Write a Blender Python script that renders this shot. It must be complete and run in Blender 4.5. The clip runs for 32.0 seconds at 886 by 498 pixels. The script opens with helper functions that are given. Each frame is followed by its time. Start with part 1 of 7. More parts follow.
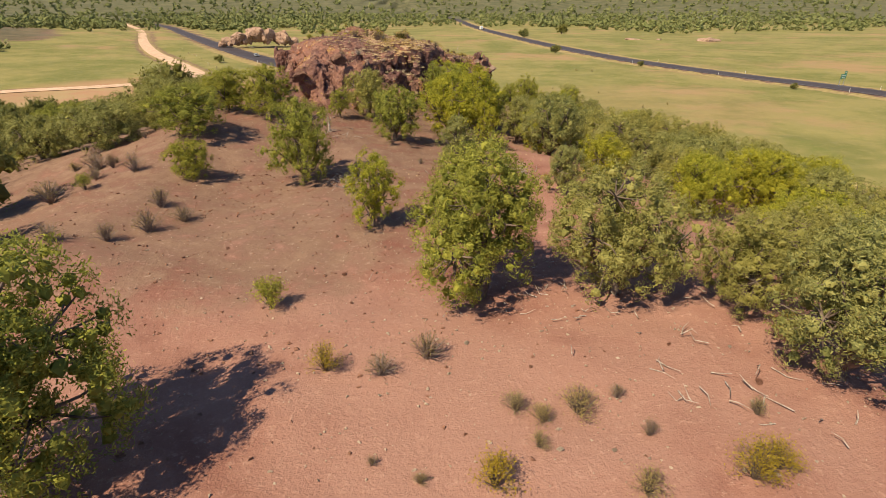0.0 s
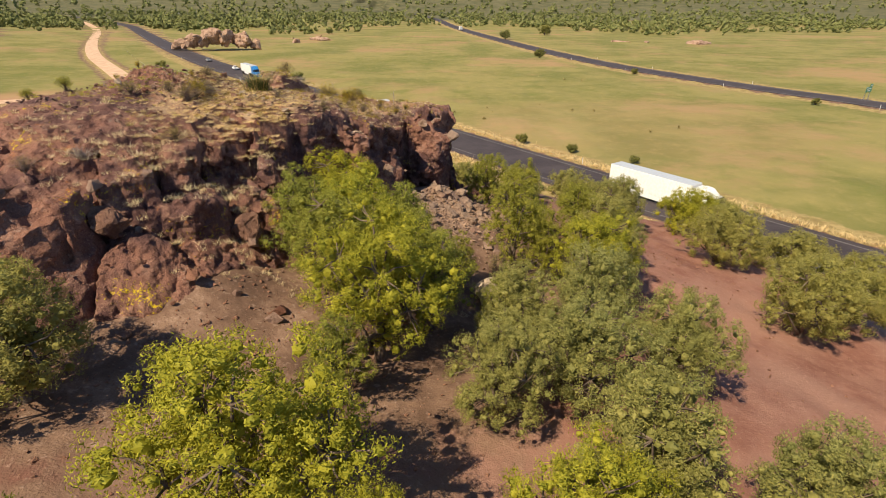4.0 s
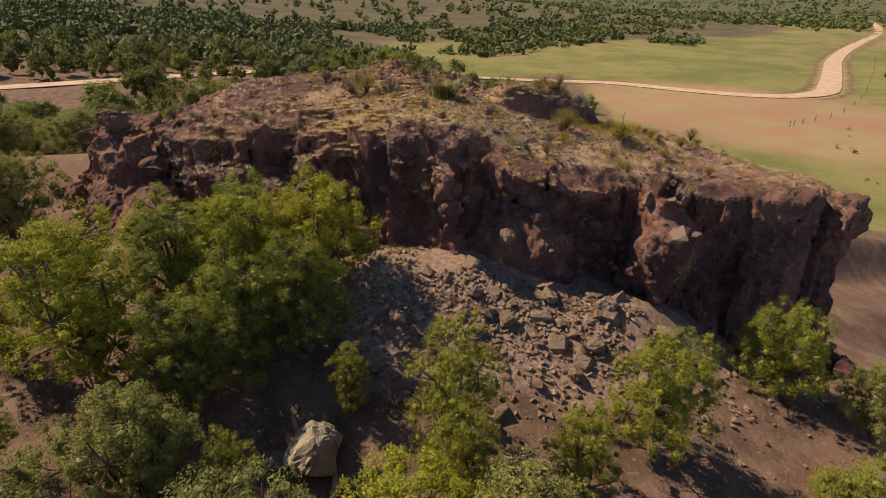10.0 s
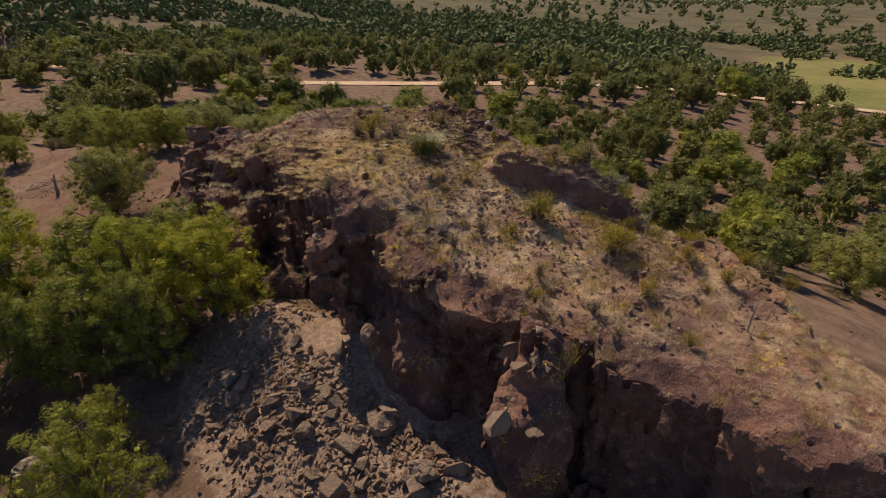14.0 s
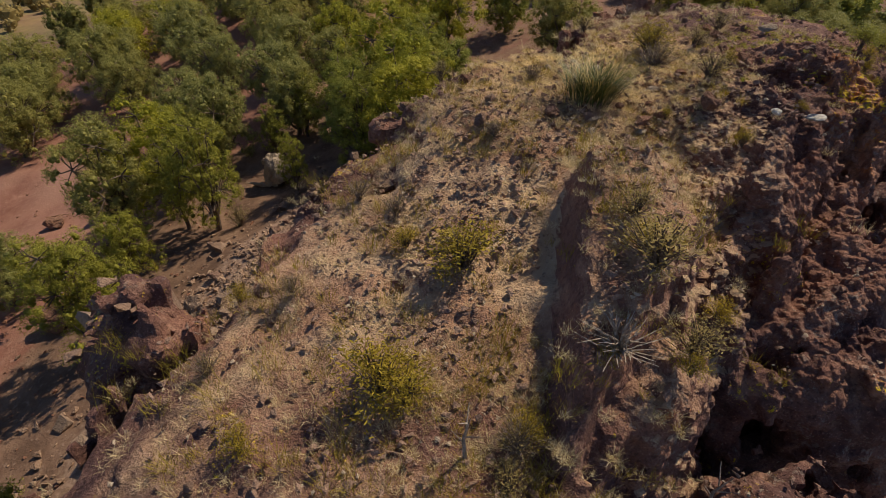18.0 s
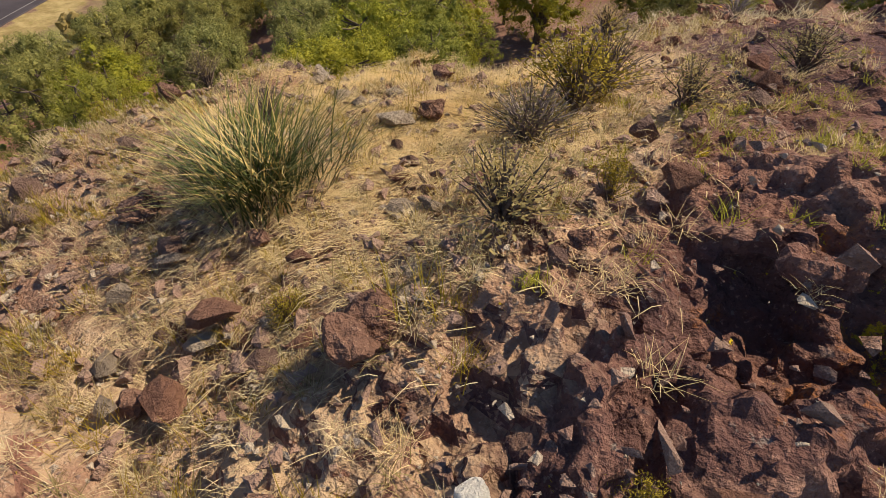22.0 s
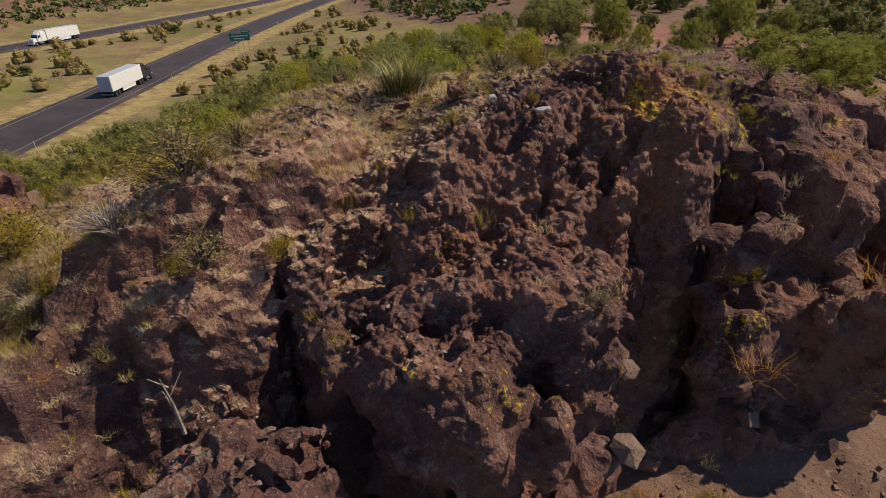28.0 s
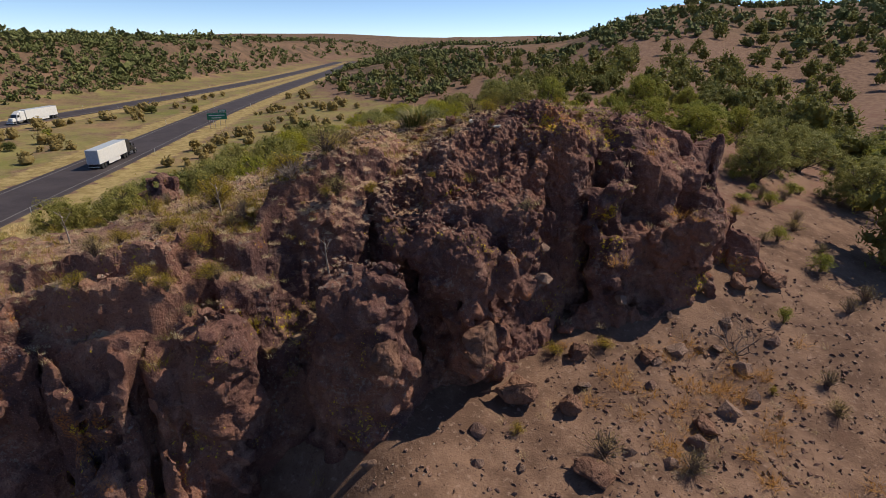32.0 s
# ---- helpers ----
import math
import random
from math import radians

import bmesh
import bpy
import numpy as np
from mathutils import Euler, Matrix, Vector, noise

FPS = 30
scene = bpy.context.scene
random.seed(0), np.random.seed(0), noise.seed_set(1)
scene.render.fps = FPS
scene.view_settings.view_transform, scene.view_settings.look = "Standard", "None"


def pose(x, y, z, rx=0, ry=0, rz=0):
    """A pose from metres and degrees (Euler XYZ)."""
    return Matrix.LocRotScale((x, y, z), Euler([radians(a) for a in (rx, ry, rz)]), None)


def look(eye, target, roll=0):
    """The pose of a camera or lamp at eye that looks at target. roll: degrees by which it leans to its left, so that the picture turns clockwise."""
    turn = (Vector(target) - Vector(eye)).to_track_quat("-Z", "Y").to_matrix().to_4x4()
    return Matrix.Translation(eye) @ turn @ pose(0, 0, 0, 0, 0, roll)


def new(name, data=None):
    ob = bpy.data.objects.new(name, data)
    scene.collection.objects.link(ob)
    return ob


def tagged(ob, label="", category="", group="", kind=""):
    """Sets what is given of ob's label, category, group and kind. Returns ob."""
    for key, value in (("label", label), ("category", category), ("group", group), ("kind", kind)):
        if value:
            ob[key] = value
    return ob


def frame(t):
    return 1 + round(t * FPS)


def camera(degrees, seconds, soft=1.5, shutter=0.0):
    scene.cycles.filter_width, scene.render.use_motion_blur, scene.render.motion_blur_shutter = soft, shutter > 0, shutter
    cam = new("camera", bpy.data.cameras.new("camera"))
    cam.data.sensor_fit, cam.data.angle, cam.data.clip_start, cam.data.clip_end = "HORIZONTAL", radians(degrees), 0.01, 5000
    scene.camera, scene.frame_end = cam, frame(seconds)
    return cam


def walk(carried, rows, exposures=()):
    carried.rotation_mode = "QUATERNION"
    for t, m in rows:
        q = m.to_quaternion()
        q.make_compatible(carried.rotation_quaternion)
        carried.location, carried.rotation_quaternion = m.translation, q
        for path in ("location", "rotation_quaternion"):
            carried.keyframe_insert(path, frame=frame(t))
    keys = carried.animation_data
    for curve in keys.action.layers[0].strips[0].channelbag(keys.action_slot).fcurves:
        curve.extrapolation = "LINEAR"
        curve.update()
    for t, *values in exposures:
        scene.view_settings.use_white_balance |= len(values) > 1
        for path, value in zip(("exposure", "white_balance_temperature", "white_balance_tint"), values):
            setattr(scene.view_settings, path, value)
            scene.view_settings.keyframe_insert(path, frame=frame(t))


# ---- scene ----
cam = camera(79.5, 32.0, 0.6)
METRES, EYE, TILT, LEAN, TURN = 110.0, 12.0, -24.5, 0.0, 0.0
ROWS = [
    (0.0, 0.0, 0.0, 0.0, 0.0, 0.0, -0.0),
    (0.5, 0.0029, 0.0375, 0.0184, -1.2, 0.03, 0.44),
    (1.0, 0.0062, 0.0723, 0.0357, -1.71, -0.02, 0.64),
    (1.5, 0.0101, 0.1043, 0.0514, -1.76, -0.06, 0.71),
    (2.0, 0.014, 0.1334, 0.0655, -1.83, -0.08, 0.71),
    (2.5, 0.0183, 0.1605, 0.0791, -1.9, -0.12, 0.71),
    (3.0, 0.0229, 0.186, 0.0915, -1.9, -0.12, 0.66),
    (3.5, 0.0276, 0.2095, 0.1029, -1.88, -0.13, 0.6),
    (4.0, 0.0327, 0.2313, 0.1132, -1.81, -0.15, 0.55),
    (4.5, 0.0375, 0.2491, 0.1225, -1.89, -0.12, 0.57),
    (6.5, 0.067, 0.2912, 0.1409, 5.01, -0.45, -2.55),
    (7.0, 0.0798, 0.3003, 0.1448, 9.79, -0.76, -4.65),
    (7.5, 0.0935, 0.31, 0.1487, 17.03, -1.52, -7.86),
    (8.0, 0.1076, 0.3206, 0.1529, 26.6, -3.15, -11.83),
    (8.5, 0.1212, 0.3322, 0.1578, 37.24, -5.63, -15.74),
    (9.0, 0.133, 0.3448, 0.1633, 47.02, -8.5, -18.74),
    (9.5, 0.1423, 0.358, 0.1694, 56.58, -11.67, -21.15),
    (10.0, 0.1495, 0.3724, 0.1768, 66.04, -15.19, -22.83),
    (10.5, 0.1539, 0.3876, 0.1841, 70.98, -17.06, -23.35),
    (11.0, 0.1561, 0.4028, 0.192, 76.12, -19.03, -23.83),
    (11.5, 0.156, 0.4178, 0.2004, 82.38, -21.49, -24.19),
    (12.0, 0.1536, 0.4327, 0.2087, 88.08, -23.71, -24.28),
    (12.5, 0.1486, 0.4467, 0.2165, 93.24, -25.74, -24.19),
    (13.0, 0.1413, 0.4598, 0.2245, 97.16, -27.24, -23.99),
    (13.5, 0.1325, 0.4715, 0.2312, 102.51, -29.29, -23.72),
    (15.5, 0.0812, 0.5105, 0.2514, 127.1, -40.51, -20.28),
    (16.0, 0.0644, 0.5173, 0.2547, 138.17, -45.82, -17.55),
    (16.5, 0.0457, 0.5229, 0.2554, 141.2, -48.93, -16.63),
    (17.0, 0.026, 0.5273, 0.2558, 150.53, -54.16, -13.64),
    (17.5, 0.0052, 0.5291, 0.2556, 168.42, -59.64, -6.75),
    (18.0, -0.015, 0.5265, 0.254, 184.86, -62.39, 0.48),
    (18.5, -0.0316, 0.5202, 0.2511, 193.94, -63.19, 4.55),
    (19.0, -0.0449, 0.5124, 0.246, 197.36, -63.55, 6.2),
    (19.5, -0.0536, 0.5045, 0.2403, 198.44, -63.69, 6.8),
    (20.0, -0.0591, 0.4954, 0.2348, 205.01, -62.93, 9.59),
    (20.5, -0.0626, 0.4865, 0.2278, 206.97, -62.51, 10.54),
    (21.0, -0.064, 0.4785, 0.2191, 207.5, -62.52, 10.96),
    (21.5, -0.0641, 0.4702, 0.2135, 208.04, -62.56, 11.47),
    (22.0, -0.0642, 0.4642, 0.2099, 207.88, -62.61, 11.57),
    (22.5, -0.0651, 0.4611, 0.208, 207.81, -62.59, 11.69),
    (23.0, -0.0667, 0.4603, 0.2073, 207.74, -62.61, 11.74),
    (23.5, -0.0685, 0.4617, 0.2075, 207.21, -62.76, 11.57),
    (24.0, -0.0703, 0.4647, 0.2087, 207.0, -62.85, 11.59),
    (24.5, -0.072, 0.4692, 0.2108, 206.85, -62.9, 11.61),
    (25.0, -0.0738, 0.4751, 0.2136, 206.8, -62.58, 11.64),
    (25.5, -0.0759, 0.4818, 0.2169, 206.74, -61.8, 11.6),
    (26.0, -0.0784, 0.489, 0.2206, 206.68, -60.46, 11.64),
    (26.5, -0.0815, 0.4973, 0.2248, 206.61, -58.68, 11.65),
    (28.5, -0.0969, 0.5322, 0.2413, 206.79, -48.38, 11.48),
    (29.0, -0.1003, 0.5408, 0.2453, 206.86, -46.24, 11.41),
    (29.5, -0.1037, 0.5488, 0.2494, 206.85, -44.64, 11.35),
    (30.0, -0.107, 0.5565, 0.2533, 205.88, -43.72, 10.92),
    (30.5, -0.1103, 0.5641, 0.257, 205.39, -43.22, 10.71),
    (31.0, -0.1131, 0.5719, 0.2607, 204.66, -43.22, 10.42),
    (31.5, -0.1157, 0.5793, 0.2645, 203.43, -43.53, 9.83),
    (32.0, -0.1185, 0.5865, 0.2683, 203.02, -43.67, 9.63),
]
walk(cam, [(t, pose(0, 0, EYE, TILT, LEAN, TURN) @ pose(METRES * x, METRES * y, METRES * z, 90 + pitch, roll, yaw)) for t, x, y, z, yaw, pitch, roll in ROWS],
     exposures=[(0.0, 0.66, 7700, 8), (2.0, 0.6, 7700, 8), (4.0, 0.62, 7700, 8), (8.0, 0.52, 7650, 8), (10.0, 0.26, 7600, 8), (12.0, 0.1, 7500, 8), (16.0, 0.02, 7400, 9), (20.0, 0.24, 7400, 10),
                (22.5, 0.56, 7300, 10), (24.0, 0.58, 7300, 10), (26.0, 0.24, 7200, 10), (29.0, 0.0, 6900, 10), (32.0, -0.05, 6700, 10)])

# ---- world, sun ----
SUN_FROM = Vector((-0.685, -0.73, 1.18)).normalized()
world = bpy.data.worlds.new("world")
scene.world = world
world.use_nodes = True
wn = world.node_tree.nodes
sky = wn.new("ShaderNodeTexSky")
sky.sky_type, sky.sun_disc = "NISHITA", False
sky.sun_elevation = math.asin(SUN_FROM.z)
sky.sun_rotation = math.atan2(SUN_FROM.x, SUN_FROM.y)
sky.altitude, sky.air_density, sky.dust_density, sky.ozone_density = 2500.0, 0.65, 0.0, 4.0
wn["Background"].inputs["Strength"].default_value = 0.15
world.node_tree.links.new(sky.outputs[0], wn["Background"].inputs["Color"])
sun = new("sun", bpy.data.lights.new("sun", "SUN"))
sun.data.energy, sun.data.angle, sun.data.color = 4.6, radians(0.53), (1.0, 0.90, 0.74)
sun.matrix_world = look((0, 0, 60), Vector((0, 0, 60)) - SUN_FROM)

# ---- plan of the land (metres) ----
VALLEY = -12.0


def sstep(a, b, v):
    u = np.clip((v - a) / (b - a), 0.0, 1.0)
    return u * u * (3 - 2 * u)


def lattice(seed, n=64):
    return np.random.RandomState(seed).rand(n, n).astype(np.float64)


LAT = [lattice(900 + k) for k in range(8)]


def vnoise(x, y, size, k=0):
    """Smooth value noise in -1..1 with the given feature size."""
    g = LAT[k % 8]
    u, v = np.asarray(x) / size + 17.3 * k, np.asarray(y) / size - 9.1 * k
    i, j = np.floor(u).astype(int), np.floor(v).astype(int)
    fu, fv = u - i, v - j
    fu, fv = fu * fu * (3 - 2 * fu), fv * fv * (3 - 2 * fv)
    a, b = g[i % 64, j % 64], g[(i + 1) % 64, j % 64]
    c, d = g[i % 64, (j + 1) % 64], g[(i + 1) % 64, (j + 1) % 64]
    return 2 * ((a * (1 - fu) + b * fu) * (1 - fv) + (c * (1 - fu) + d * fu) * fv) - 1


# centre lines: the near carriageway, the far one, the gravel road
NEAR_ROAD = [(-1500, 1650), (-900, 1320), (-560, 1000), (-352, 740), (-252, 560), (-146, 372), (-76, 258), (-34, 203), (-7, 160),
             (13, 131), (33, 101), (44, 87), (83, 26), (96, 3.6), (125.6, -43.6), (154, -92), (196, -170), (262, -300), (380, -520)]
FAR_ROAD = [(-420, 2600), (-60, 1500), (24, 1086), (38, 736), (77, 321), (111, 214), (132.5, 176), (154, 90), (168, 8),
            (177, -28), (195, -82), (238, -191), (285, -290), (390, -500)]
GRAVEL = [(-150, -290), (-128, -190), (-112, -110), (-108, -60), (-110, -10), (-121, 40), (-140, 90), (-150, 130), (-143, 168), (-114, 180),
          (-96, 193), (-93, 212), (-104, 232), (-191, 360), (-354, 680), (-620, 1050)]


def smooth_line(pts, rounds=4):
    p = np.array(pts, float)
    for _ in range(rounds):
        a, b = p[:-1] * 0.75 + p[1:] * 0.25, p[:-1] * 0.25 + p[1:] * 0.75
        p = np.vstack([p[:1], np.stack([a, b], 1).reshape(-1, 2), p[-1:]])
    return p


def away(x, y, line):
    """Distance from each point to a centre line."""
    x, y = np.asarray(x, float), np.asarray(y, float)
    best = np.full(x.shape, 1e9)
    for (ax, ay), (bx, by) in zip(line[:-1], line[1:]):
        dx, dy = bx - ax, by - ay
        u = np.clip(((x - ax) * dx + (y - ay) * dy) / (dx * dx + dy * dy), 0, 1)
        best = np.minimum(best, (x - ax - u * dx) ** 2 + (y - ay - u * dy) ** 2)
    return np.sqrt(best)


ROAD_1, ROAD_2, TRACK = smooth_line(NEAR_ROAD, 2), smooth_line(FAR_ROAD, 2), smooth_line(GRAVEL, 2)


def track_z(y):
    return VALLEY + 9.5 * (1 - sstep(40, 165, y)) + 7.0 * (1 - sstep(-190, -40, y))


def ground(x, y, d1=None, d2=None, d3=None):
    """Height of the bare land."""
    x, y = np.asarray(x, float), np.asarray(y, float)
    rough = 0.22 * vnoise(x, y, 5.0, 0) + 0.10 * vnoise(x, y, 1.7, 1) + 0.04 * vnoise(x, y, 0.8, 2)
    # the spur that carries the crag
    crest = 4.4 + 0.9 * sstep(24, 36, y) * sstep(-1, -9, x) - 0.4 * sstep(27, 32, y) * sstep(-4, 2, x) * (1 - sstep(46, 52, y))
    crest = crest - 1.3 * sstep(50, 66, y) - 1.9 * sstep(45, 57, y) * sstep(-1, -11, x) - 3.6 * sstep(59.5, 65, y) * sstep(-8.5, -5, x) * (1 - sstep(3, 9, x))
    crest = crest + 0.5 * np.exp(-((x - 1.8) / 1.6) ** 2 - ((y - 53.2) / 2.6) ** 2)
    crest = crest + 0.95 * np.exp(-((x - 4.6) / 1.5) ** 2 - ((y - 57.3) / 1.9) ** 2) + 0.5 * np.exp(-((x - 0.6) / 1.2) ** 2 - ((y - 49.4) / 1.2) ** 2) + 0.9 * np.exp(-((x + 3.6) / 2.6) ** 2 - ((y - 43.4) / 2.6) ** 2) + 0.3 * np.exp(-((x - 4.6) / 2.0) ** 2 - ((y - 52.2) / 2.5) ** 2)
    east0 = 9.0 - 8.8 * sstep(22, 40, y)
    e = np.maximum(0, x - east0)
    w = np.maximum(0, -13.0 - x)
    n = np.maximum(0, y - 65.0)
    steep = 0.12 * np.minimum(e, 6) * sstep(40, 50, y) + 0.12 * np.maximum(0, x - 25)
    spur = crest - 0.22 * e - steep - 0.24 * w - 0.27 * n + 1.2 * sstep(-8, -15, x) * (1 - sstep(30, 50, y)) * sstep(8, 30, y)
    # the land west and south of the spur
    west = VALLEY + (9.0 * (1 - sstep(30, 150, y)) + 4.0 * sstep(60, -60, y)) * sstep(40, -60, x)
    west = west + 0.6 * vnoise(x, y, 23, 3) * sstep(20, -40, x)
    k = 1.6
    z = np.log(np.exp(np.clip(spur / k, -60, 60)) + np.exp(np.clip(west / k, -60, 60))) * k
    # hills round the basin
    south = sstep(-55, -300, y) * (1 - sstep(65, 230, x + 0.45 * (y + 150)))
    z = z + south * (27 + 0.07 * np.clip(-x, -150, 400) + 4.0 * vnoise(x, y, 90, 4))
    farw = sstep(-150, -900, x) * (1 - sstep(250, 620, y + 0.25 * x))
    z = z + farw * (30 + 10 * vnoise(x, y, 260, 5))
    mesa = sstep(22, 95, x - (178 + 0.42 * np.maximum(0, -y - 10))) * (1 - sstep(30, 130, y))
    z = z + mesa * (23 + 3.0 * vnoise(x, y, 60, 6))
    rim = sstep(1250, 2600, y + 0.12 * x) * (58 + 30 * vnoise(x, y, 620, 7)) + sstep(1300, 3600, np.hypot(x, y)) * (24 + 30 * vnoise(x, y, 800, 6))
    rise = sstep(500, 1500, np.hypot(x, y - 100)) * 7
    z = z + rim + rise * (1 - mesa)
    # roads lie in cuts and on fills
    d1 = away(x, y, ROAD_1) if d1 is None else d1
    d2 = away(x, y, ROAD_2) if d2 is None else d2
    d3 = away(x, y, TRACK) if d3 is None else d3
    lift = sstep(500, 1500, np.hypot(x, y - 100)) * 7
    for d, lo, hi, zz in ((d1, 9.5, 26, VALLEY - 0.12 + lift), (d2, 8.5, 24, VALLEY - 0.12 + lift), (d3, 4.5, 14, track_z(y) - 0.06 + lift)):
        m = 1 - sstep(lo, hi, d)
        z = z * (1 - m) + (zz - 0.25 * sstep(lo - 2.5, lo, d)) * m
    return z + rough * sstep(3, 20, np.minimum(d1, np.minimum(d2, d3)))

# ---- materials ----
class Mat:
    """Short way to write a node material."""

    def __init__(self, name, rough=0.85, metal=0.0, spec=0.3):
        self.m = bpy.data.materials.new(name)
        self.m.use_nodes = True
        self.t = self.m.node_tree
        self.b = self.t.nodes["Principled BSDF"]
        self.b.inputs["Roughness"].default_value = rough
        self.b.inputs["Metallic"].default_value = metal
        self.b.inputs["Specular IOR Level"].default_value = spec
        self.co = self.t.nodes.new("ShaderNodeNewGeometry").outputs["Position"]

    def put(self, socket, value):
        if isinstance(value, bpy.types.NodeSocket):
            self.t.links.new(value, socket)
        elif isinstance(value, (tuple, list)):
            socket.default_value = tuple(value) + ((1.0,) if len(value) == 3 and socket.type == "RGBA" else ())
        else:
            socket.default_value = value

    def local(self):
        self.co = self.t.nodes.new("ShaderNodeTexCoord").outputs["Object"]
        return self

    def noise(self, size, detail=4.0, rough=0.55, warp=0.0):
        n = self.t.nodes.new("ShaderNodeTexNoise")
        self.put(n.inputs["Vector"], self.co)
        n.inputs["Scale"].default_value, n.inputs["Detail"].default_value = 1.0 / size, detail
        n.inputs["Roughness"].default_value, n.inputs["Distortion"].default_value = rough, warp
        return n.outputs["Fac"]

    def cells(self, size, out="Distance", feature="F1"):
        n = self.t.nodes.new("ShaderNodeTexVoronoi")
        n.feature = feature
        self.put(n.inputs["Vector"], self.co)
        n.inputs["Scale"].default_value = 1.0 / size
        return n.outputs[out]

    def attr(self, name):
        n = self.t.nodes.new("ShaderNodeAttribute")
        n.attribute_name = name
        return n.outputs["Fac"]

    def up(self):
        g = self.t.nodes.new("ShaderNodeNewGeometry")
        x = self.t.nodes.new("ShaderNodeSeparateXYZ")
        self.t.links.new(g.outputs["Normal"], x.inputs[0])
        return x.outputs["Z"]

    def random(self):
        return self.t.nodes.new("ShaderNodeObjectInfo").outputs["Random"]

    def island(self):
        return self.t.nodes.new("ShaderNodeNewGeometry").outputs["Random Per Island"]

    def step(self, value, a, b, lo=0.0, hi=1.0):
        n = self.t.nodes.new("ShaderNodeMapRange")
        n.interpolation_type = "SMOOTHSTEP"
        self.put(n.inputs["Value"], value)
        for key, v in zip(("From Min", "From Max", "To Min", "To Max"), (a, b, lo, hi)):
            n.inputs[key].default_value = v
        return n.outputs["Result"]

    def math(self, op, a, b=0.0):
        n = self.t.nodes.new("ShaderNodeMath")
        n.operation = op
        self.put(n.inputs[0], a)
        self.put(n.inputs[1], b)
        return n.outputs[0]

    def mix(self, fac, a, b, mode="MIX"):
        n = self.t.nodes.new("ShaderNodeMix")
        n.data_type, n.blend_type = "RGBA", mode
        self.put(n.inputs["Factor"], fac)
        self.put(n.inputs["A"], a)
        self.put(n.inputs["B"], b)
        return n.outputs["Result"]

    def base(self, colour):
        self.put(self.b.inputs["Base Color"], colour)
        return self

    def bump(self, height, strength=0.5, distance=0.05):
        n = self.t.nodes.new("ShaderNodeBump")
        n.inputs["Strength"].default_value, n.inputs["Distance"].default_value = strength, distance
        self.put(n.inputs["Height"], height)
        self.t.links.new(n.outputs[0], self.b.inputs["Normal"])
        return self


def plain(name, colour, rough=0.5, metal=0.0, vary=0.12, size=0.4):
    m = Mat(name, rough, metal, 0.5).local()
    dark = tuple(c * (1 - vary) for c in colour)
    return m.base(m.mix(m.step(m.noise(size), 0.35, 0.65), dark, colour)).m


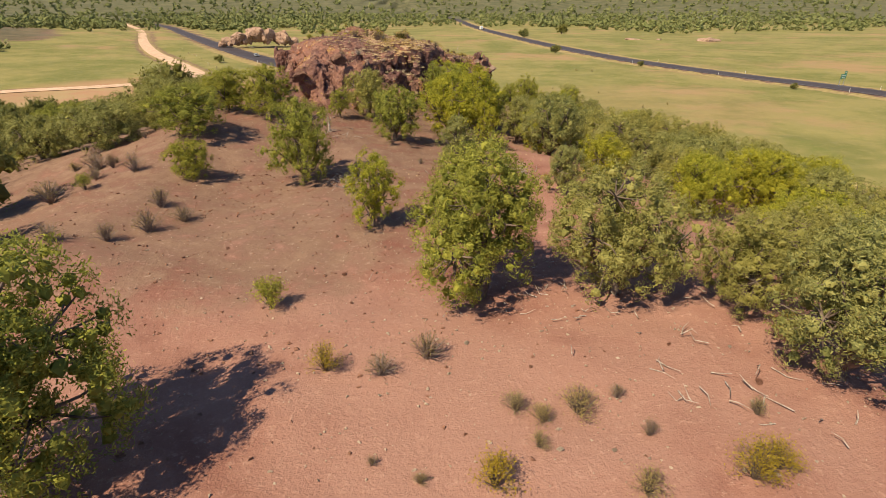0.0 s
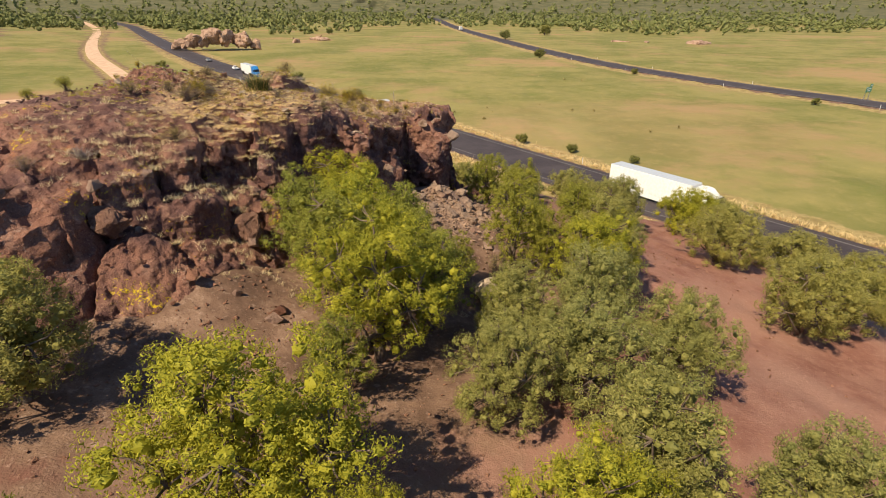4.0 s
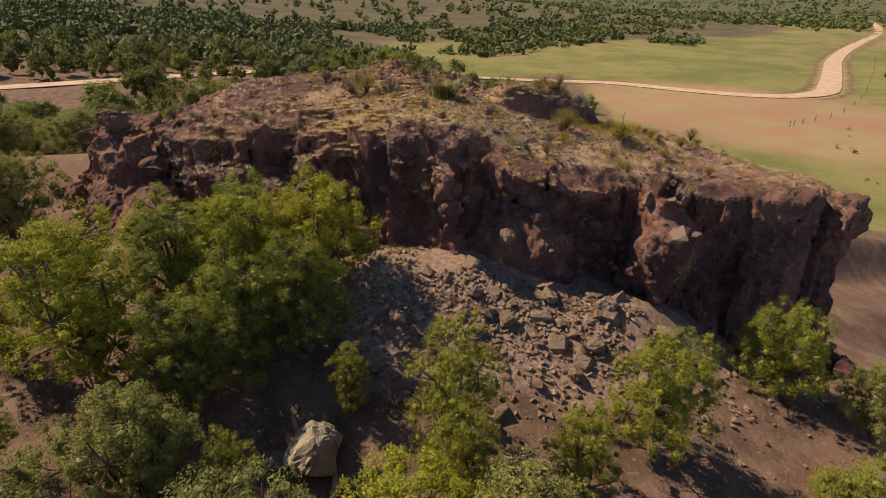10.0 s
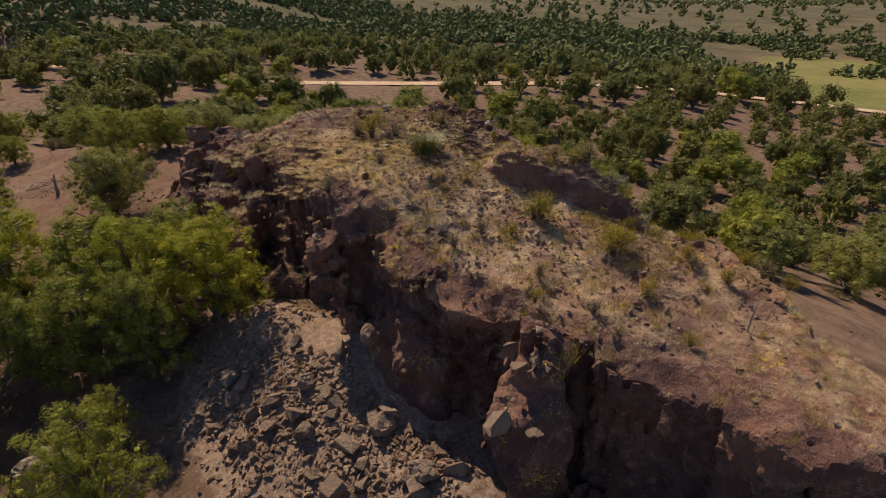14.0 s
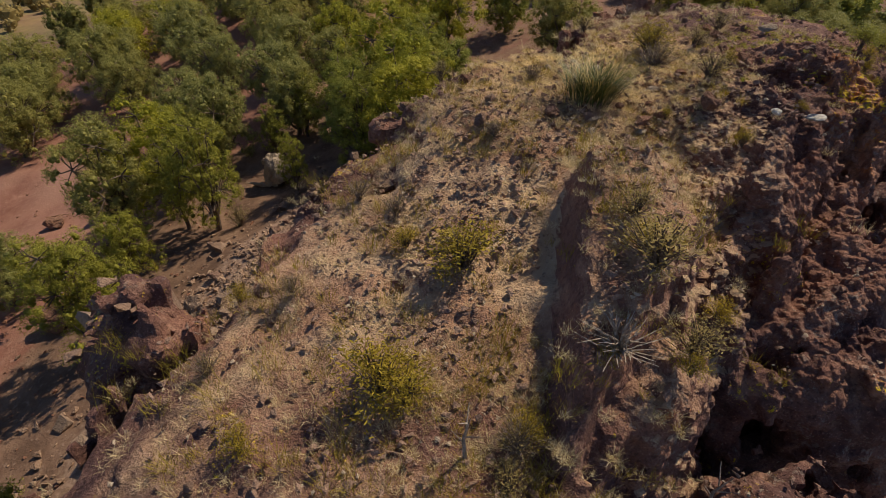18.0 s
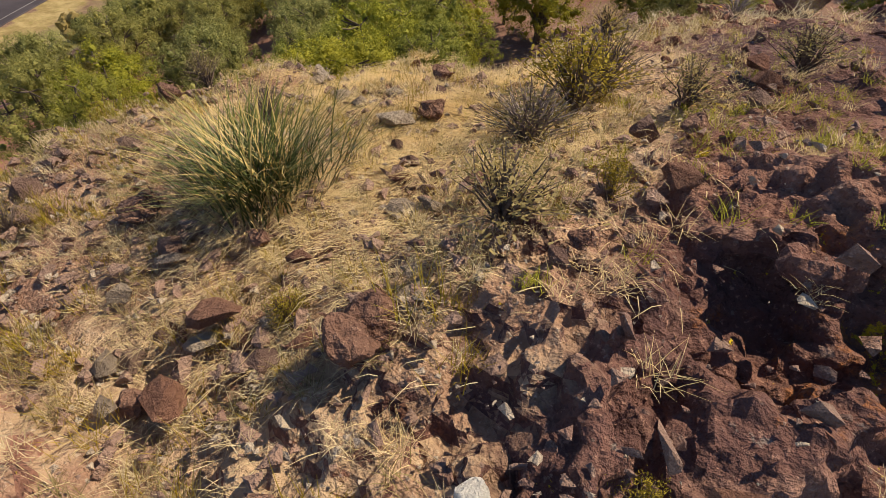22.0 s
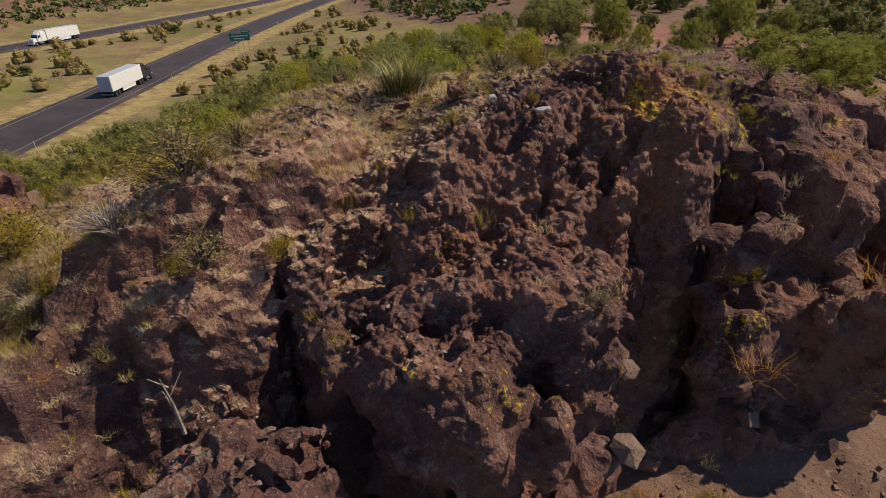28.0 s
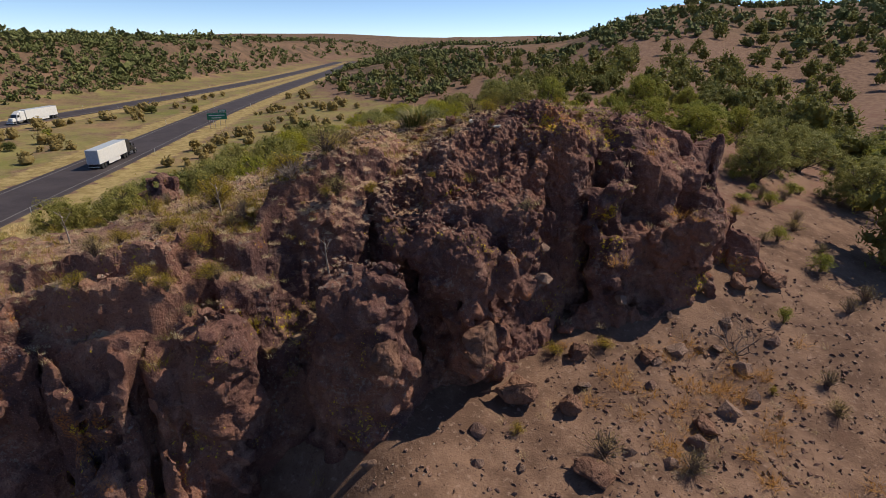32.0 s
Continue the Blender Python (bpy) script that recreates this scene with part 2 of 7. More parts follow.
def ground_mat():
    m = Mat("land", 0.95, 0, 0.1)
    big, mid, fine, grit = m.noise(7.0, 5), m.noise(1.1, 6, 0.62), m.noise(0.16, 5, 0.65), m.noise(0.05, 3, 0.6)
    red = m.mix(m.step(mid, 0.32, 0.68), (0.205, 0.090, 0.068), (0.290, 0.145, 0.110))
    red = m.mix(m.step(big, 0.42, 0.64), red, (0.305, 0.166, 0.128))
    red = m.mix(m.step(fine, 0.56, 0.70, 0, 0.6), red, (0.42, 0.25, 0.19))
    red = m.mix(m.step(m.noise(0.022, 2, 0.5), 0.66, 0.72, 0, 0.7), red, (0.52, 0.38, 0.30))
    red = m.mix(m.step(grit, 0.42, 0.30, 0, 0.5), red, (0.17, 0.065, 0.045))
    stony = m.mix(m.step(mid, 0.35, 0.65), (0.126, 0.076, 0.055), (0.228, 0.141, 0.100))
    stony = m.mix(m.step(fine, 0.55, 0.70, 0, 0.7), stony, (0.33, 0.23, 0.18))
    stony = m.mix(m.step(grit, 0.45, 0.32, 0, 0.6), stony, (0.09, 0.05, 0.042))
    green = m.mix(m.step(m.noise(26, 5, 0.6), 0.35, 0.62), (0.148, 0.150, 0.048), (0.238, 0.206, 0.080))
    green = m.mix(m.step(m.noise(3.0, 6, 0.7), 0.45, 0.75, 0, 0.6), green, (0.29, 0.235, 0.095))
    green = m.mix(m.step(m.noise(11, 6, 0.7), 0.52, 0.68, 0, 0.55), green, (0.128, 0.150, 0.040))
    green = m.mix(m.step(m.noise(55, 6, 0.68), 0.50, 0.66, 0, 0.75), green, (0.33, 0.205, 0.115))
    dry = m.mix(m.step(m.noise(1.6, 6, 0.7), 0.3, 0.7), (0.215, 0.155, 0.064), (0.385, 0.295, 0.140))
    dry = m.mix(m.step(mid, 0.52, 0.72, 0, 0.6), dry, (0.20, 0.185, 0.055))
    c = m.mix(m.step(m.math("ADD", m.attr("stony"), m.math("MULTIPLY", m.math("SUBTRACT", mid, 0.5), 0.7)), 0.35, 0.65), red, stony)
    rubble = m.mix(m.step(fine, 0.42, 0.62), (0.23, 0.145, 0.108), (0.36, 0.245, 0.185))
    rubble = m.mix(m.step(grit, 0.56, 0.68, 0, 0.6), rubble, (0.47, 0.36, 0.28))
    c = m.mix(m.step(m.math("ADD", m.attr("rubble"), m.math("MULTIPLY", m.math("SUBTRACT", mid, 0.5), 0.9)), 0.35, 0.65), c, rubble)
    edge = m.math("MULTIPLY", m.math("SUBTRACT", m.noise(9, 6, 0.65), 0.5), 0.8)
    c = m.mix(m.step(m.math("ADD", m.attr("meadow"), edge), 0.35, 0.65), c, green)
    c = m.mix(m.step(m.math("ADD", m.attr("dry"), m.math("MULTIPLY", m.math("SUBTRACT", m.noise(2.5, 5, 0.65), 0.5), 0.8)), 0.4, 0.62), c, dry)
    c = m.mix(m.step(m.attr("bare"), 0.3, 0.7), c, m.mix(m.step(m.noise(14, 5, 0.6), 0.35, 0.65), (0.34, 0.19, 0.115), (0.33, 0.235, 0.125)))
    scrub = m.mix(m.step(m.noise(20, 6, 0.75), 0.35, 0.65), (0.092, 0.066, 0.044), (0.215, 0.132, 0.088))
    scrub = m.mix(m.attr("remote"), scrub, m.mix(m.step(m.noise(30, 6, 0.75), 0.35, 0.65), (0.070, 0.074, 0.036), (0.150, 0.138, 0.076)))
    c = m.mix(m.step(m.math("ADD", m.attr("scrub"), edge), 0.3, 0.7), c, scrub)
    m.base(c)
    return m.bump(m.math("ADD", m.math("MULTIPLY", fine, 0.7), m.math("MULTIPLY", grit, 0.4)), 0.85, 0.06).m


def rock_mat(name, dark, warm, pale, soil=0.0, lichen=0.0, obj=False):
    """Rough volcanic stone, with lichen and thin soil where asked for."""
    m = Mat(name, 0.93, 0, 0.18)
    if obj:
        m.local()
    big, mid, fine, grit = m.noise(2.6, 5, 0.6), m.noise(0.55, 6, 0.65, 0.4), m.noise(0.12, 6, 0.68), m.noise(0.035, 3, 0.6)
    c = m.mix(m.step(big, 0.36, 0.62), dark, warm)
    c = m.mix(m.step(mid, 0.50, 0.70, 0, 0.65), c, pale)
    c = m.mix(m.step(fine, 0.48, 0.32, 0, 0.55), c, tuple(v * 0.55 for v in dark))
    c = m.mix(m.step(grit, 0.58, 0.72, 0, 0.5), c, tuple(min(1, v * 1.45) for v in pale))
    c = m.mix(m.step(grit, 0.44, 0.32, 0, 0.6), c, tuple(v * 0.6 for v in dark))
    if obj:
        c = m.mix(m.step(m.random(), 0.0, 1.0, 0.0, 0.45), c, pale)
    if lichen:
        speck = m.step(m.noise(0.06, 4, 0.7), 0.42, 0.58)
        spots = m.step(m.math("ADD", m.noise(0.5, 6, 0.7), m.math("MULTIPLY", m.noise(3.4, 3), 0.9)), 1.16 - lichen, 1.27 - lichen)
        c = m.mix(m.math("MULTIPLY", m.math("MULTIPLY", spots, speck), 0.75), c, (0.42, 0.155, 0.045))
        yel = m.step(m.math("ADD", m.noise(0.13, 5, 0.75), m.math("MULTIPLY", m.noise(1.7, 3), 0.9)), 1.19 - lichen, 1.23 - lichen)
        c = m.mix(m.math("MULTIPLY", m.math("MULTIPLY", yel, speck), 0.9), c, (0.68, 0.50, 0.02))
        grey = m.step(m.math("ADD", m.noise(0.10, 5, 0.7), m.math("MULTIPLY", m.noise(1.2, 3), 0.6)), 0.92, 1.0)
        c = m.mix(m.math("MULTIPLY", grey, 0.45), c, (0.33, 0.29, 0.25))
    if soil:
        s = m.mix(m.step(m.noise(1.3, 6, 0.65), 0.38, 0.62), (0.350, 0.198, 0.135), (0.520, 0.365, 0.235))
        s = m.mix(m.step(fine, 0.47, 0.35, 0, 0.6), s, (0.13, 0.065, 0.05))
        s = m.mix(m.step(grit, 0.58, 0.70, 0, 0.6), s, (0.62, 0.50, 0.38))
        flat = m.step(m.math("ADD", m.up(), m.math("MULTIPLY", m.math("SUBTRACT", m.noise(0.8, 5, 0.65), 0.5), 0.7)), 0.52, 0.72)
        cover = m.step(m.math("ADD", m.attr("soil"), m.math("MULTIPLY", m.math("SUBTRACT", m.noise(0.9, 6, 0.7), 0.5), 1.3)), 0.25, 0.75)
        c = m.mix(m.math("MULTIPLY", m.math("MULTIPLY", flat, cover), soil), c, s)
    m.base(c)
    h = m.math("ADD", m.math("MULTIPLY", mid, 0.8), m.math("ADD", m.math("MULTIPLY", fine, 0.55), m.math("MULTIPLY", grit, 0.2)))
    return m.bump(h, 0.9, 0.22).m


def leaf_mat(name, dark, light, rough=0.65):
    m = Mat(name, rough, 0, 0.25)
    c = m.mix(m.step(m.island(), 0.0, 1.0), dark, light)
    c = m.mix(m.step(m.random(), 0.0, 1.0, 0.0, 0.55), c, tuple(0.5 * (a + b) * k for a, b, k in zip(dark, light, (1.25, 1.1, 0.8))))
    c = m.mix(m.step(m.noise(0.5, 3), 0.4, 0.7, 0, 0.35), c, tuple(v * 0.55 for v in dark))
    m.base(c)
    m.b.inputs["Subsurface Weight"].default_value = 0.0
    t = m.t
    tr = t.nodes.new("ShaderNodeBsdfTranslucent")
    m.put(tr.inputs["Color"], c)
    mx = t.nodes.new("ShaderNodeMixShader")
    mx.inputs[0].default_value = 0.40
    t.links.new(m.b.outputs[0], mx.inputs[1])
    t.links.new(tr.outputs[0], mx.inputs[2])
    t.links.new(mx.outputs[0], t.nodes["Material Output"].inputs["Surface"])
    return m.m


def blade_mat():
    """Sedge blades: dark green at the base, yellow towards the tips."""
    m = Mat("sedge_blade", 0.5, 0, 0.35).local()
    x = m.t.nodes.new("ShaderNodeSeparateXYZ")
    m.t.links.new(m.co, x.inputs[0])
    tip = m.math("ADD", x.outputs["Z"], m.math("MULTIPLY", m.island(), 0.5))
    c = m.mix(m.step(tip, 0.45, 1.25), (0.060, 0.078, 0.016), (0.27, 0.24, 0.045))
    c = m.mix(m.step(m.island(), 0.80, 0.88), c, (0.50, 0.36, 0.13))
    return m.base(c).m


def far_leaf_mat():
    m = Mat("far_leaf", 0.8, 0, 0.15)
    c = m.mix(m.step(m.island(), 0.0, 1.0), (0.150, 0.175, 0.054), (0.290, 0.300, 0.098))
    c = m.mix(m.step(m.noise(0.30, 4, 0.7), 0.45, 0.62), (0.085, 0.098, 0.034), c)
    c = m.mix(m.step(m.noise(9.0, 3), 0.4, 0.7, 0, 0.5), c, (0.235, 0.220, 0.095))
    m.base(c)
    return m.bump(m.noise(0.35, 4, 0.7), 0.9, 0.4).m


def bark_mat(name, a, b):
    m = Mat(name, 0.9, 0, 0.15).local()
    m.base(m.mix(m.step(m.noise(0.08, 5, 0.65), 0.35, 0.65), a, b))
    return m.bump(m.noise(0.05, 5, 0.6), 0.6, 0.02).m


def asphalt_mat():
    m = Mat("asphalt", 0.8, 0, 0.3)
    c = m.mix(m.step(m.noise(5.0, 6, 0.7), 0.35, 0.65), (0.040, 0.031, 0.034), (0.060, 0.048, 0.051))
    c = m.mix(m.step(m.noise(0.5, 5, 0.7), 0.5, 0.75, 0, 0.5), c, (0.066, 0.055, 0.060))
    m.base(c)
    return m.bump(m.noise(0.03, 3), 0.3, 0.01).m


def gravel_mat():
    m = Mat("gravel", 0.95, 0, 0.1)
    c = m.mix(m.step(m.noise(3.0, 6, 0.65), 0.35, 0.65), (0.46, 0.30, 0.205), (0.60, 0.42, 0.30))
    c = m.mix(m.step(m.noise(0.3, 5, 0.7), 0.55, 0.75, 0, 0.5), c, (0.33, 0.20, 0.14))
    m.base(c)
    return m.bump(m.noise(0.08, 4), 0.5, 0.03).m


LAND = ground_mat()
ROCK = rock_mat("crag_rock", (0.116, 0.060, 0.057), (0.262, 0.127, 0.092), (0.390, 0.226, 0.166), soil=0.95, lichen=0.06)
STONE = rock_mat("stone", (0.170, 0.098, 0.082), (0.285, 0.170, 0.132), (0.40, 0.28, 0.215), obj=True)
TALUS = rock_mat("talus_stone", (0.235, 0.148, 0.108), (0.375, 0.248, 0.180), (0.50, 0.37, 0.27))
TAN_STONE = rock_mat("tan_stone", (0.20, 0.130, 0.100), (0.31, 0.205, 0.155), (0.42, 0.31, 0.235), obj=True)
PALE_STONE = rock_mat("pale_stone", (0.31, 0.235, 0.175), (0.42, 0.325, 0.245), (0.55, 0.45, 0.35), obj=True)
RUST_STONE = rock_mat("rust_stone", (0.135, 0.072, 0.055), (0.245, 0.132, 0.092), (0.34, 0.205, 0.145))
RED_STONE = rock_mat("red_stone", (0.17, 0.075, 0.052), (0.27, 0.125, 0.085), (0.34, 0.19, 0.13), obj=True)
WHITE_STONE = rock_mat("white_stone", (0.80, 0.73, 0.64), (0.84, 0.78, 0.70), (0.88, 0.84, 0.78), obj=True)
JUNIPER = leaf_mat("juniper_leaf", (0.160, 0.185, 0.036), (0.400, 0.390, 0.075))
OLIVE = leaf_mat("oak_leaf", (0.195, 0.208, 0.066), (0.410, 0.385, 0.130))
BRIGHT = leaf_mat("bright_leaf", (0.215, 0.238, 0.028), (0.480, 0.445, 0.056))
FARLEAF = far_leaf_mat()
DARK_LEAF = leaf_mat("dark_juniper_leaf", (0.110, 0.122, 0.036), (0.260, 0.258, 0.078))
BARK = bark_mat("bark", (0.085, 0.060, 0.048), (0.19, 0.145, 0.115))
DEADWOOD = bark_mat("dead_wood", (0.20, 0.155, 0.125), (0.40, 0.34, 0.29))
STRAW = leaf_mat("straw", (0.52, 0.40, 0.22), (0.82, 0.70, 0.46), 0.8)
YELLOW = leaf_mat("yellow_shrub", (0.22, 0.165, 0.022), (0.44, 0.34, 0.05), 0.8)
SAGE = leaf_mat("sage_shrub", (0.22, 0.180, 0.075), (0.40, 0.325, 0.15), 0.8)
DULL = leaf_mat("dull_shrub", (0.14, 0.112, 0.050), (0.27, 0.215, 0.105), 0.8)
GOLD = leaf_mat("golden_grass", (0.36, 0.185, 0.045), (0.55, 0.31, 0.09), 0.8)
BLADE = blade_mat()
ASPHALT, GRAVEL_M = asphalt_mat(), gravel_mat()
WHITE_LINE = plain("road_white", (0.15, 0.14, 0.14), 0.7)
YELLOW_LINE = plain("road_yellow", (0.50, 0.33, 0.06), 0.7)

# ---- mesh helpers ----
def mesh_of(name, verts, faces, mat, smooth=False):
    """A mesh from arrays: faces is an n x 3 or n x 4 array, or a list of both."""
    groups = faces if isinstance(faces, list) else [faces]
    groups = [np.asarray(g, np.int32) for g in groups if len(g)]
    me = bpy.data.meshes.new(name)
    verts = np.asarray(verts, np.float32)
    me.vertices.add(len(verts))
    me.vertices.foreach_set("co", verts.ravel())
    loops = np.concatenate([g.ravel() for g in groups])
    sizes = np.concatenate([np.full(len(g), g.shape[1], np.int32) for g in groups])
    me.loops.add(len(loops))
    me.loops.foreach_set("vertex_index", loops)
    me.polygons.add(len(sizes))
    me.polygons.foreach_set("loop_start", np.concatenate([[0], np.cumsum(sizes)[:-1]]).astype(np.int32))
    me.polygons.foreach_set("use_smooth", np.full(len(sizes), smooth, bool))
    me.update(calc_edges=True)
    me.validate()
    if mat:
        me.materials.append(mat)
    return me


def under(name, me, parent, label="", m=None):
    """Links a mesh as one part of a thing."""
    ob = new(name, me)
    ob.parent = parent
    if m is not None:
        ob.matrix_basis = m
    return tagged(ob, label)


def part(name, bm, material, parent, label="", smooth=False):
    me = bpy.data.meshes.new(name)
    bm.to_mesh(me)
    bm.free()
    me.materials.append(material)
    if smooth:
        me.shade_smooth()
    return under(name, me, parent, label)


def grid_faces(nu, nv):
    i = np.arange(nu - 1)[:, None] * nv + np.arange(nv - 1)[None, :]
    return np.stack([i, i + nv, i + nv + 1, i + 1], -1).reshape(-1, 4)


# ---- the land: one sheet out to the horizon ----
def graded(lo, hi, fine, coarse, near, out):
    mid = np.arange(lo, hi + fine / 2, fine)
    steps, step, at = [], fine, 0.0
    while at < out:
        step = min(step * 1.05, coarse) if at < near else step * 1.11
        at += step
        steps.append(at)
    steps = np.array(steps)
    return np.concatenate([lo - steps[::-1], mid, hi + steps])


gx, gy = graded(-26, 30, 0.4, 3.6, 260, 3900), graded(6, 70, 0.4, 3.6, 260, 3900)
X, Y = np.meshgrid(gx, gy, indexing="ij")
D1, D2, D3 = away(X, Y, ROAD_1), away(X, Y, ROAD_2), away(X, Y, TRACK)
Z = ground(X, Y, D1, D2, D3)
land = new("ground", mesh_of("ground", np.stack([X, Y, Z], -1).reshape(-1, 3), grid_faces(len(gx), len(gy)), LAND, True))
tagged(land, "red earth, stony slopes and green-gold meadow of a desert basin", "ground", kind="structure")


def zone(name, values):
    a = land.data.attributes.new(name, "FLOAT", "POINT")
    a.data.foreach_set("value", np.clip(values, 0, 1).astype(np.float32).ravel())


low = 1 - sstep(-10.5, -8.0, Z)
# the wooded stony slope reaches to this line in the north-west
wooded = sstep(6, -6, Y - 108 - 0.52 * (-46 - X)) * sstep(-14, -22, X) * sstep(-170, -150, X)
low = low * (1 - wooded)
zone("meadow", low * (1 - sstep(900, 1500, np.hypot(X, Y))) * sstep(7.5, 14, np.minimum(D1, D2)) * sstep(4, 9, D3) * 0.95 * (0.55 + 0.45 * sstep(-20, 110, Y)))
zone("dry", np.maximum(low * (1 - sstep(7, 17, np.minimum(D1, D2))) * sstep(6.0, 7.0, np.minimum(D1, D2)), np.maximum(0.75 * low * (1 - sstep(3, 9, D3)), 0.36 * low * (1 - sstep(0, 110, Y)))))
red_slope = sstep(1.15, 0.75, np.hypot((X - 4) / 26.0, (Y - 22) / 30.0))
red_slope = np.maximum(red_slope, sstep(1.2, 0.7, np.hypot((X - 24) / 20.0, (Y - 46) / 24.0)))
crag_x, crag_y = (X + 3) / 14.0, (Y - 53) / 16.5
west_red = 0.57 * sstep(7, -6, X - 0.3 * (Y - 12)) * sstep(6, 16, Y)
zone("stony", np.maximum(np.maximum(sstep(1.2, 0.85, np.hypot(crag_x, crag_y)), west_red), (1 - red_slope) * (0.85 + 0.25 * vnoise(X, Y, 35, 4))))
zone("rubble", np.maximum(sstep(1.15, 0.7, np.hypot((X - 3.6 - 0.35 * (Y - 53.5)) / 3.4, (Y - 53.5) / 7.0)), 0.35 * sstep(1.2, 0.7, np.hypot((X + 4) / 6.5, (Y - 41.5) / 5.0))))
far = np.hypot(X, Y - 60)
zone("scrub", np.maximum(sstep(620, 1050, far) * np.where(low > 0.5, sstep(700, 1100, Y - 0.3 * X), 1), 0.75 * sstep(140, 300, far) * (1 - low)))
zone("remote", np.maximum(sstep(450, 800, Y), 0.6 * sstep(-110, -260, X)))
zone("bare", low * (1 - sstep(28, 58, np.hypot((X + 85) * 0.75, Y - 165))) * 0.7 + low * (1 - sstep(25, 60, np.hypot((X - 50) * 0.8, Y - 150))) * 0.42)


def ribbon(name, line, half, thick, mat, z_of, label, category, offset=0.0, kind="structure", step=1):
    """A slab along a centre line, with its own edges."""
    p = line[::step]
    t = np.gradient(p, axis=0)
    t /= np.linalg.norm(t, axis=1)[:, None]
    nrm = np.stack([t[:, 1], -t[:, 0]], 1)
    rows = []
    for s, dz in ((-half - thick, -thick), (-half, 0), (-half * 0.33, 0.03), (half * 0.33, 0.03), (half, 0), (half + thick, -thick)):
        q = p + nrm * (offset + s)
        rows.append(np.column_stack([q, z_of(p) + dz]))
    v = np.stack(rows, 1).reshape(-1, 3)
    return tagged(new(name, mesh_of(name, v, grid_faces(len(p), 6)[:, ::-1], mat)), label, category, kind=kind)


def road_z(p):
    return VALLEY + sstep(500, 1500, np.hypot(p[:, 0], p[:, 1] - 100)) * 7


def gravel_z(p):
    return track_z(p[:, 1]) + 0.03 + sstep(500, 1500, np.hypot(p[:, 0], p[:, 1] - 100)) * 7


L1, L2, L3 = smooth_line(NEAR_ROAD, 4), smooth_line(FAR_ROAD, 4), smooth_line(GRAVEL, 4)
ribbon("road", L1, 5.9, 0.12, ASPHALT, road_z, "dark asphalt carriageway of a divided highway", "road")
ribbon("road", L2, 5.7, 0.12, ASPHALT, road_z, "dark asphalt carriageway beyond the grass median", "road")
ribbon("gravel_road", L3, 3.3, 0.06, GRAVEL_M, gravel_z, "pale pinkish gravel road beside the meadow", "road")
for line in (L1, L2):
    for off, mat in ((-4.6, WHITE_LINE), (4.6, WHITE_LINE)):
        ribbon("edge_line", line, 0.07, 0.004, mat, lambda p: road_z(p) + 0.012, "worn painted edge line on the asphalt", "road marking", off)

# ---- the crag: a solid of blocks and cracks, meshed from its field ----
RIM = [(-4.2, 46.3), (-2.6, 48.6), (-1.1, 50.2), (-0.3, 52.2), (1.0, 54.3), (2.0, 56.0), (2.8, 57.6), (3.4, 59.0), (3.7, 60.8), (4.4, 62.6), (5.4, 64.0), (6.3, 65.2), (5.8, 66.6), (4.0, 66.9),
       (0.6, 66.6), (-1.6, 65.6), (-3.5, 64.6), (-4.9, 62.4), (-6.0, 60.2), (-6.7, 58.6), (-8.0, 57.2), (-8.8, 55.6), (-10.4, 53.8), (-11.6, 52.4),
       (-13.2, 51.2), (-14.4, 49.4), (-13.6, 47.4), (-11.6, 45.4), (-10.4, 42.4), (-8.8, 41.2), (-7.0, 42.0), (-5.6, 43.8)]
VOX = 0.125
CX, CY, CZ = np.arange(-18, 9.5, VOX), np.arange(37.5, 69.5, VOX), np.arange(-3.2, 10.7, VOX)
LAT3 = [np.random.RandomState(70 + k).rand(32, 32, 32) for k in range(3)]


def noise3(x, y, z, size, k=0):
    g = LAT3[k % 3]
    out = 0
    c = [np.asarray(a) / size + 5.7 * k for a in (x, y, z)]
    i = [np.floor(a).astype(np.int32) for a in c]
    f = [a - b for a, b in zip(c, i)]
    f = [a * a * (3 - 2 * a) for a in f]
    for dx in (0, 1):
        for dy in (0, 1):
            for dz in (0, 1):
                w = (f[0] if dx else 1 - f[0]) * (f[1] if dy else 1 - f[1]) * (f[2] if dz else 1 - f[2])
                out = out + w * g[(i[0] + dx) % 32, (i[1] + dy) % 32, (i[2] + dz) % 32]
    return 2 * out - 1


def polygon_sd(x, y, poly):
    """Signed distance to a closed outline, negative inside."""
    d, inside = np.full(x.shape, 1e9), np.zeros(x.shape, bool)
    for (ax, ay), (bx, by) in zip(poly, poly[1:] + poly[:1]):
        ex, ey = bx - ax, by - ay
        u = np.clip(((x - ax) * ex + (y - ay) * ey) / (ex * ex + ey * ey), 0, 1)
        d = np.minimum(d, (x - ax - u * ex) ** 2 + (y - ay - u * ey) ** 2)
        cross = (ay > y) != (by > y)
        inside ^= cross & (x < ex * (y - ay) / (ey + 1e-12 * (ey == 0)) + ax)
    return np.sqrt(d) * np.where(inside, -1, 1)


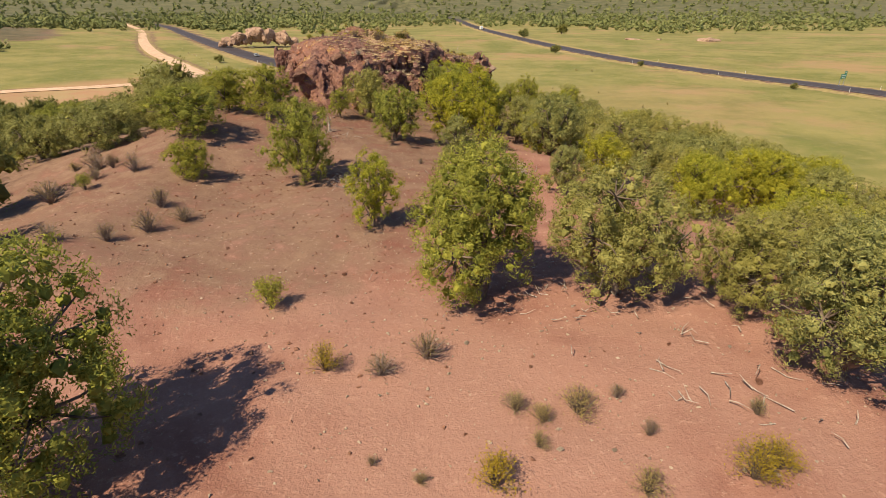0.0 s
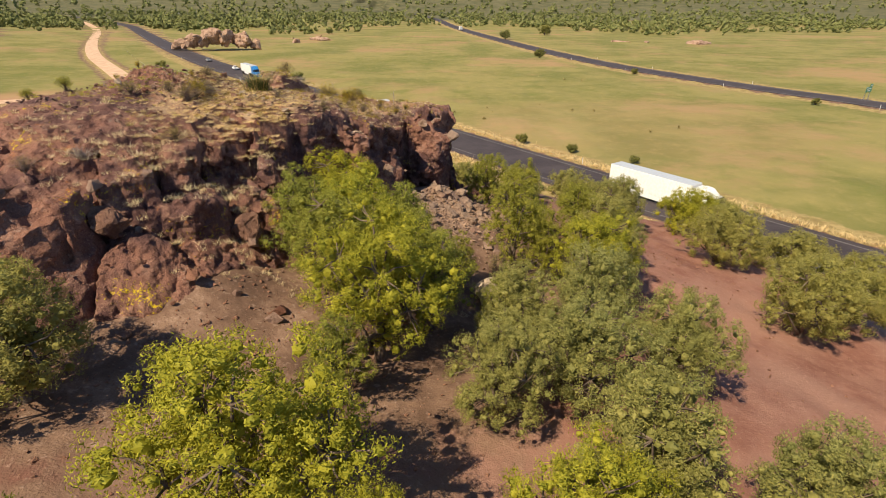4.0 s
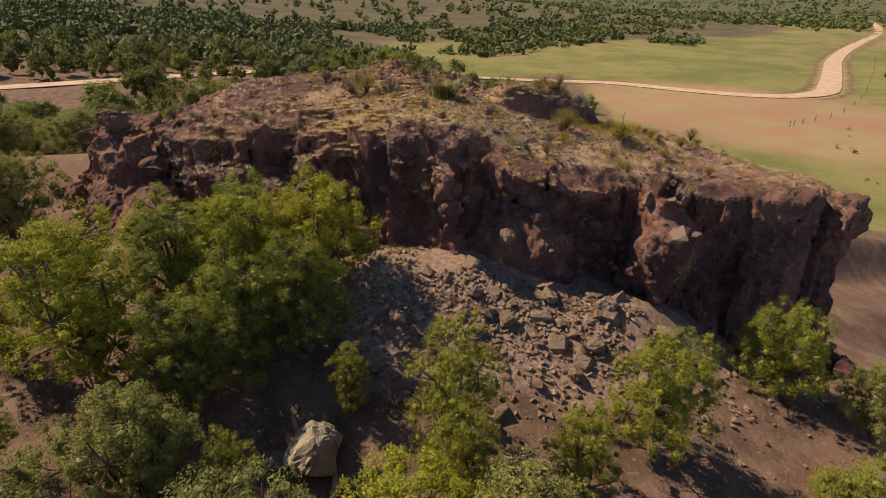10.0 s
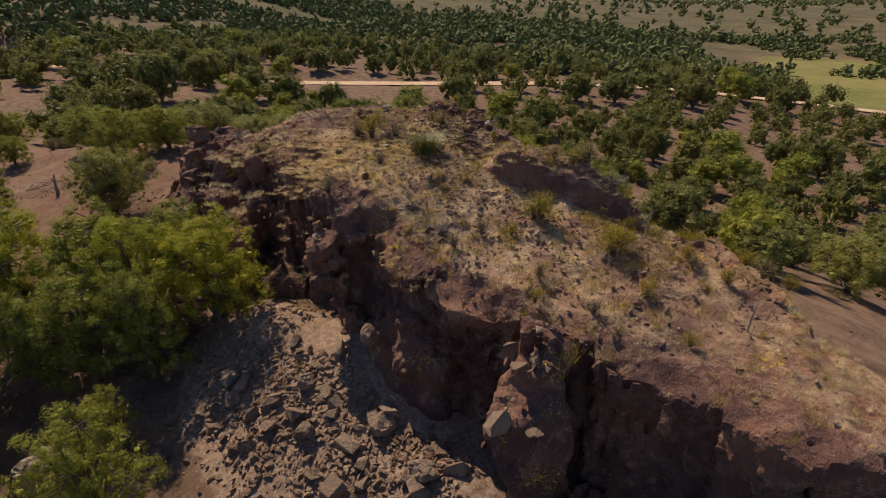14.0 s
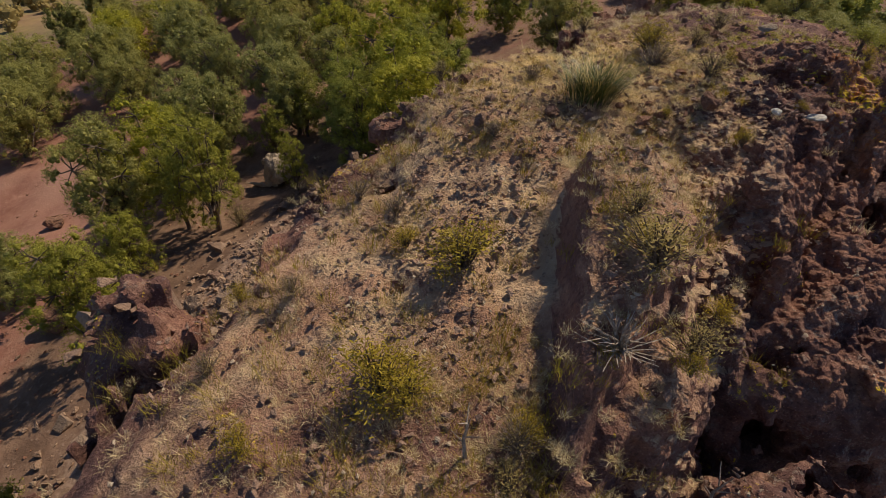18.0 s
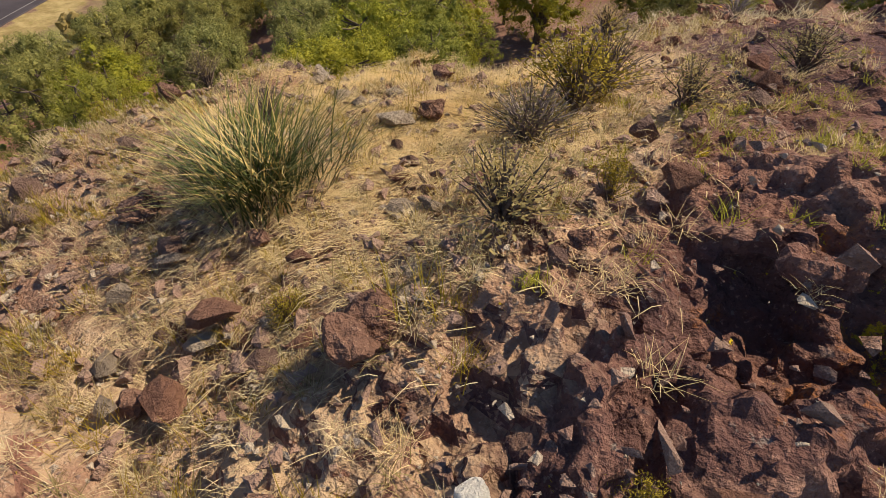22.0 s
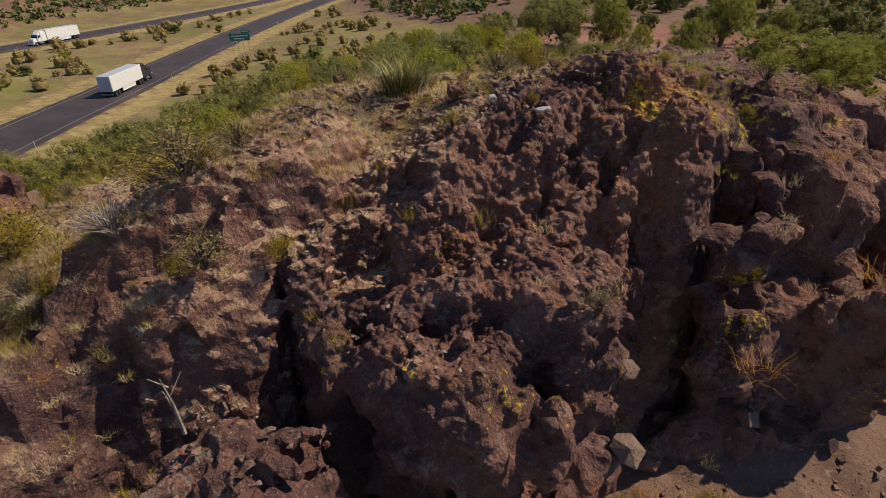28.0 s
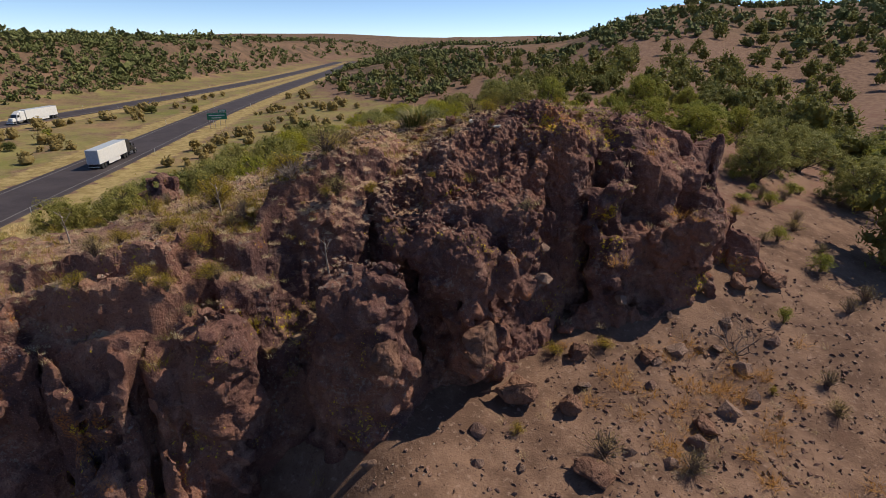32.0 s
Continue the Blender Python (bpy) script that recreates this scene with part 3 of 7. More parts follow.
def cells2(x, y, size, seed):
    """Nearest and second nearest jittered cell: distances and a random value of the nearest."""
    g = np.random.RandomState(seed).rand(64, 64, 3)
    u, v = x / size, y / size
    iu, iv = np.floor(u).astype(int), np.floor(v).astype(int)
    f1, f2, val = np.full(x.shape, 9.0), np.full(x.shape, 9.0), np.zeros(x.shape)
    for a in (-1, 0, 1):
        for b in (-1, 0, 1):
            c = g[(iu + a) % 64, (iv + b) % 64]
            d = np.hypot(iu + a + c[..., 0] - u, iv + b + c[..., 1] - v)
            closer = d < f1
            f2 = np.where(closer, f1, np.minimum(f2, d))
            val = np.where(closer, c[..., 2], val)
            f1 = np.where(closer, d, f1)
    return f1 * size, f2 * size, val


def cells3(x, y, z, size, seed):
    """Distance to the nearest jittered point in space, over the cell size."""
    g = np.random.RandomState(seed).rand(32, 32, 32, 3).astype(np.float32)
    c = [np.asarray(a, np.float32) / np.float32(size) for a in (x, y, z)]
    i = [np.floor(a).astype(np.int32) for a in c]
    f = [a - b for a, b in zip(c, i)]
    best = np.full(f[0].shape, 9.0, np.float32)
    for a in (-1, 0, 1):
        for b in (-1, 0, 1):
            for d in (-1, 0, 1):
                q = g[(i[0] + a) % 32, (i[1] + b) % 32, (i[2] + d) % 32]
                best = np.minimum(best, (q[:, 0] + a - f[0]) ** 2 + (q[:, 1] + b - f[1]) ** 2 + (q[:, 2] + d - f[2]) ** 2)
    return np.sqrt(best)


def crag_top(x, y):
    z = 9.62 - 0.2 * np.maximum(0, x + 8) - 0.1 * np.maximum(0, y - 54) - 0.14 * np.maximum(0, -x - 9.5) - 0.26 * np.maximum(0, 46.5 - y)
    z = z + 0.50 * np.exp(-((x + 1.6) / 2.6) ** 2 - ((y - 52.6) / 3.0) ** 2) + 0.50 * np.exp(-((x + 8.2) / 2.2) ** 2 - ((y - 53.6) / 2.0) ** 2) + 0.2 * np.exp(-((x + 5.0) / 2.5) ** 2 - ((y - 54) / 2.5) ** 2)
    return z + 0.5 * sstep(60.5, 64, y) * sstep(0, 4, x) - 1.9 * sstep(57.8, 61.8, y) * sstep(-1.2, -5.5, x) + 0.95 * sstep(0.2, -0.2, x + 3.4 - 0.12 * np.clip(y - 56.1, 0, 4.5)) * sstep(-5.3, -4.2, x) * sstep(55.6, 56.6, y) * sstep(61.4, 60.0, y)


BLOCKS = [(-6.1, 60.7, 6.5, 1.15, 1.0, 3.0), (-8.75, 58.1, 6.0, 0.5, 0.45, 2.6), (-7.6, 58.3, 7.5, 1.2, 0.9, 2.2), (-11.0, 54.2, 6.7, 0.7, 0.7, 2.2),
          (-8.2, 57.0, 7.9, 1.2, 0.8, 1.0), (-4.7, 45.0, 7.3, 1.2, 1.0, 1.5), (-2.2, 46.9, 6.8, 1.0, 0.9, 1.6), (-13.3, 52.2, 6.0, 0.7, 0.6, 2.6),
          (3.8, 58.5, 6.9, 0.8, 0.7, 2.6), (0.2, 52.4, 7.0, 0.7, 0.7, 2.4), (1.6, 55.1, 6.8, 0.7, 0.8, 2.2), (-3.4, 63.2, 6.0, 0.9, 0.8, 2.2), (-9.6, 41.4, 8.3, 1.0, 0.9, 1.6), (-13.3, 49.3, 7.6, 1.0, 1.1, 2.4)]
HOLLOWS = [(-7.4, 45.4, 7.5, 1.3, 1.1, 0.75), (-0.5, 50.9, 5.6, 0.75, 0.6, 2.3), (2.7, 56.7, 4.4, 0.8, 0.7, 1.6), (-9.9, 55.7, 5.4, 0.6, 0.6, 2.0),
           (-4.9, 62.9, 4.0, 0.5, 0.7, 2.2), (-5.4, 44.0, 6.3, 0.6, 0.5, 0.5), (-7.6, 60.2, 4.6, 0.45, 0.6, 2.0), (4.3, 61.6, 4.3, 0.6, 0.6, 1.7), (-12.4, 53.3, 5.2, 0.5, 0.5, 1.6)]


def lump(cx, cy, cz, rx, ry, rz):
    """Field of a block with rounded edges."""
    a, b, c = ((CX - cx) / rx) ** 4, ((CY - cy) / ry) ** 4, ((CZ - cz) / rz) ** 4
    return ((a[:, None, None] + b[None, :, None] + c[None, None, :]) ** 0.25 - 1) * min(rx, ry, rz)


def crag_mesh():
    gx2, gy2 = np.meshgrid(CX, CY, indexing="ij")
    wx = gx2 + 0.5 * vnoise(gx2, gy2, 2.6, 1) + 0.22 * vnoise(gx2, gy2, 0.9, 2)
    wy = gy2 + 0.5 * vnoise(gx2, gy2, 2.6, 3) + 0.22 * vnoise(gx2, gy2, 0.9, 4)
    sd = polygon_sd(wx, wy, RIM)
    a1, a2, va = cells2(wx, wy, 2.5, 11)
    b1, b2, vb = cells2(wx, wy, 1.15, 12)
    top = crag_top(gx2, gy2) + 0.10 * vnoise(gx2, gy2, 1.5, 5) + 0.05 * vnoise(gx2, gy2, 0.6, 6)
    near_rim = sstep(-2.6, -0.3, sd)
    south = 1 - sstep(43, 49, gy2)
    calm = np.maximum(np.maximum(sstep(53.5, 56.5, gy2) * sstep(-4.6, -3.0, gx2), sstep(56.0, 58.0, gy2) * sstep(-6.6, -5.4, gx2)), 0.8 * sstep(-3.0, -1.0, gx2) * sstep(48.5, 50.5, gy2)) * sstep(-0.35, -1.3, sd)
    mound = np.exp(-((gx2 + 8.4) / 2.2) ** 2 - ((gy2 - 53.2) / 2.0) ** 2)
    top = top - near_rim * (1 - 0.7 * calm) * (1 - 0.75 * mound) * (0.8 * va * va + 0.4 * vb) - south * (0.8 * va + 0.3 * vb) + 0.15 * near_rim
    wall = sd + 0.75 * (va - 0.55) + 0.25 * (vb - 0.5) + 0.30 * ((a1 / 1.1) ** 2 - 0.45) - south * 0.5
    # ledges that step down along the north-west edge
    axis0 = gx2 + 3.4 - 0.55 * (gy2 - 54)
    ledged = sstep(0.0, -1.6, axis0) * sstep(48.5, 51.0, gy2) * (0.4 + 0.6 * sstep(53.8, 55.6, gy2))
    s2 = sd + 0.35 * vnoise(gx2, gy2, 1.3, 6) + 0.5 * (vb - 0.5)
    stepped = sum(h * sstep(e - 0.10, e + 0.10, s2) - 0.22 * np.exp(-((s2 - e + 0.28) / 0.24) ** 2) for e, h in ((-1.7, 0.5), (-0.95, 0.85), (-0.2, 0.9)))
    top = top - ledged * stepped
    wall = wall - 0.1 * ledged
    crack = 0.9 * sstep(0.22, 0.0, a2 - a1) + 0.35 * sstep(0.14, 0.0, b2 - b1)
    crack = crack * sstep(-1.8, -0.2, sd)
    zs = CZ[None, None, :]
    depth = top[:, :, None] - zs
    shelf = 0.16 * np.maximum(depth, 0) + 0.35 * sstep(2.2, 2.9, depth + 1.2 * va[:, :, None]) + 0.45 * sstep(3.9, 4.4, depth - 0.9 * vb[:, :, None])
    batter = np.where(gx2 > -1.0, 0.25, 1.0 - 0.65 * ledged)[:, :, None] * shelf - 0.25 * sstep(0.3, 1.4, depth) * sstep(2.4, 1.4, depth)
    talus = south[:, :, None] * (0.60 * np.maximum(depth - 0.3, 0) * (0.7 + 0.6 * va[:, :, None]))
    f = np.maximum(wall[:, :, None] + crack[:, :, None] - batter - talus, -depth)
    # the foot spreads into the slope
    foot = ground(gx2, gy2)[:, :, None]
    f = f - 0.6 * sstep(1.5, 0.1, zs - foot)
    # buttresses, blocks and a pillar against the walls
    for bx, by, top_z, rx, ry, rz in BLOCKS:
        f = np.minimum(f, lump(bx, by, top_z - rz, rx, ry, rz))
    # hollows and chimneys
    for bx, by, mid_z, rx, ry, rz in HOLLOWS:
        f = np.maximum(f, -lump(bx, by, mid_z, rx, ry, rz))
    band = np.abs(f) < 1.1
    ix, iy, iz = np.nonzero(band)
    px, py, pz = CX[ix], CY[iy], CZ[iz]
    flat = sstep(0.5, 0.0, depth[band])
    craggy = np.clip(near_rim + sstep(-5.2, -7.2, gx2) * sstep(51.5, 53.5, gy2) + 0.35 * sstep(-2.4, -3.4, gx2) * sstep(55.5, 57, gy2) + 0.15, 0, 1) * (1 - 0.85 * calm)
    side = 1 - 0.8 * flat * (1 - 0.85 * craggy[ix, iy])
    side = side * (1 - 0.35 * south[ix, iy])
    f[band] += side * (0.20 * noise3(px, py, pz, 1.1, 0) + 0.10 * noise3(px, py, pz, 0.52, 1)) + (0.4 + 0.6 * side) * (0.15 * noise3(px, py, pz, 0.31, 2) - 0.09 * np.abs(noise3(px, py, pz, 0.45, 2)) + 0.07 * noise3(px, py, pz, 0.17, 1))
    warp = 0.22 * noise3(px, py, pz, 0.6, 1)
    f[band] += side * (1 - 0.75 * flat) * (1.15 * (cells3(px + warp, py - warp, pz * 0.85, 2.5, 4) - 0.5) + (0.40 - 0.18 * ledged[ix, iy]) * (cells3(px + warp, py - warp, pz * 0.8 + warp, 1.15, 5) - 0.5) + 0.09 * (cells3(px - warp, py + warp, pz, 0.46, 6) - 0.5))
    f[:, :, 0] = np.minimum(f[:, :, 0], f[:, :, 1])
    return surface(f.astype(np.float32))


def surface(f):
    """Naive surface nets."""
    neg = f < 0
    nx, ny, nz = f.shape
    corner = [(a, b, c) for a in (0, 1) for b in (0, 1) for c in (0, 1)]
    cut = lambda arr, a, b, c: arr[a:nx - 1 + a, b:ny - 1 + b, c:nz - 1 + c]
    count = sum(cut(neg, *k).astype(np.int8) for k in corner)
    cell = (count > 0) & (count < 8)
    ci = np.stack(np.nonzero(cell), 1)
    index = np.full(cell.shape, -1, np.int32)
    index[cell] = np.arange(len(ci))
    acc, hits = np.zeros((len(ci), 3)), np.zeros(len(ci))
    for a in corner:
        for ax in range(3):
            if a[ax]:
                continue
            b = tuple(v + (q == ax) for q, v in enumerate(a))
            fa = f[ci[:, 0] + a[0], ci[:, 1] + a[1], ci[:, 2] + a[2]]
            fb = f[ci[:, 0] + b[0], ci[:, 1] + b[1], ci[:, 2] + b[2]]
            on = (fa < 0) != (fb < 0)
            u = np.where(on, fa / np.where(on, fa - fb, 1), 0)
            pos = np.array(a, float)[None, :] + u[:, None] * (np.arange(3) == ax)[None, :]
            acc += pos * on[:, None]
            hits += on
    v = ci + acc / hits[:, None]
    v = np.stack([CX[0] + v[:, 0] * VOX, CY[0] + v[:, 1] * VOX, CZ[0] + v[:, 2] * VOX], 1)
    quads = []
    for ax in range(3):
        o1, o2 = (ax + 1) % 3, (ax + 2) % 3
        sl = [slice(1, n - 1) for n in (nx, ny, nz)]
        sl[ax] = slice(0, (nx, ny, nz)[ax] - 1)
        lo = neg[tuple(sl)]
        sl2 = list(sl)
        sl2[ax] = slice(1, (nx, ny, nz)[ax])
        hi = neg[tuple(sl2)]
        for flip, on in ((False, lo & ~hi), (True, ~lo & hi)):
            e = np.stack(np.nonzero(on), 1)
            for q in range(3):
                e[:, q] += 0 if q == ax else 1
            def at(s, t):
                k = e.copy()
                k[:, o1] -= s
                k[:, o2] -= t
                return index[k[:, 0], k[:, 1], k[:, 2]]
            q4 = np.stack([at(1, 1), at(0, 1), at(0, 0), at(1, 0)], 1)
            quads.append(q4[:, ::-1] if flip else q4)
    quads = np.concatenate(quads)
    return v, quads[(quads >= 0).all(1)]


def finer(v, q, weight, amp):
    """Cuts the quads where weight is above nought into four, and roughens them with small noise."""
    c = v[q].mean(1)
    pick = weight(c) > 0
    sub, rest = q[pick], q[~pick]
    e = np.sort(np.stack([sub, np.roll(sub, -1, 1)], -1).reshape(-1, 2), 1)
    ue, inv = np.unique(e, axis=0, return_inverse=True)
    inv = inv.reshape(-1, 4)
    n0, n1 = len(v), len(v) + len(ue)
    v2 = np.concatenate([v, v[ue].mean(1), v[sub].mean(1)])
    mid_e, cen = n0 + inv, n1 + np.arange(len(sub))
    new_q = np.concatenate([np.stack([sub[:, k], mid_e[:, k], cen, mid_e[:, k - 1]], 1) for k in range(4)])
    nr = np.zeros_like(v2)
    fn = np.cross(v2[new_q[:, 2]] - v2[new_q[:, 0]], v2[new_q[:, 3]] - v2[new_q[:, 1]])
    for k in range(4):
        np.add.at(nr, new_q[:, k], fn)
    nr /= np.linalg.norm(nr, axis=1)[:, None] + 1e-9
    ids = np.unique(new_q)
    p = v2[ids]
    d = sum(a * (noise3(p[:, 0], p[:, 1], p[:, 2], s, k) if a > 0 else 1.3 * (cells3(p[:, 0], p[:, 1], p[:, 2], s * 1.5, 40 + k) - 0.5)) for k, (s, a) in enumerate(amp))
    v2[ids] += nr[ids] * (d * np.clip(weight(p), 0, 1))[:, None]
    return v2, np.concatenate([rest, new_q])


cv, cq = crag_mesh()
cv, cq = finer(cv, cq, lambda c: sstep(-2.6, -4.2, c[:, 0]) * sstep(48.6, 50.2, c[:, 1]) * sstep(1.0, 2.5, c[:, 2]), ((0.24, 0.07), (0.15, -0.045), (0.11, 0.035)))
cv, cq = finer(cv, cq, lambda c: sstep(-4.8, -5.6, c[:, 0]) * sstep(-10.4, -9.4, c[:, 0]) * sstep(51.6, 52.6, c[:, 1]) * sstep(6.6, 7.4, c[:, 2]), ((0.11, 0.05), (0.07, -0.05)))
cv, cq = finer(cv, cq, lambda c: sstep(-2.6, -1.4, c[:, 0]) * sstep(48.6, 50.2, c[:, 1]) * sstep(1.0, 2.5, c[:, 2]) * sstep(0.9, 1.4, crag_top(c[:, 0], c[:, 1]) - c[:, 2] + 0.6), ((0.30, 0.07), (0.20, -0.05), (0.13, 0.04)))
cv, cq = finer(cv, cq, lambda c: sstep(48.4, 47.0, c[:, 1]) * sstep(3.0, 4.0, c[:, 2]), ((0.34, 0.06), (0.22, -0.04), (0.14, 0.04)))
keep = (cv[cq].max(1)[:, 2] > ground(cv[cq[:, 0], 0], cv[cq[:, 0], 1]) - 0.6)
cq = cq[keep]
used = np.unique(cq)
crag = tagged(new("rock_outcrop"), "dark reddish-brown volcanic crag with cracked cliffs and a grassy top", "rock outcrop")
mid = cv[cq].mean(1)
nrm = np.cross(cv[cq[:, 2]] - cv[cq[:, 0]], cv[cq[:, 3]] - cv[cq[:, 1]])
nrm /= np.linalg.norm(nrm, axis=1)[:, None] + 1e-9
summit = (mid[:, 2] > crag_top(mid[:, 0], mid[:, 1]) - 0.55) & (mid[:, 1] > 45.5)
axis = mid[:, 0] + 3.4 - 0.55 * (mid[:, 1] - 54)
which = np.where(summit, 0, np.where(mid[:, 1] < 48.2, 1, np.where(axis > 0, 2, 3)))
for k, (name, label) in enumerate((("summit", "gravelly top with thin soil"), ("broken_slope", "broken ledges at the low end"),
                                   ("cliff", "shaded columnar cliff with orange lichen"), ("cliff", "dark cliff with buttresses and yellow lichen"))):
    f4 = cq[which == k]
    ids = np.unique(f4)
    remap = np.full(len(cv), -1)
    remap[ids] = np.arange(len(ids))
    me = mesh_of(name, cv[ids], remap[f4], ROCK, False)
    px, py = cv[ids, 0], cv[ids, 1]
    cover = sstep(-0.3, -1.3, polygon_sd(px, py, RIM)) * sstep(47.5, 49.5, py) * (1 - 0.85 * sstep(-6.2, -7.3, px)) * (1 - 0.55 * sstep(56.5, 60.5, py) * sstep(-4.8, -3.2, px)) * (1 - 0.25 * sstep(0.6, -0.2, px + 3.4 - 0.12 * np.clip(py - 56.1, 0, 4.5)) * sstep(55.4, 56.4, py))
    me.attributes.new("soil", "FLOAT", "POINT").data.foreach_set("value", cover.astype(np.float32))
    under(name, me, crag, label)
# height of the crag's upper surface, for what stands on it
crag_grid = {}
for px, py, pz in cv[used]:
    key = (int((px + 18) / 0.31), int((py - 37.5) / 0.31))
    if pz > crag_grid.get(key, -9):
        crag_grid[key] = pz


def land_z(x, y):
    """Height of the land by its own mesh."""
    i, j = int(np.searchsorted(gx, x)) - 1, int(np.searchsorted(gy, y)) - 1
    u, v = (x - gx[i]) / (gx[i + 1] - gx[i]), (y - gy[j]) / (gy[j + 1] - gy[j])
    return float((Z[i, j] * (1 - u) + Z[i + 1, j] * u) * (1 - v) + (Z[i, j + 1] * (1 - u) + Z[i + 1, j + 1] * u) * v)


def surface_z(x, y):
    return max(land_z(x, y), crag_grid.get((int((x + 18) / 0.31), int((y - 37.5) / 0.31)), -99))

# ---- trees ----
def tube(points, radii, sides=6):
    """A tapered limb along a line of points."""
    p, r = np.asarray(points, float), np.asarray(radii, float)
    t = np.gradient(p, axis=0)
    t /= np.linalg.norm(t, axis=1)[:, None] + 1e-9
    ref = np.where(np.abs(t[:, 2:3]) > 0.9, np.array([[1.0, 0, 0]]), np.array([[0, 0, 1.0]]))
    a = np.cross(t, ref)
    a /= np.linalg.norm(a, axis=1)[:, None] + 1e-9
    b = np.cross(t, a)
    ang = np.linspace(0, 2 * np.pi, sides, endpoint=False)
    v = p[:, None, :] + r[:, None, None] * (np.cos(ang)[None, :, None] * a[:, None, :] + np.sin(ang)[None, :, None] * b[:, None, :])
    i = np.arange(len(p) - 1)[:, None] * sides + np.arange(sides)[None, :]
    j = np.arange(len(p) - 1)[:, None] * sides + (np.arange(sides)[None, :] + 1) % sides
    f = np.stack([i, j, j + sides, i + sides], -1).reshape(-1, 4)
    return v.reshape(-1, 3), f


def joined(pieces):
    vs, fs, n = [], [], 0
    for v, f in pieces:
        vs.append(v)
        fs.append(np.asarray(f) + n)
        n += len(v)
    return np.concatenate(vs), np.concatenate(fs)


def leaf_cards(rs, pos, out, size, slim=0.6, spread=0.55):
    """Small leaf sprays: one bent quad each at pos, its face turned roughly along out."""
    n = len(pos)
    face = out + rs.normal(0, spread, (n, 3))
    face /= np.linalg.norm(face, axis=1)[:, None] + 1e-9
    d = np.cross(face, rs.normal(0, 1, (n, 3)))
    d /= np.linalg.norm(d, axis=1)[:, None] + 1e-9
    d[:, 2] = np.abs(d[:, 2])
    s = np.cross(d, face)
    s /= np.linalg.norm(s, axis=1)[:, None] + 1e-9
    ln = (size * rs.uniform(0.6, 1.4, n))[:, None]
    wd = ln * slim * 0.5
    v = np.stack([pos - s * wd * 0.6, pos + s * wd * 0.6, pos + d * ln + s * wd * 0.7, pos + d * ln * 0.9 - s * wd * 0.8], 1)
    return v.reshape(-1, 3), np.arange(4 * n).reshape(-1, 4)


def twenty():
    bm = bmesh.new()
    bmesh.ops.create_icosphere(bm, subdivisions=1, radius=1)
    bm.verts.index_update()
    out = np.array([v.co[:] for v in bm.verts]), np.array([[v.index for v in f.verts] for f in bm.faces])
    bm.free()
    return out


KNOT = twenty()
OCTA = (np.array([(1, 0, 0), (-1, 0, 0), (0, 1, 0), (0, -1, 0), (0, 0, 1), (0, 0, -1)], float),
        np.array([(0, 2, 4), (2, 1, 4), (1, 3, 4), (3, 0, 4), (2, 0, 5), (1, 2, 5), (3, 1, 5), (0, 3, 5)]))


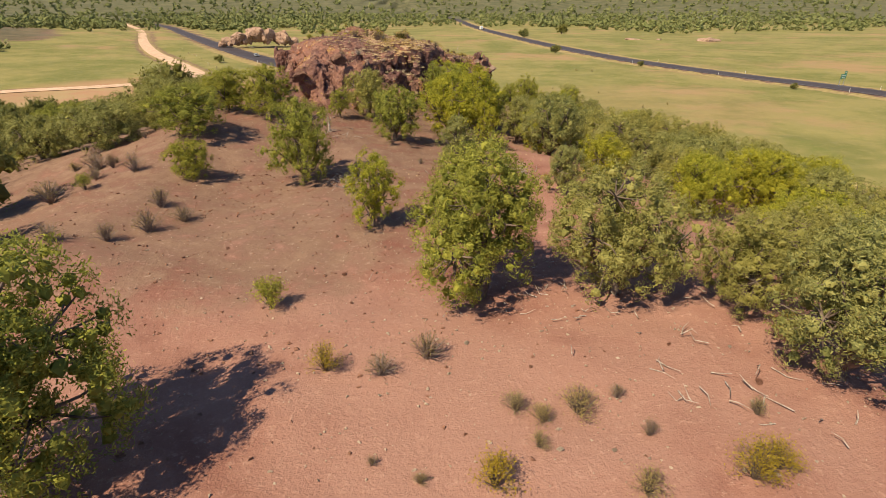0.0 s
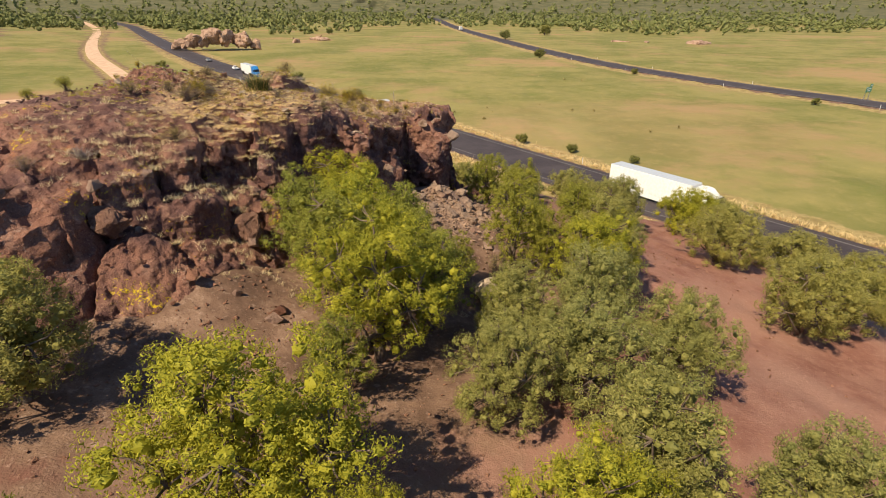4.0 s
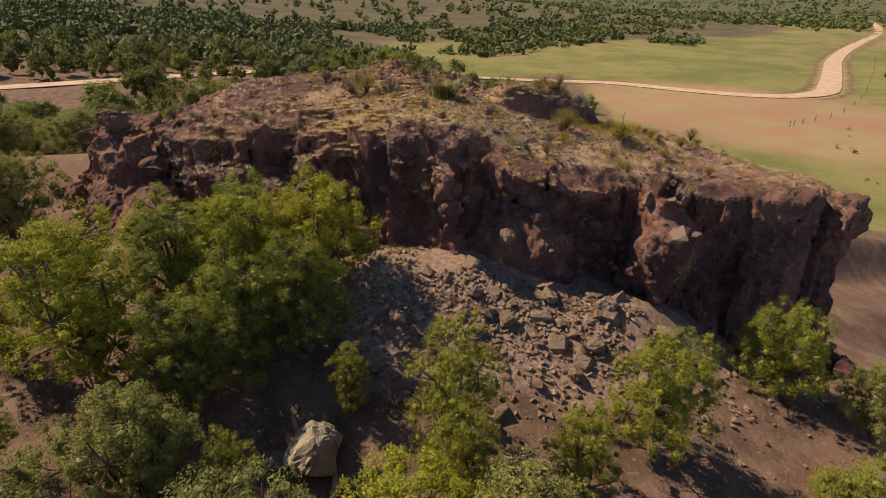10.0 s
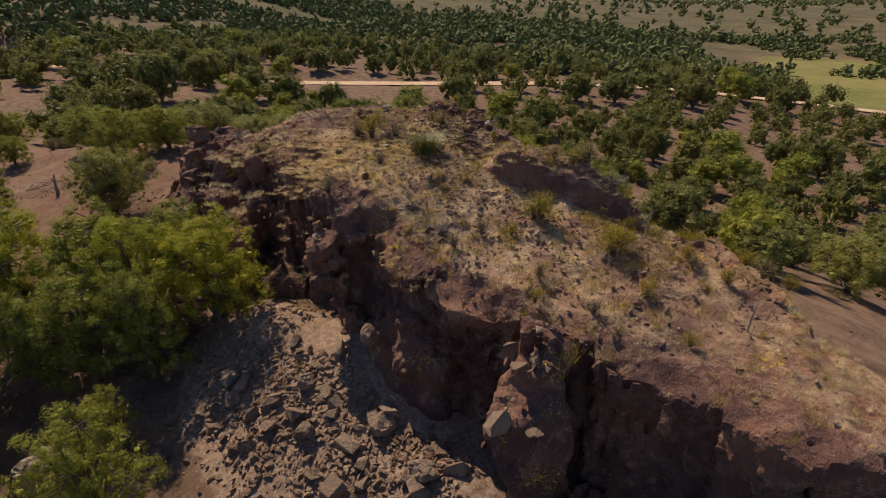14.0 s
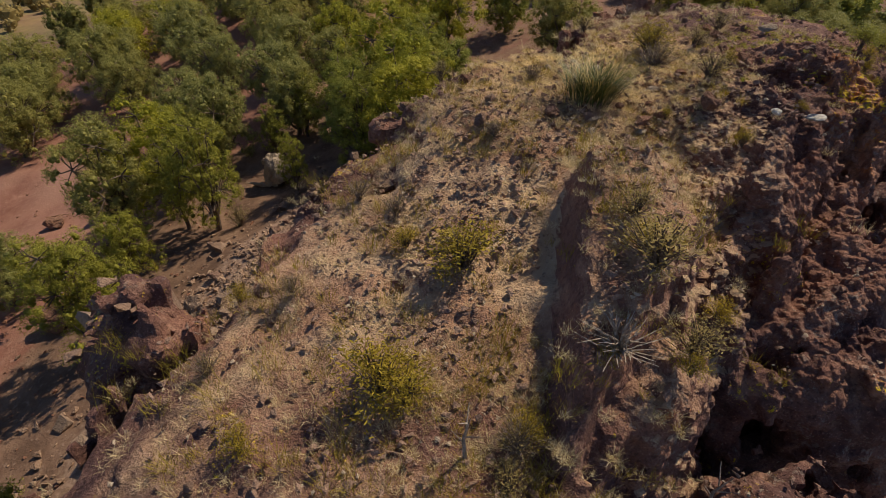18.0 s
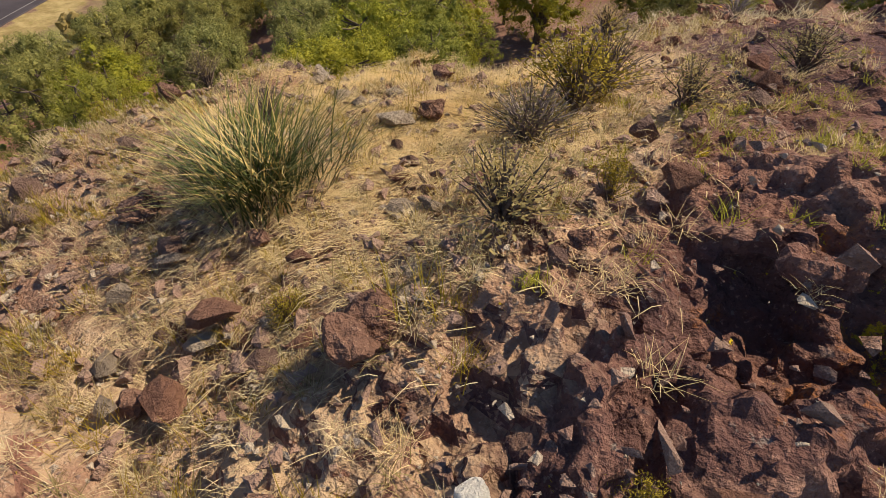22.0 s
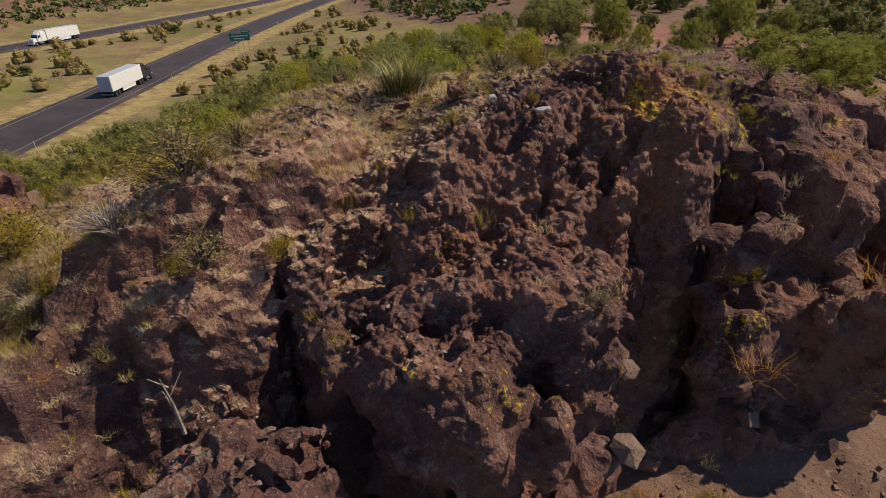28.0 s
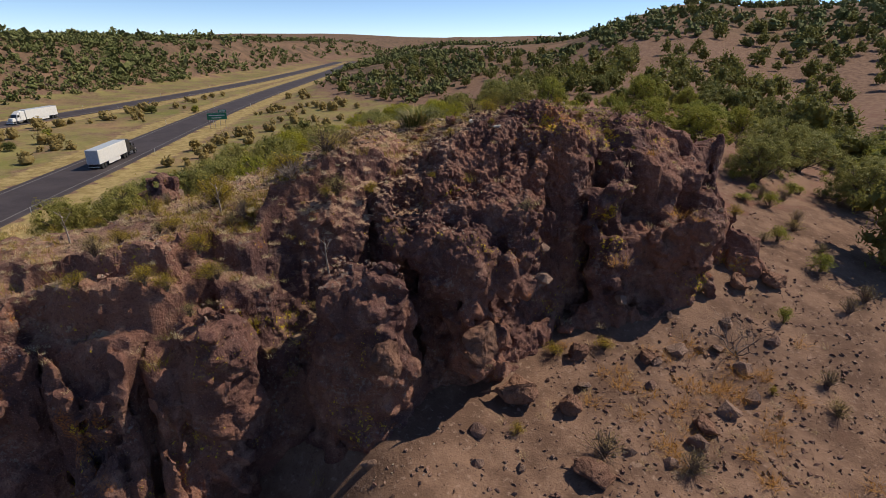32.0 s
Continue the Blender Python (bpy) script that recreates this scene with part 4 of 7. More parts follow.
def tree_meshes(seed, leaves, clumps, size, shape, mat, aspect=1.0):
    """Trunk, crown and branches of a tree one metre high and one metre wide, to be scaled to the given height over width.
    The crown is a set of uneven boughs, each covered with tufts of small leaf sprays. shape: upright, round or open."""
    rs = np.random.RandomState(seed)
    tall = np.array([1, 1, aspect])
    count = {"upright": 9, "round": 10, "open": 12}[shape] + int(3 * aspect)
    lobes = []
    for k in range(count):
        u = (k + rs.uniform(0.1, 0.9)) / count
        a = 2.4 * k + rs.uniform(-0.5, 0.5)
        belly = math.sin(math.pi * min(1.0, 0.22 + 0.70 * u)) if shape != "upright" else (1.0 - 0.72 * u) * min(1.0, 0.55 + 2.2 * u)
        r = rs.uniform(0.14, 0.34) * belly
        lobes.append((math.cos(a) * r, math.sin(a) * r, aspect * (0.20 + 0.60 * u), rs.uniform(0.15, 0.23) * (0.75 + 0.4 * belly)))
    lobes = np.array(lobes)
    weight = lobes[:, 3] ** 2 / (lobes[:, 3] ** 2).sum()
    cen, out0 = [], []
    while len(cen) < clumps:
        lx, ly, lz, lr = lobes[rs.choice(count, p=weight)]
        v = rs.normal(0, 1, 3)
        v[2] += 0.35
        v /= np.linalg.norm(v)
        c = np.array([lx, ly, lz]) + v * lr * rs.uniform(0.70, 1.08) * np.array([1, 1, 1.1])
        if 0.09 * aspect < c[2] < 1.02 * aspect:
            cen.append(c)
            out0.append(v)
    cen, out0 = np.array(cen), np.array(out0)
    grow = 0.45 / np.quantile(np.hypot(cen[:, 0], cen[:, 1]), 0.97)
    cen[:, :2] *= grow
    lobes[:, :2] *= grow
    rad = rs.uniform(0.042, 0.078, clumps) * math.sqrt(260 / clumps)
    per = leaves // clumps
    v = rs.normal(0, 1, (clumps, per, 3)) + 0.55 * out0[:, None, :] + np.array([0, 0, 0.35])
    v /= np.linalg.norm(v, axis=2)[:, :, None]
    pos = cen[:, None, :] + v * rad[:, None, None] * rs.uniform(0.55, 1.15, (clumps, per, 1)) * np.array([1, 1, 1.2])
    cv2, cf = leaf_cards(rs, pos.reshape(-1, 3), (v + 0.4 * out0[:, None, :]).reshape(-1, 3), size, 0.48, 0.5)
    # denser foliage inside each tuft
    core = KNOT if leaves > 2000 else OCTA
    kv = core[0][None] * (rad * (0.45 if leaves > 9000 else 0.7))[:, None, None] * rs.uniform(0.7, 1.2, (clumps, len(core[0]), 1)) + (cen - out0 * rad[:, None] * 0.35)[:, None, :]
    kf = core[1][None] + (np.arange(clumps) * len(core[0]))[:, None, None]
    cf = [cf, kf.reshape(-1, 3) + len(cv2)]
    cv2 = np.concatenate([cv2, kv.reshape(-1, 3)]) / tall
    top = np.array([rs.uniform(-0.1, 0.1), rs.uniform(-0.1, 0.1), 0.66 * aspect])
    stem = tube([np.array([0, 0, -0.06]), top * 0.3 + rs.normal(0, 0.02, 3), top * 0.65, top], [0.042, 0.032, 0.02, 0.007])
    limbs = []
    for lx, ly, lz, lr in lobes:
        root = top * rs.uniform(0.04, 0.45)
        end = np.array([lx, ly, lz])
        bend = (root + end) / 2 + rs.normal(0, 0.03, 3)
        limbs.append(tube([root, root * 0.5 + bend * 0.5, bend, end], np.array([0.022, 0.018, 0.012, 0.005]) * rs.uniform(0.8, 1.15)))
    for k in range(clumps // 3):
        lobe = lobes[np.argmin(((lobes[:, :3] - cen[k]) ** 2).sum(1))][:3]
        limbs.append(tube([lobe, (lobe + cen[k]) / 2 + rs.normal(0, 0.012, 3), cen[k]], [0.007, 0.005, 0.002], 4))
    tv, tf = joined(limbs)
    return mesh_of("trunk", stem[0] / tall, stem[1], BARK, True), mesh_of("crown", cv2, cf, mat), mesh_of("branchwork", tv / tall, tf, BARK, True), aspect


KINDS = {
    "j": [tree_meshes(k, 37000, 300, 0.0126, "upright" if a > 1.1 else "round", JUNIPER, a) for k, a in ((1, 0.85), (2, 1.05), (3, 1.05), (4, 1.45), (5, 2.0))],
    "b": [tree_meshes(k, 37000, 300, 0.0126, "round", BRIGHT, a) for k, a in ((11, 0.75), (12, 1.05), (13, 1.3))],
    "o": [tree_meshes(k, 34000, 280, 0.0138, "open", OLIVE, a) for k, a in ((21, 0.72), (22, 0.88), (23, 1.05), (24, 1.4))],
}
FAR_KINDS = [tree_meshes(k, 3600, 90, 0.036, f, m, 0.9) for k, f, m in ((31, "round", DARK_LEAF), (32, "round", DARK_LEAF), (33, "upright", JUNIPER), (34, "open", DARK_LEAF))]
WORDS = {"j": ("juniper", "yellow-green juniper with a shaggy dense crown"), "b": ("juniper", "bright lime-green juniper bush with a round crown"),
         "o": ("scrub_oak", "grey-green scrub oak with an open leafy crown")}
tree_rs = np.random.RandomState(5)
PLACES = []


def tree(meshes, name, label, x, y, h, w, group, z=None):
    root = new(name)
    z = land_z(x, y) if z is None else z
    root.matrix_basis = pose(x, y, z - 0.03, 0, 0, tree_rs.uniform(0, 360)) @ Matrix.Diagonal((w * 1.08, w * 1.08, h * 1.04, 1))
    under("trunk", meshes[0], root)
    under("crown", meshes[1], root)
    tagged(under("branchwork", meshes[2], root), kind="stuff")
    PLACES.append((x, y, w))
    return tagged(root, label, "tree", group)


def grove(rows, group):
    for x, y, h, w, k in rows:
        ms = sorted(KINDS[k], key=lambda q: abs(math.log(q[3] * w / h)) + tree_rs.uniform(0, 0.15))
        tree(ms[0], *WORDS[k], x, y, h, w, group)


grove([
    (0.3, 47.4, 4.1, 3.6, "b"), (1.2, 45.2, 4.6, 3.2, "b"), (2.2, 41.2, 5.1, 4.0, "b"), (3.8, 43.4, 3.9, 2.7, "j"), (0.6, 35.0, 4.3, 4.3, "b"),
    (-2.9, 32.5, 3.1, 3.5, "j"), (-5.2, 37.8, 3.5, 3.6, "o"), (2.7, 33.6, 2.9, 1.7, "b"), (5.4, 38.9, 3.6, 2.7, "o"), (6.5, 31.8, 4.2, 4.1, "o"),
    (9.4, 44.2, 4.2, 3.5, "o"), (11.2, 48.9, 5.1, 3.5, "o"), (7.4, 49.3, 5.1, 2.6, "j"), (8.7, 49.0, 4.0, 1.9, "j"), (10.5, 47.2, 4.7, 3.8, "b"),
    (8.6, 54.7, 4.3, 2.9, "j"), (12.4, 57.1, 3.4, 3.3, "j"), (7.6, 60.7, 3.4, 2.9, "j"), (9.8, 62.4, 2.8, 2.7, "o"), (14.4, 66.8, 2.6, 3.5, "o"), (16.8, 62.2, 3.8, 3.7, "o"),
    (5.0, 47.3, 2.5, 1.2, "j"), (0.9, 43.3, 4.5, 3.3, "j"), (3.0, 44.9, 4.3, 2.9, "j"), (-0.5, 45.4, 4.0, 2.8, "j"), (2.6, 46.6, 4.2, 2.6, "j"), (21.4, 57.2, 3.4, 4.7, "o"), (20.8, 48.6, 4.0, 4.5, "o"),
], "trees below the cliff")
grove([
    (-6.6, 24.4, 4.0, 3.3, "j"), (-13.3, 28.5, 2.6, 4.0, "j"), (-11.4, 23.6, 1.8, 2.1, "j"), (-13.4, 34.0, 2.5, 3.5, "j"), (5.3, 22.3, 2.3, 1.9, "o"),
    (7.2, 23.7, 2.4, 2.6, "b"), (10.7, 21.1, 2.5, 2.9, "b"), (1.0, 13.6, 4.9, 4.5, "j"), (5.0, 13.5, 3.7, 4.2, "o"), (8.0, 12.4, 3.0, 3.0, "o"),
    (8.9, 9.7, 4.0, 4.0, "o"), (-2.7, 19.0, 3.1, 2.1, "b"), (0.7, 26.3, 3.0, 2.0, "o"), (-7.4, 6.7, 4.5, 5.0, "j"), (-16.8, 16.3, 3.0, 3.4, "j"), (-11.9, 4.4, 3.4, 3.4, "j"), (-10.6, 33.2, 3.3, 3.4, "j"),
], "trees on the red slope")
grove([
    (14.2, 22.8, 2.7, 3.6, "b"), (11.8, 24.8, 2.0, 3.2, "o"), (12.4, 17.2, 2.5, 3.5, "b"), (13.0, 28.2, 2.7, 4.0, "o"), (9.8, 28.4, 3.1, 3.8, "o"),
    (10.2, 33.0, 3.7, 4.2, "o"), (8.4, 36.6, 3.8, 3.7, "o"), (12.4, 36.4, 3.5, 3.2, "o"), (16.8, 31.0, 3.4, 4.2, "o"), (19.6, 27.0, 2.4, 4.2, "b"),
    (20.6, 34.0, 3.8, 4.8, "o"), (22.8, 40.0, 4.0, 4.5, "o"), (18.2, 36.6, 3.4, 3.5, "o"), (25.0, 36.0, 3.3, 4.7, "o"), (15.6, 26.0, 2.5, 3.7, "o"),
    (11.6, 42.2, 3.4, 3.5, "o"), (6.4, 42.4, 3.6, 3.0, "o"), (7.9, 40.2, 3.6, 3.5, "o"), (24.6, 50.4, 3.5, 4.5, "o"), (13.2, 52.6, 2.9, 3.0, "o"),
    (18.0, 68.0, 2.5, 4.0, "o"), (22.6, 64.2, 3.1, 4.5, "b"), (27.0, 58.0, 2.9, 4.5, "o"), (26.0, 66.0, 2.8, 4.7, "o"),
], "trees on the eastern slope")
grove([
    (5.9, 42.7, 3.1, 1.4, "j"), (1.4, 39.0, 2.9, 1.7, "j"), (6.9, 44.2, 2.8, 1.4, "j"), (-6.9, 36.2, 2.1, 1.6, "j"), (-17.6, 34.0, 2.8, 4.0, "o"),
    (-19.6, 30.6, 2.5, 4.2, "o"), (-21.8, 37.0, 2.6, 4.0, "o"), (-16.6, 38.4, 2.3, 3.2, "o"), (-24.4, 32.0, 2.4, 4.0, "o"), (-9.4, 64.6, 1.0, 2.7, "j"),
    (3.4, 84.2, 3.7, 4.2, "o"), (7.4, 79.0, 2.3, 4.0, "o"), (12.3, 72.5, 1.4, 3.2, "o"), (-21.3, 75.3, 3.3, 5.5, "o"), (-19.1, 80.6, 2.4, 4.5, "o"),
    (-26.6, 55.2, 4.4, 4.5, "o"), (-26.9, 60.6, 3.2, 3.7, "o"),
    (-31.1, 46.3, 3.6, 3.9, "j"), (-34.3, 48.8, 4.0, 4.2, "j"), (-31.9, 56.4, 3.4, 4.0, "o"), (-36.5, 53.0, 4.2, 4.4, "j"), (-38.5, 47.6, 3.8, 4.2, "o"), (-35.6, 60.2, 3.6, 4.2, "j"), (-29.6, 41.2, 3.4, 3.8, "j"),
], "trees round the crag")
grove([
    (17.0, 22.6, 2.6, 4.0, "o"), (21.8, 30.4, 3.4, 4.2, "b"), (14.6, 33.6, 3.7, 3.7, "o"), (23.8, 26.0, 2.5, 4.5, "o"), (27.4, 42.0, 3.6, 4.5, "o"),
    (28.6, 31.0, 3.8, 4.7, "o"), (16.0, 18.4, 2.4, 3.7, "o"), (11.2, 14.6, 2.7, 3.5, "o"), (20.0, 20.6, 2.8, 4.2, "b"), (6.4, 34.6, 3.3, 3.0, "b"),
    (9.0, 52.0, 2.9, 2.0, "j"),
], "trees on the eastern slope")


# trees further off: the west slope, the southern hill, the belts round the meadow
def raw(me):
    """Vertices and faces of a mesh as arrays."""
    v, f = np.empty(len(me.vertices) * 3), np.empty(len(me.loops), int)
    me.vertices.foreach_get("co", v)
    me.loops.foreach_get("vertex_index", f)
    n = np.empty(len(me.polygons), int)
    me.polygons.foreach_get("loop_total", n)
    four = int((n == 4).sum()) * 4
    return v.reshape(-1, 3), f[:four].reshape(-1, 4), f[four:].reshape(-1, 3)


def scatter(n, x0, x1, y0, y1, seed, ok, hw, group, tries=14, together=""):
    """Single junipers at random free spots; with together, all as one mesh of that label."""
    rs = np.random.RandomState(seed)
    vs, f4, f3, total = [], [], [], 0
    made = 0
    cand = np.column_stack([rs.uniform(x0, x1, n * tries), rs.uniform(y0, y1, n * tries)])
    gz = ground(cand[:, 0], cand[:, 1])
    d1, d2, d3 = away(cand[:, 0], cand[:, 1], ROAD_1), away(cand[:, 0], cand[:, 1], ROAD_2), away(cand[:, 0], cand[:, 1], TRACK)
    for (x, y), z, a, b, c in zip(cand, gz, d1, d2, d3):
        if made >= n:
            break
        if a < 13 or b < 13 or c < 6 or not ok(x, y, z):
            continue
        w = rs.uniform(*hw)
        if any((x - p) ** 2 + (y - q) ** 2 < (0.50 * (w + v)) ** 2 for p, q, v in PLACES):
            continue
        kind, h = rs.randint(4), w * rs.uniform(0.75, 1.15)
        made += 1
        if not together:
            tree(FAR_KINDS[kind], "juniper", "dark green juniper on the stony hillside", x, y, h, w, group, z)
            continue
        v, q, t3 = SMALL[kind]
        a = rs.uniform(0, 6.283)
        ca, sa = math.cos(a), math.sin(a)
        vs.append(np.column_stack([(v[:, 0] * ca - v[:, 1] * sa) * w + x, (v[:, 0] * sa + v[:, 1] * ca) * w + y, v[:, 2] * h + z - 0.05]))
        f4.append(q + total)
        f3.append(t3 + total)
        total += len(v)
        PLACES.append((x, y, w))
    if together:
        tagged(new("juniper_scrub", mesh_of("juniper_scrub", np.concatenate(vs), [np.concatenate(f4), np.concatenate(f3)], DARK_LEAF)), together, "trees", kind="stuff")


SMALL = [raw(tree_meshes(k, 260, 36, 0.106, f, DARK_LEAF, 0.9)[1]) for k, f in ((35, "round"), (36, "open"), (37, "round"), (38, "upright"))]


for x, y, w in ((-59.1, 40.9, 5), (-52.1, 46.1, 5), (-70.7, 30.4, 6), (-48, 33.8, 5), (-43.5, 33.8, 4.6), (-69, 50.8, 6.5), (-46.2, 51.4, 4.8), (-56.4, 52.2, 5), (-49.3, 57.3, 4.8), (-61, 32.8, 5.4),
                (-74.8, 44.9, 6), (-85.9, 34.5, 7), (-68.7, 8.4, 7), (-66.1, 0.9, 6), (-52.9, -6.9, 6), (-32.8, 1.4, 5.5), (-49.2, -15.9, 6), (-58, 83.2, 5.5), (-66.4, 76.9, 5.5), (-41.9, 86.9, 5),
                (-63, 94.4, 6), (-54.2, 76.2, 5), (-75.6, 65.7, 6), (-40.5, 95.1, 5), (-73.2, -1.2, 7), (-105, 30.2, 7), (-103.5, 55.2, 7), (-108, 62.9, 7), (-116, 79.5, 8), (-120, 72, 8)):
    tree(FAR_KINDS[int(abs(x)) % 4], "juniper", "rounded dark green juniper on purple-brown gravel", x, y, w * 0.85, w, "junipers on the west slope", float(ground(x, y)))
scatter(120, -72, -19, 2, 104, 41, lambda x, y, z: z > -11.6 and vnoise(x, y, 16, 2) > -0.55, (2.8, 4.6), "junipers on the west slope")
scatter(44, -150, -60, -60, 110, 42, lambda x, y, z: (x < -122 or y < -12) and z > -10.6 and vnoise(x, y, 22, 2) > -0.35, (5.0, 8.0), "junipers on the west slope")
scatter(150, -135, -24, 30, 165, 47, lambda x, y, z: y < 103 + 0.52 * (-46 - x) and (x < -40 or y > 62) and vnoise(x, y, 24, 2) > -0.7, (2.5, 4.4), "", 14, "rounded dark green junipers on the north-west slope")
scatter(330, -130, 150, -230, -14, 43, lambda x, y, z: vnoise(x, y, 34, 3) > -0.25 and z > -9.5, (3.0, 5.4), "", 9, "rounded junipers dotted over the southern hill")
scatter(30, -34, 8, -36, 1, 45, lambda x, y, z: z > 0.5, (2.2, 3.6), "junipers on the spur")
scatter(20, -52, -28, 2, 40, 46, lambda x, y, z: True, (2.8, 4.4), "junipers on the spur")
scatter(26, 12, 52, 18, 92, 44, lambda x, y, z: z > -11.2 and x > 21 + 0.0 * y, (2.2, 4.0), "trees between the crag and the highway")


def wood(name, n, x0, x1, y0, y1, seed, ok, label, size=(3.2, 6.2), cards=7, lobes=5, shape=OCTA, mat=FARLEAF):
    """Uncountable trees far off, as one mesh: uneven clumps of foliage with leaf sprays on them."""
    rs = np.random.RandomState(seed)
    c = np.column_stack([rs.uniform(x0, x1, n * 4), rs.uniform(y0, y1, n * 4)])
    z = ground(c[:, 0], c[:, 1])
    d = np.minimum(away(c[:, 0], c[:, 1], ROAD_1), np.minimum(away(c[:, 0], c[:, 1], ROAD_2), away(c[:, 0], c[:, 1], TRACK) + 6))
    good = ok(c[:, 0], c[:, 1], z) & (d > 14)
    c, z = c[good][:n], z[good][:n]
    m = len(c)
    w = rs.uniform(*size, m) * rs.uniform(0.7, 1.0, m)
    base = np.column_stack([c, z + 0.34 * w])
    u = rs.normal(0, 1, (m, lobes, 3))
    u /= np.linalg.norm(u, axis=2)[:, :, None]
    u[:, :, 2] *= 0.9
    mid = base[:, None, :] + u * (w * 0.27)[:, None, None]
    r = w[:, None] * rs.uniform(0.15, 0.27, (m, lobes))
    sv, sf = shape
    v1 = mid[:, :, None, :] + sv[None, None] * r[:, :, None, None] * rs.uniform(0.7, 1.25, (m, lobes, len(sv), 1))
    f1 = sf[None] + (np.arange(m * lobes) * len(sv))[:, None, None]
    v = rs.normal(0, 1, (m, cards, 3))
    v /= np.linalg.norm(v, axis=2)[:, :, None]
    pos = base[:, None, :] + v * (w * 0.42)[:, None, None] * rs.uniform(0.75, 1.05, (m, cards, 1))
    size_all = np.repeat(w * 0.95 / math.sqrt(cards), cards)
    vv, ff = leaf_cards(rs, pos.reshape(-1, 3), (v + np.array([0, 0, 0.4])).reshape(-1, 3), 1.0, 0.7)
    p0 = pos.reshape(-1, 1, 3)
    vv = p0 + (vv.reshape(-1, 4, 3) - p0) * size_all[:, None, None]
    verts = np.concatenate([v1.reshape(-1, 3), vv.reshape(-1, 3)])
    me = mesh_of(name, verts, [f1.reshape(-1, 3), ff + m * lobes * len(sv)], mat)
    return tagged(new(name, me), label, "trees", kind="stuff")


scatter(260, -190, -62, -110, 120, 59, lambda x, y, z: (x < -122 or y < -20) and z > -10.6 and vnoise(x, y, 22, 2) > -0.5, (4.0, 6.6), "", 10, "rounded junipers beside the gravel road")
wood("far_woods", 5600, -420, -75, -260, 330, 51, lambda x, y, z: (z > -10.2) & (vnoise(x, y, 40, 1) > -0.3) & ((x < -150) | (y < -60)), "dark junipers covering the western rise", (4.5, 7.5), 7, 4)
wood("far_woods", 1900, -160, 330, -420, -90, 52, lambda x, y, z: (z > -9.5) & (vnoise(x, y, 45, 2) > -0.4) & ((y < -150) | (x > 60)), "dark junipers covering the southern hill", (4.0, 6.6), 8, 4)
wood("far_woods", 2200, 260, 1200, -1000, 40, 65, lambda x, y, z: (z > -9.0) & (vnoise(x, y, 60, 5) > -0.6), "junipers over the top of the eastern mesa", (6.0, 11.0), 5, 3)
wood("far_woods", 2400, 190, 620, -420, 60, 53, lambda x, y, z: (z > -11.0) & (vnoise(x, y, 35, 3) > -0.4), "junipers on the slopes of the eastern mesa", (3.6, 6.4), 7, 4)
wood("far_woods", 2200, -800, 800, 540, 1300, 54, lambda x, y, z: (vnoise(x, y, 90, 4) + sstep(560, 1000, y - 0.30 * x) * 1.5 > 0.30), "belt of dark trees beyond the meadow", (6, 12), 5, 4)
wood("far_woods", 2600, -2200, 1900, 1300, 3300, 55, lambda x, y, z: vnoise(x, y, 150, 5) > -0.5, "scrub on the distant mountain slopes", (9, 20), 5, 4)
wood("far_woods", 2000, -1500, -420, -600, 900, 56, lambda x, y, z: (vnoise(x, y, 90, 6) > -0.5) & (z > -9), "dark junipers on the far western hills", (6, 11), 6)
wood("far_woods", 620, -420, -130, 150, 480, 57, lambda x, y, z: (x + 0.5 * (y - 150) < -215) & (vnoise(x, y, 40, 7) > -0.1), "belt of junipers beyond the gravel road", (4, 7))
wood("far_woods", 1500, 185, 340, -190, 70, 66, lambda x, y, z: (z > -11.3) & (vnoise(x, y, 22, 4) > -0.5), "shrubby junipers on the near slope of the mesa", (2.4, 4.8), 9, 4)
wood("median_scrub", 190, 60, 190, -150, 55, 61, lambda x, y, z: (z < -10.5) & (vnoise(x, y, 18, 5) > 0.0), "low grey-green bushes between the carriageways", (2.2, 4.8), 46, 7, KNOT, SAGE)
wood("roadside_scrub", 60, -60, 60, 70, 240, 62, lambda x, y, z: (z < -10.0) & (vnoise(x, y, 14, 3) > 0.25), "low bushes in the grass beside the highway", (0.6, 1.4), 40, 3, OCTA, SAGE)
wood("far_woods", 2300, -950, -180, 620, 900, 63, lambda x, y, z: vnoise(x, y, 60, 2) + sstep(640, 760, y - 0.1 * x) > 0.2, "dense dark belt of trees at the meadow's far edge", (6, 11), 5, 3)
wood("far_woods", 800, 130, 950, 600, 860, 64, lambda x, y, z: vnoise(x, y, 60, 3) + sstep(640, 800, y) > 0.25, "green trees along a distant wash", (6, 11), 5)


# ---- stones and boulders ----
def stone_bm(seed, points=16, flat=0.75):
    rs = np.random.RandomState(seed)
    bm = bmesh.new()
    for p in rs.normal(0, 1, (points, 3)):
        p = p / np.linalg.norm(p) * rs.uniform(0.75, 1.0) * np.array([1, rs.uniform(0.75, 1), flat])
        bm.verts.new(p * 0.5)
    hull = bmesh.ops.convex_hull(bm, input=bm.verts)
    bmesh.ops.delete(bm, geom=[g for g in hull["geom_interior"] if isinstance(g, bmesh.types.BMVert)], context="VERTS")
    return bm


def stone_mesh(seed, mat, points=16, flat=0.75):
    bm = stone_bm(seed, points, flat)
    me = bpy.data.meshes.new("stone")
    bm.to_mesh(me)
    bm.free()
    me.materials.append(mat)
    return me


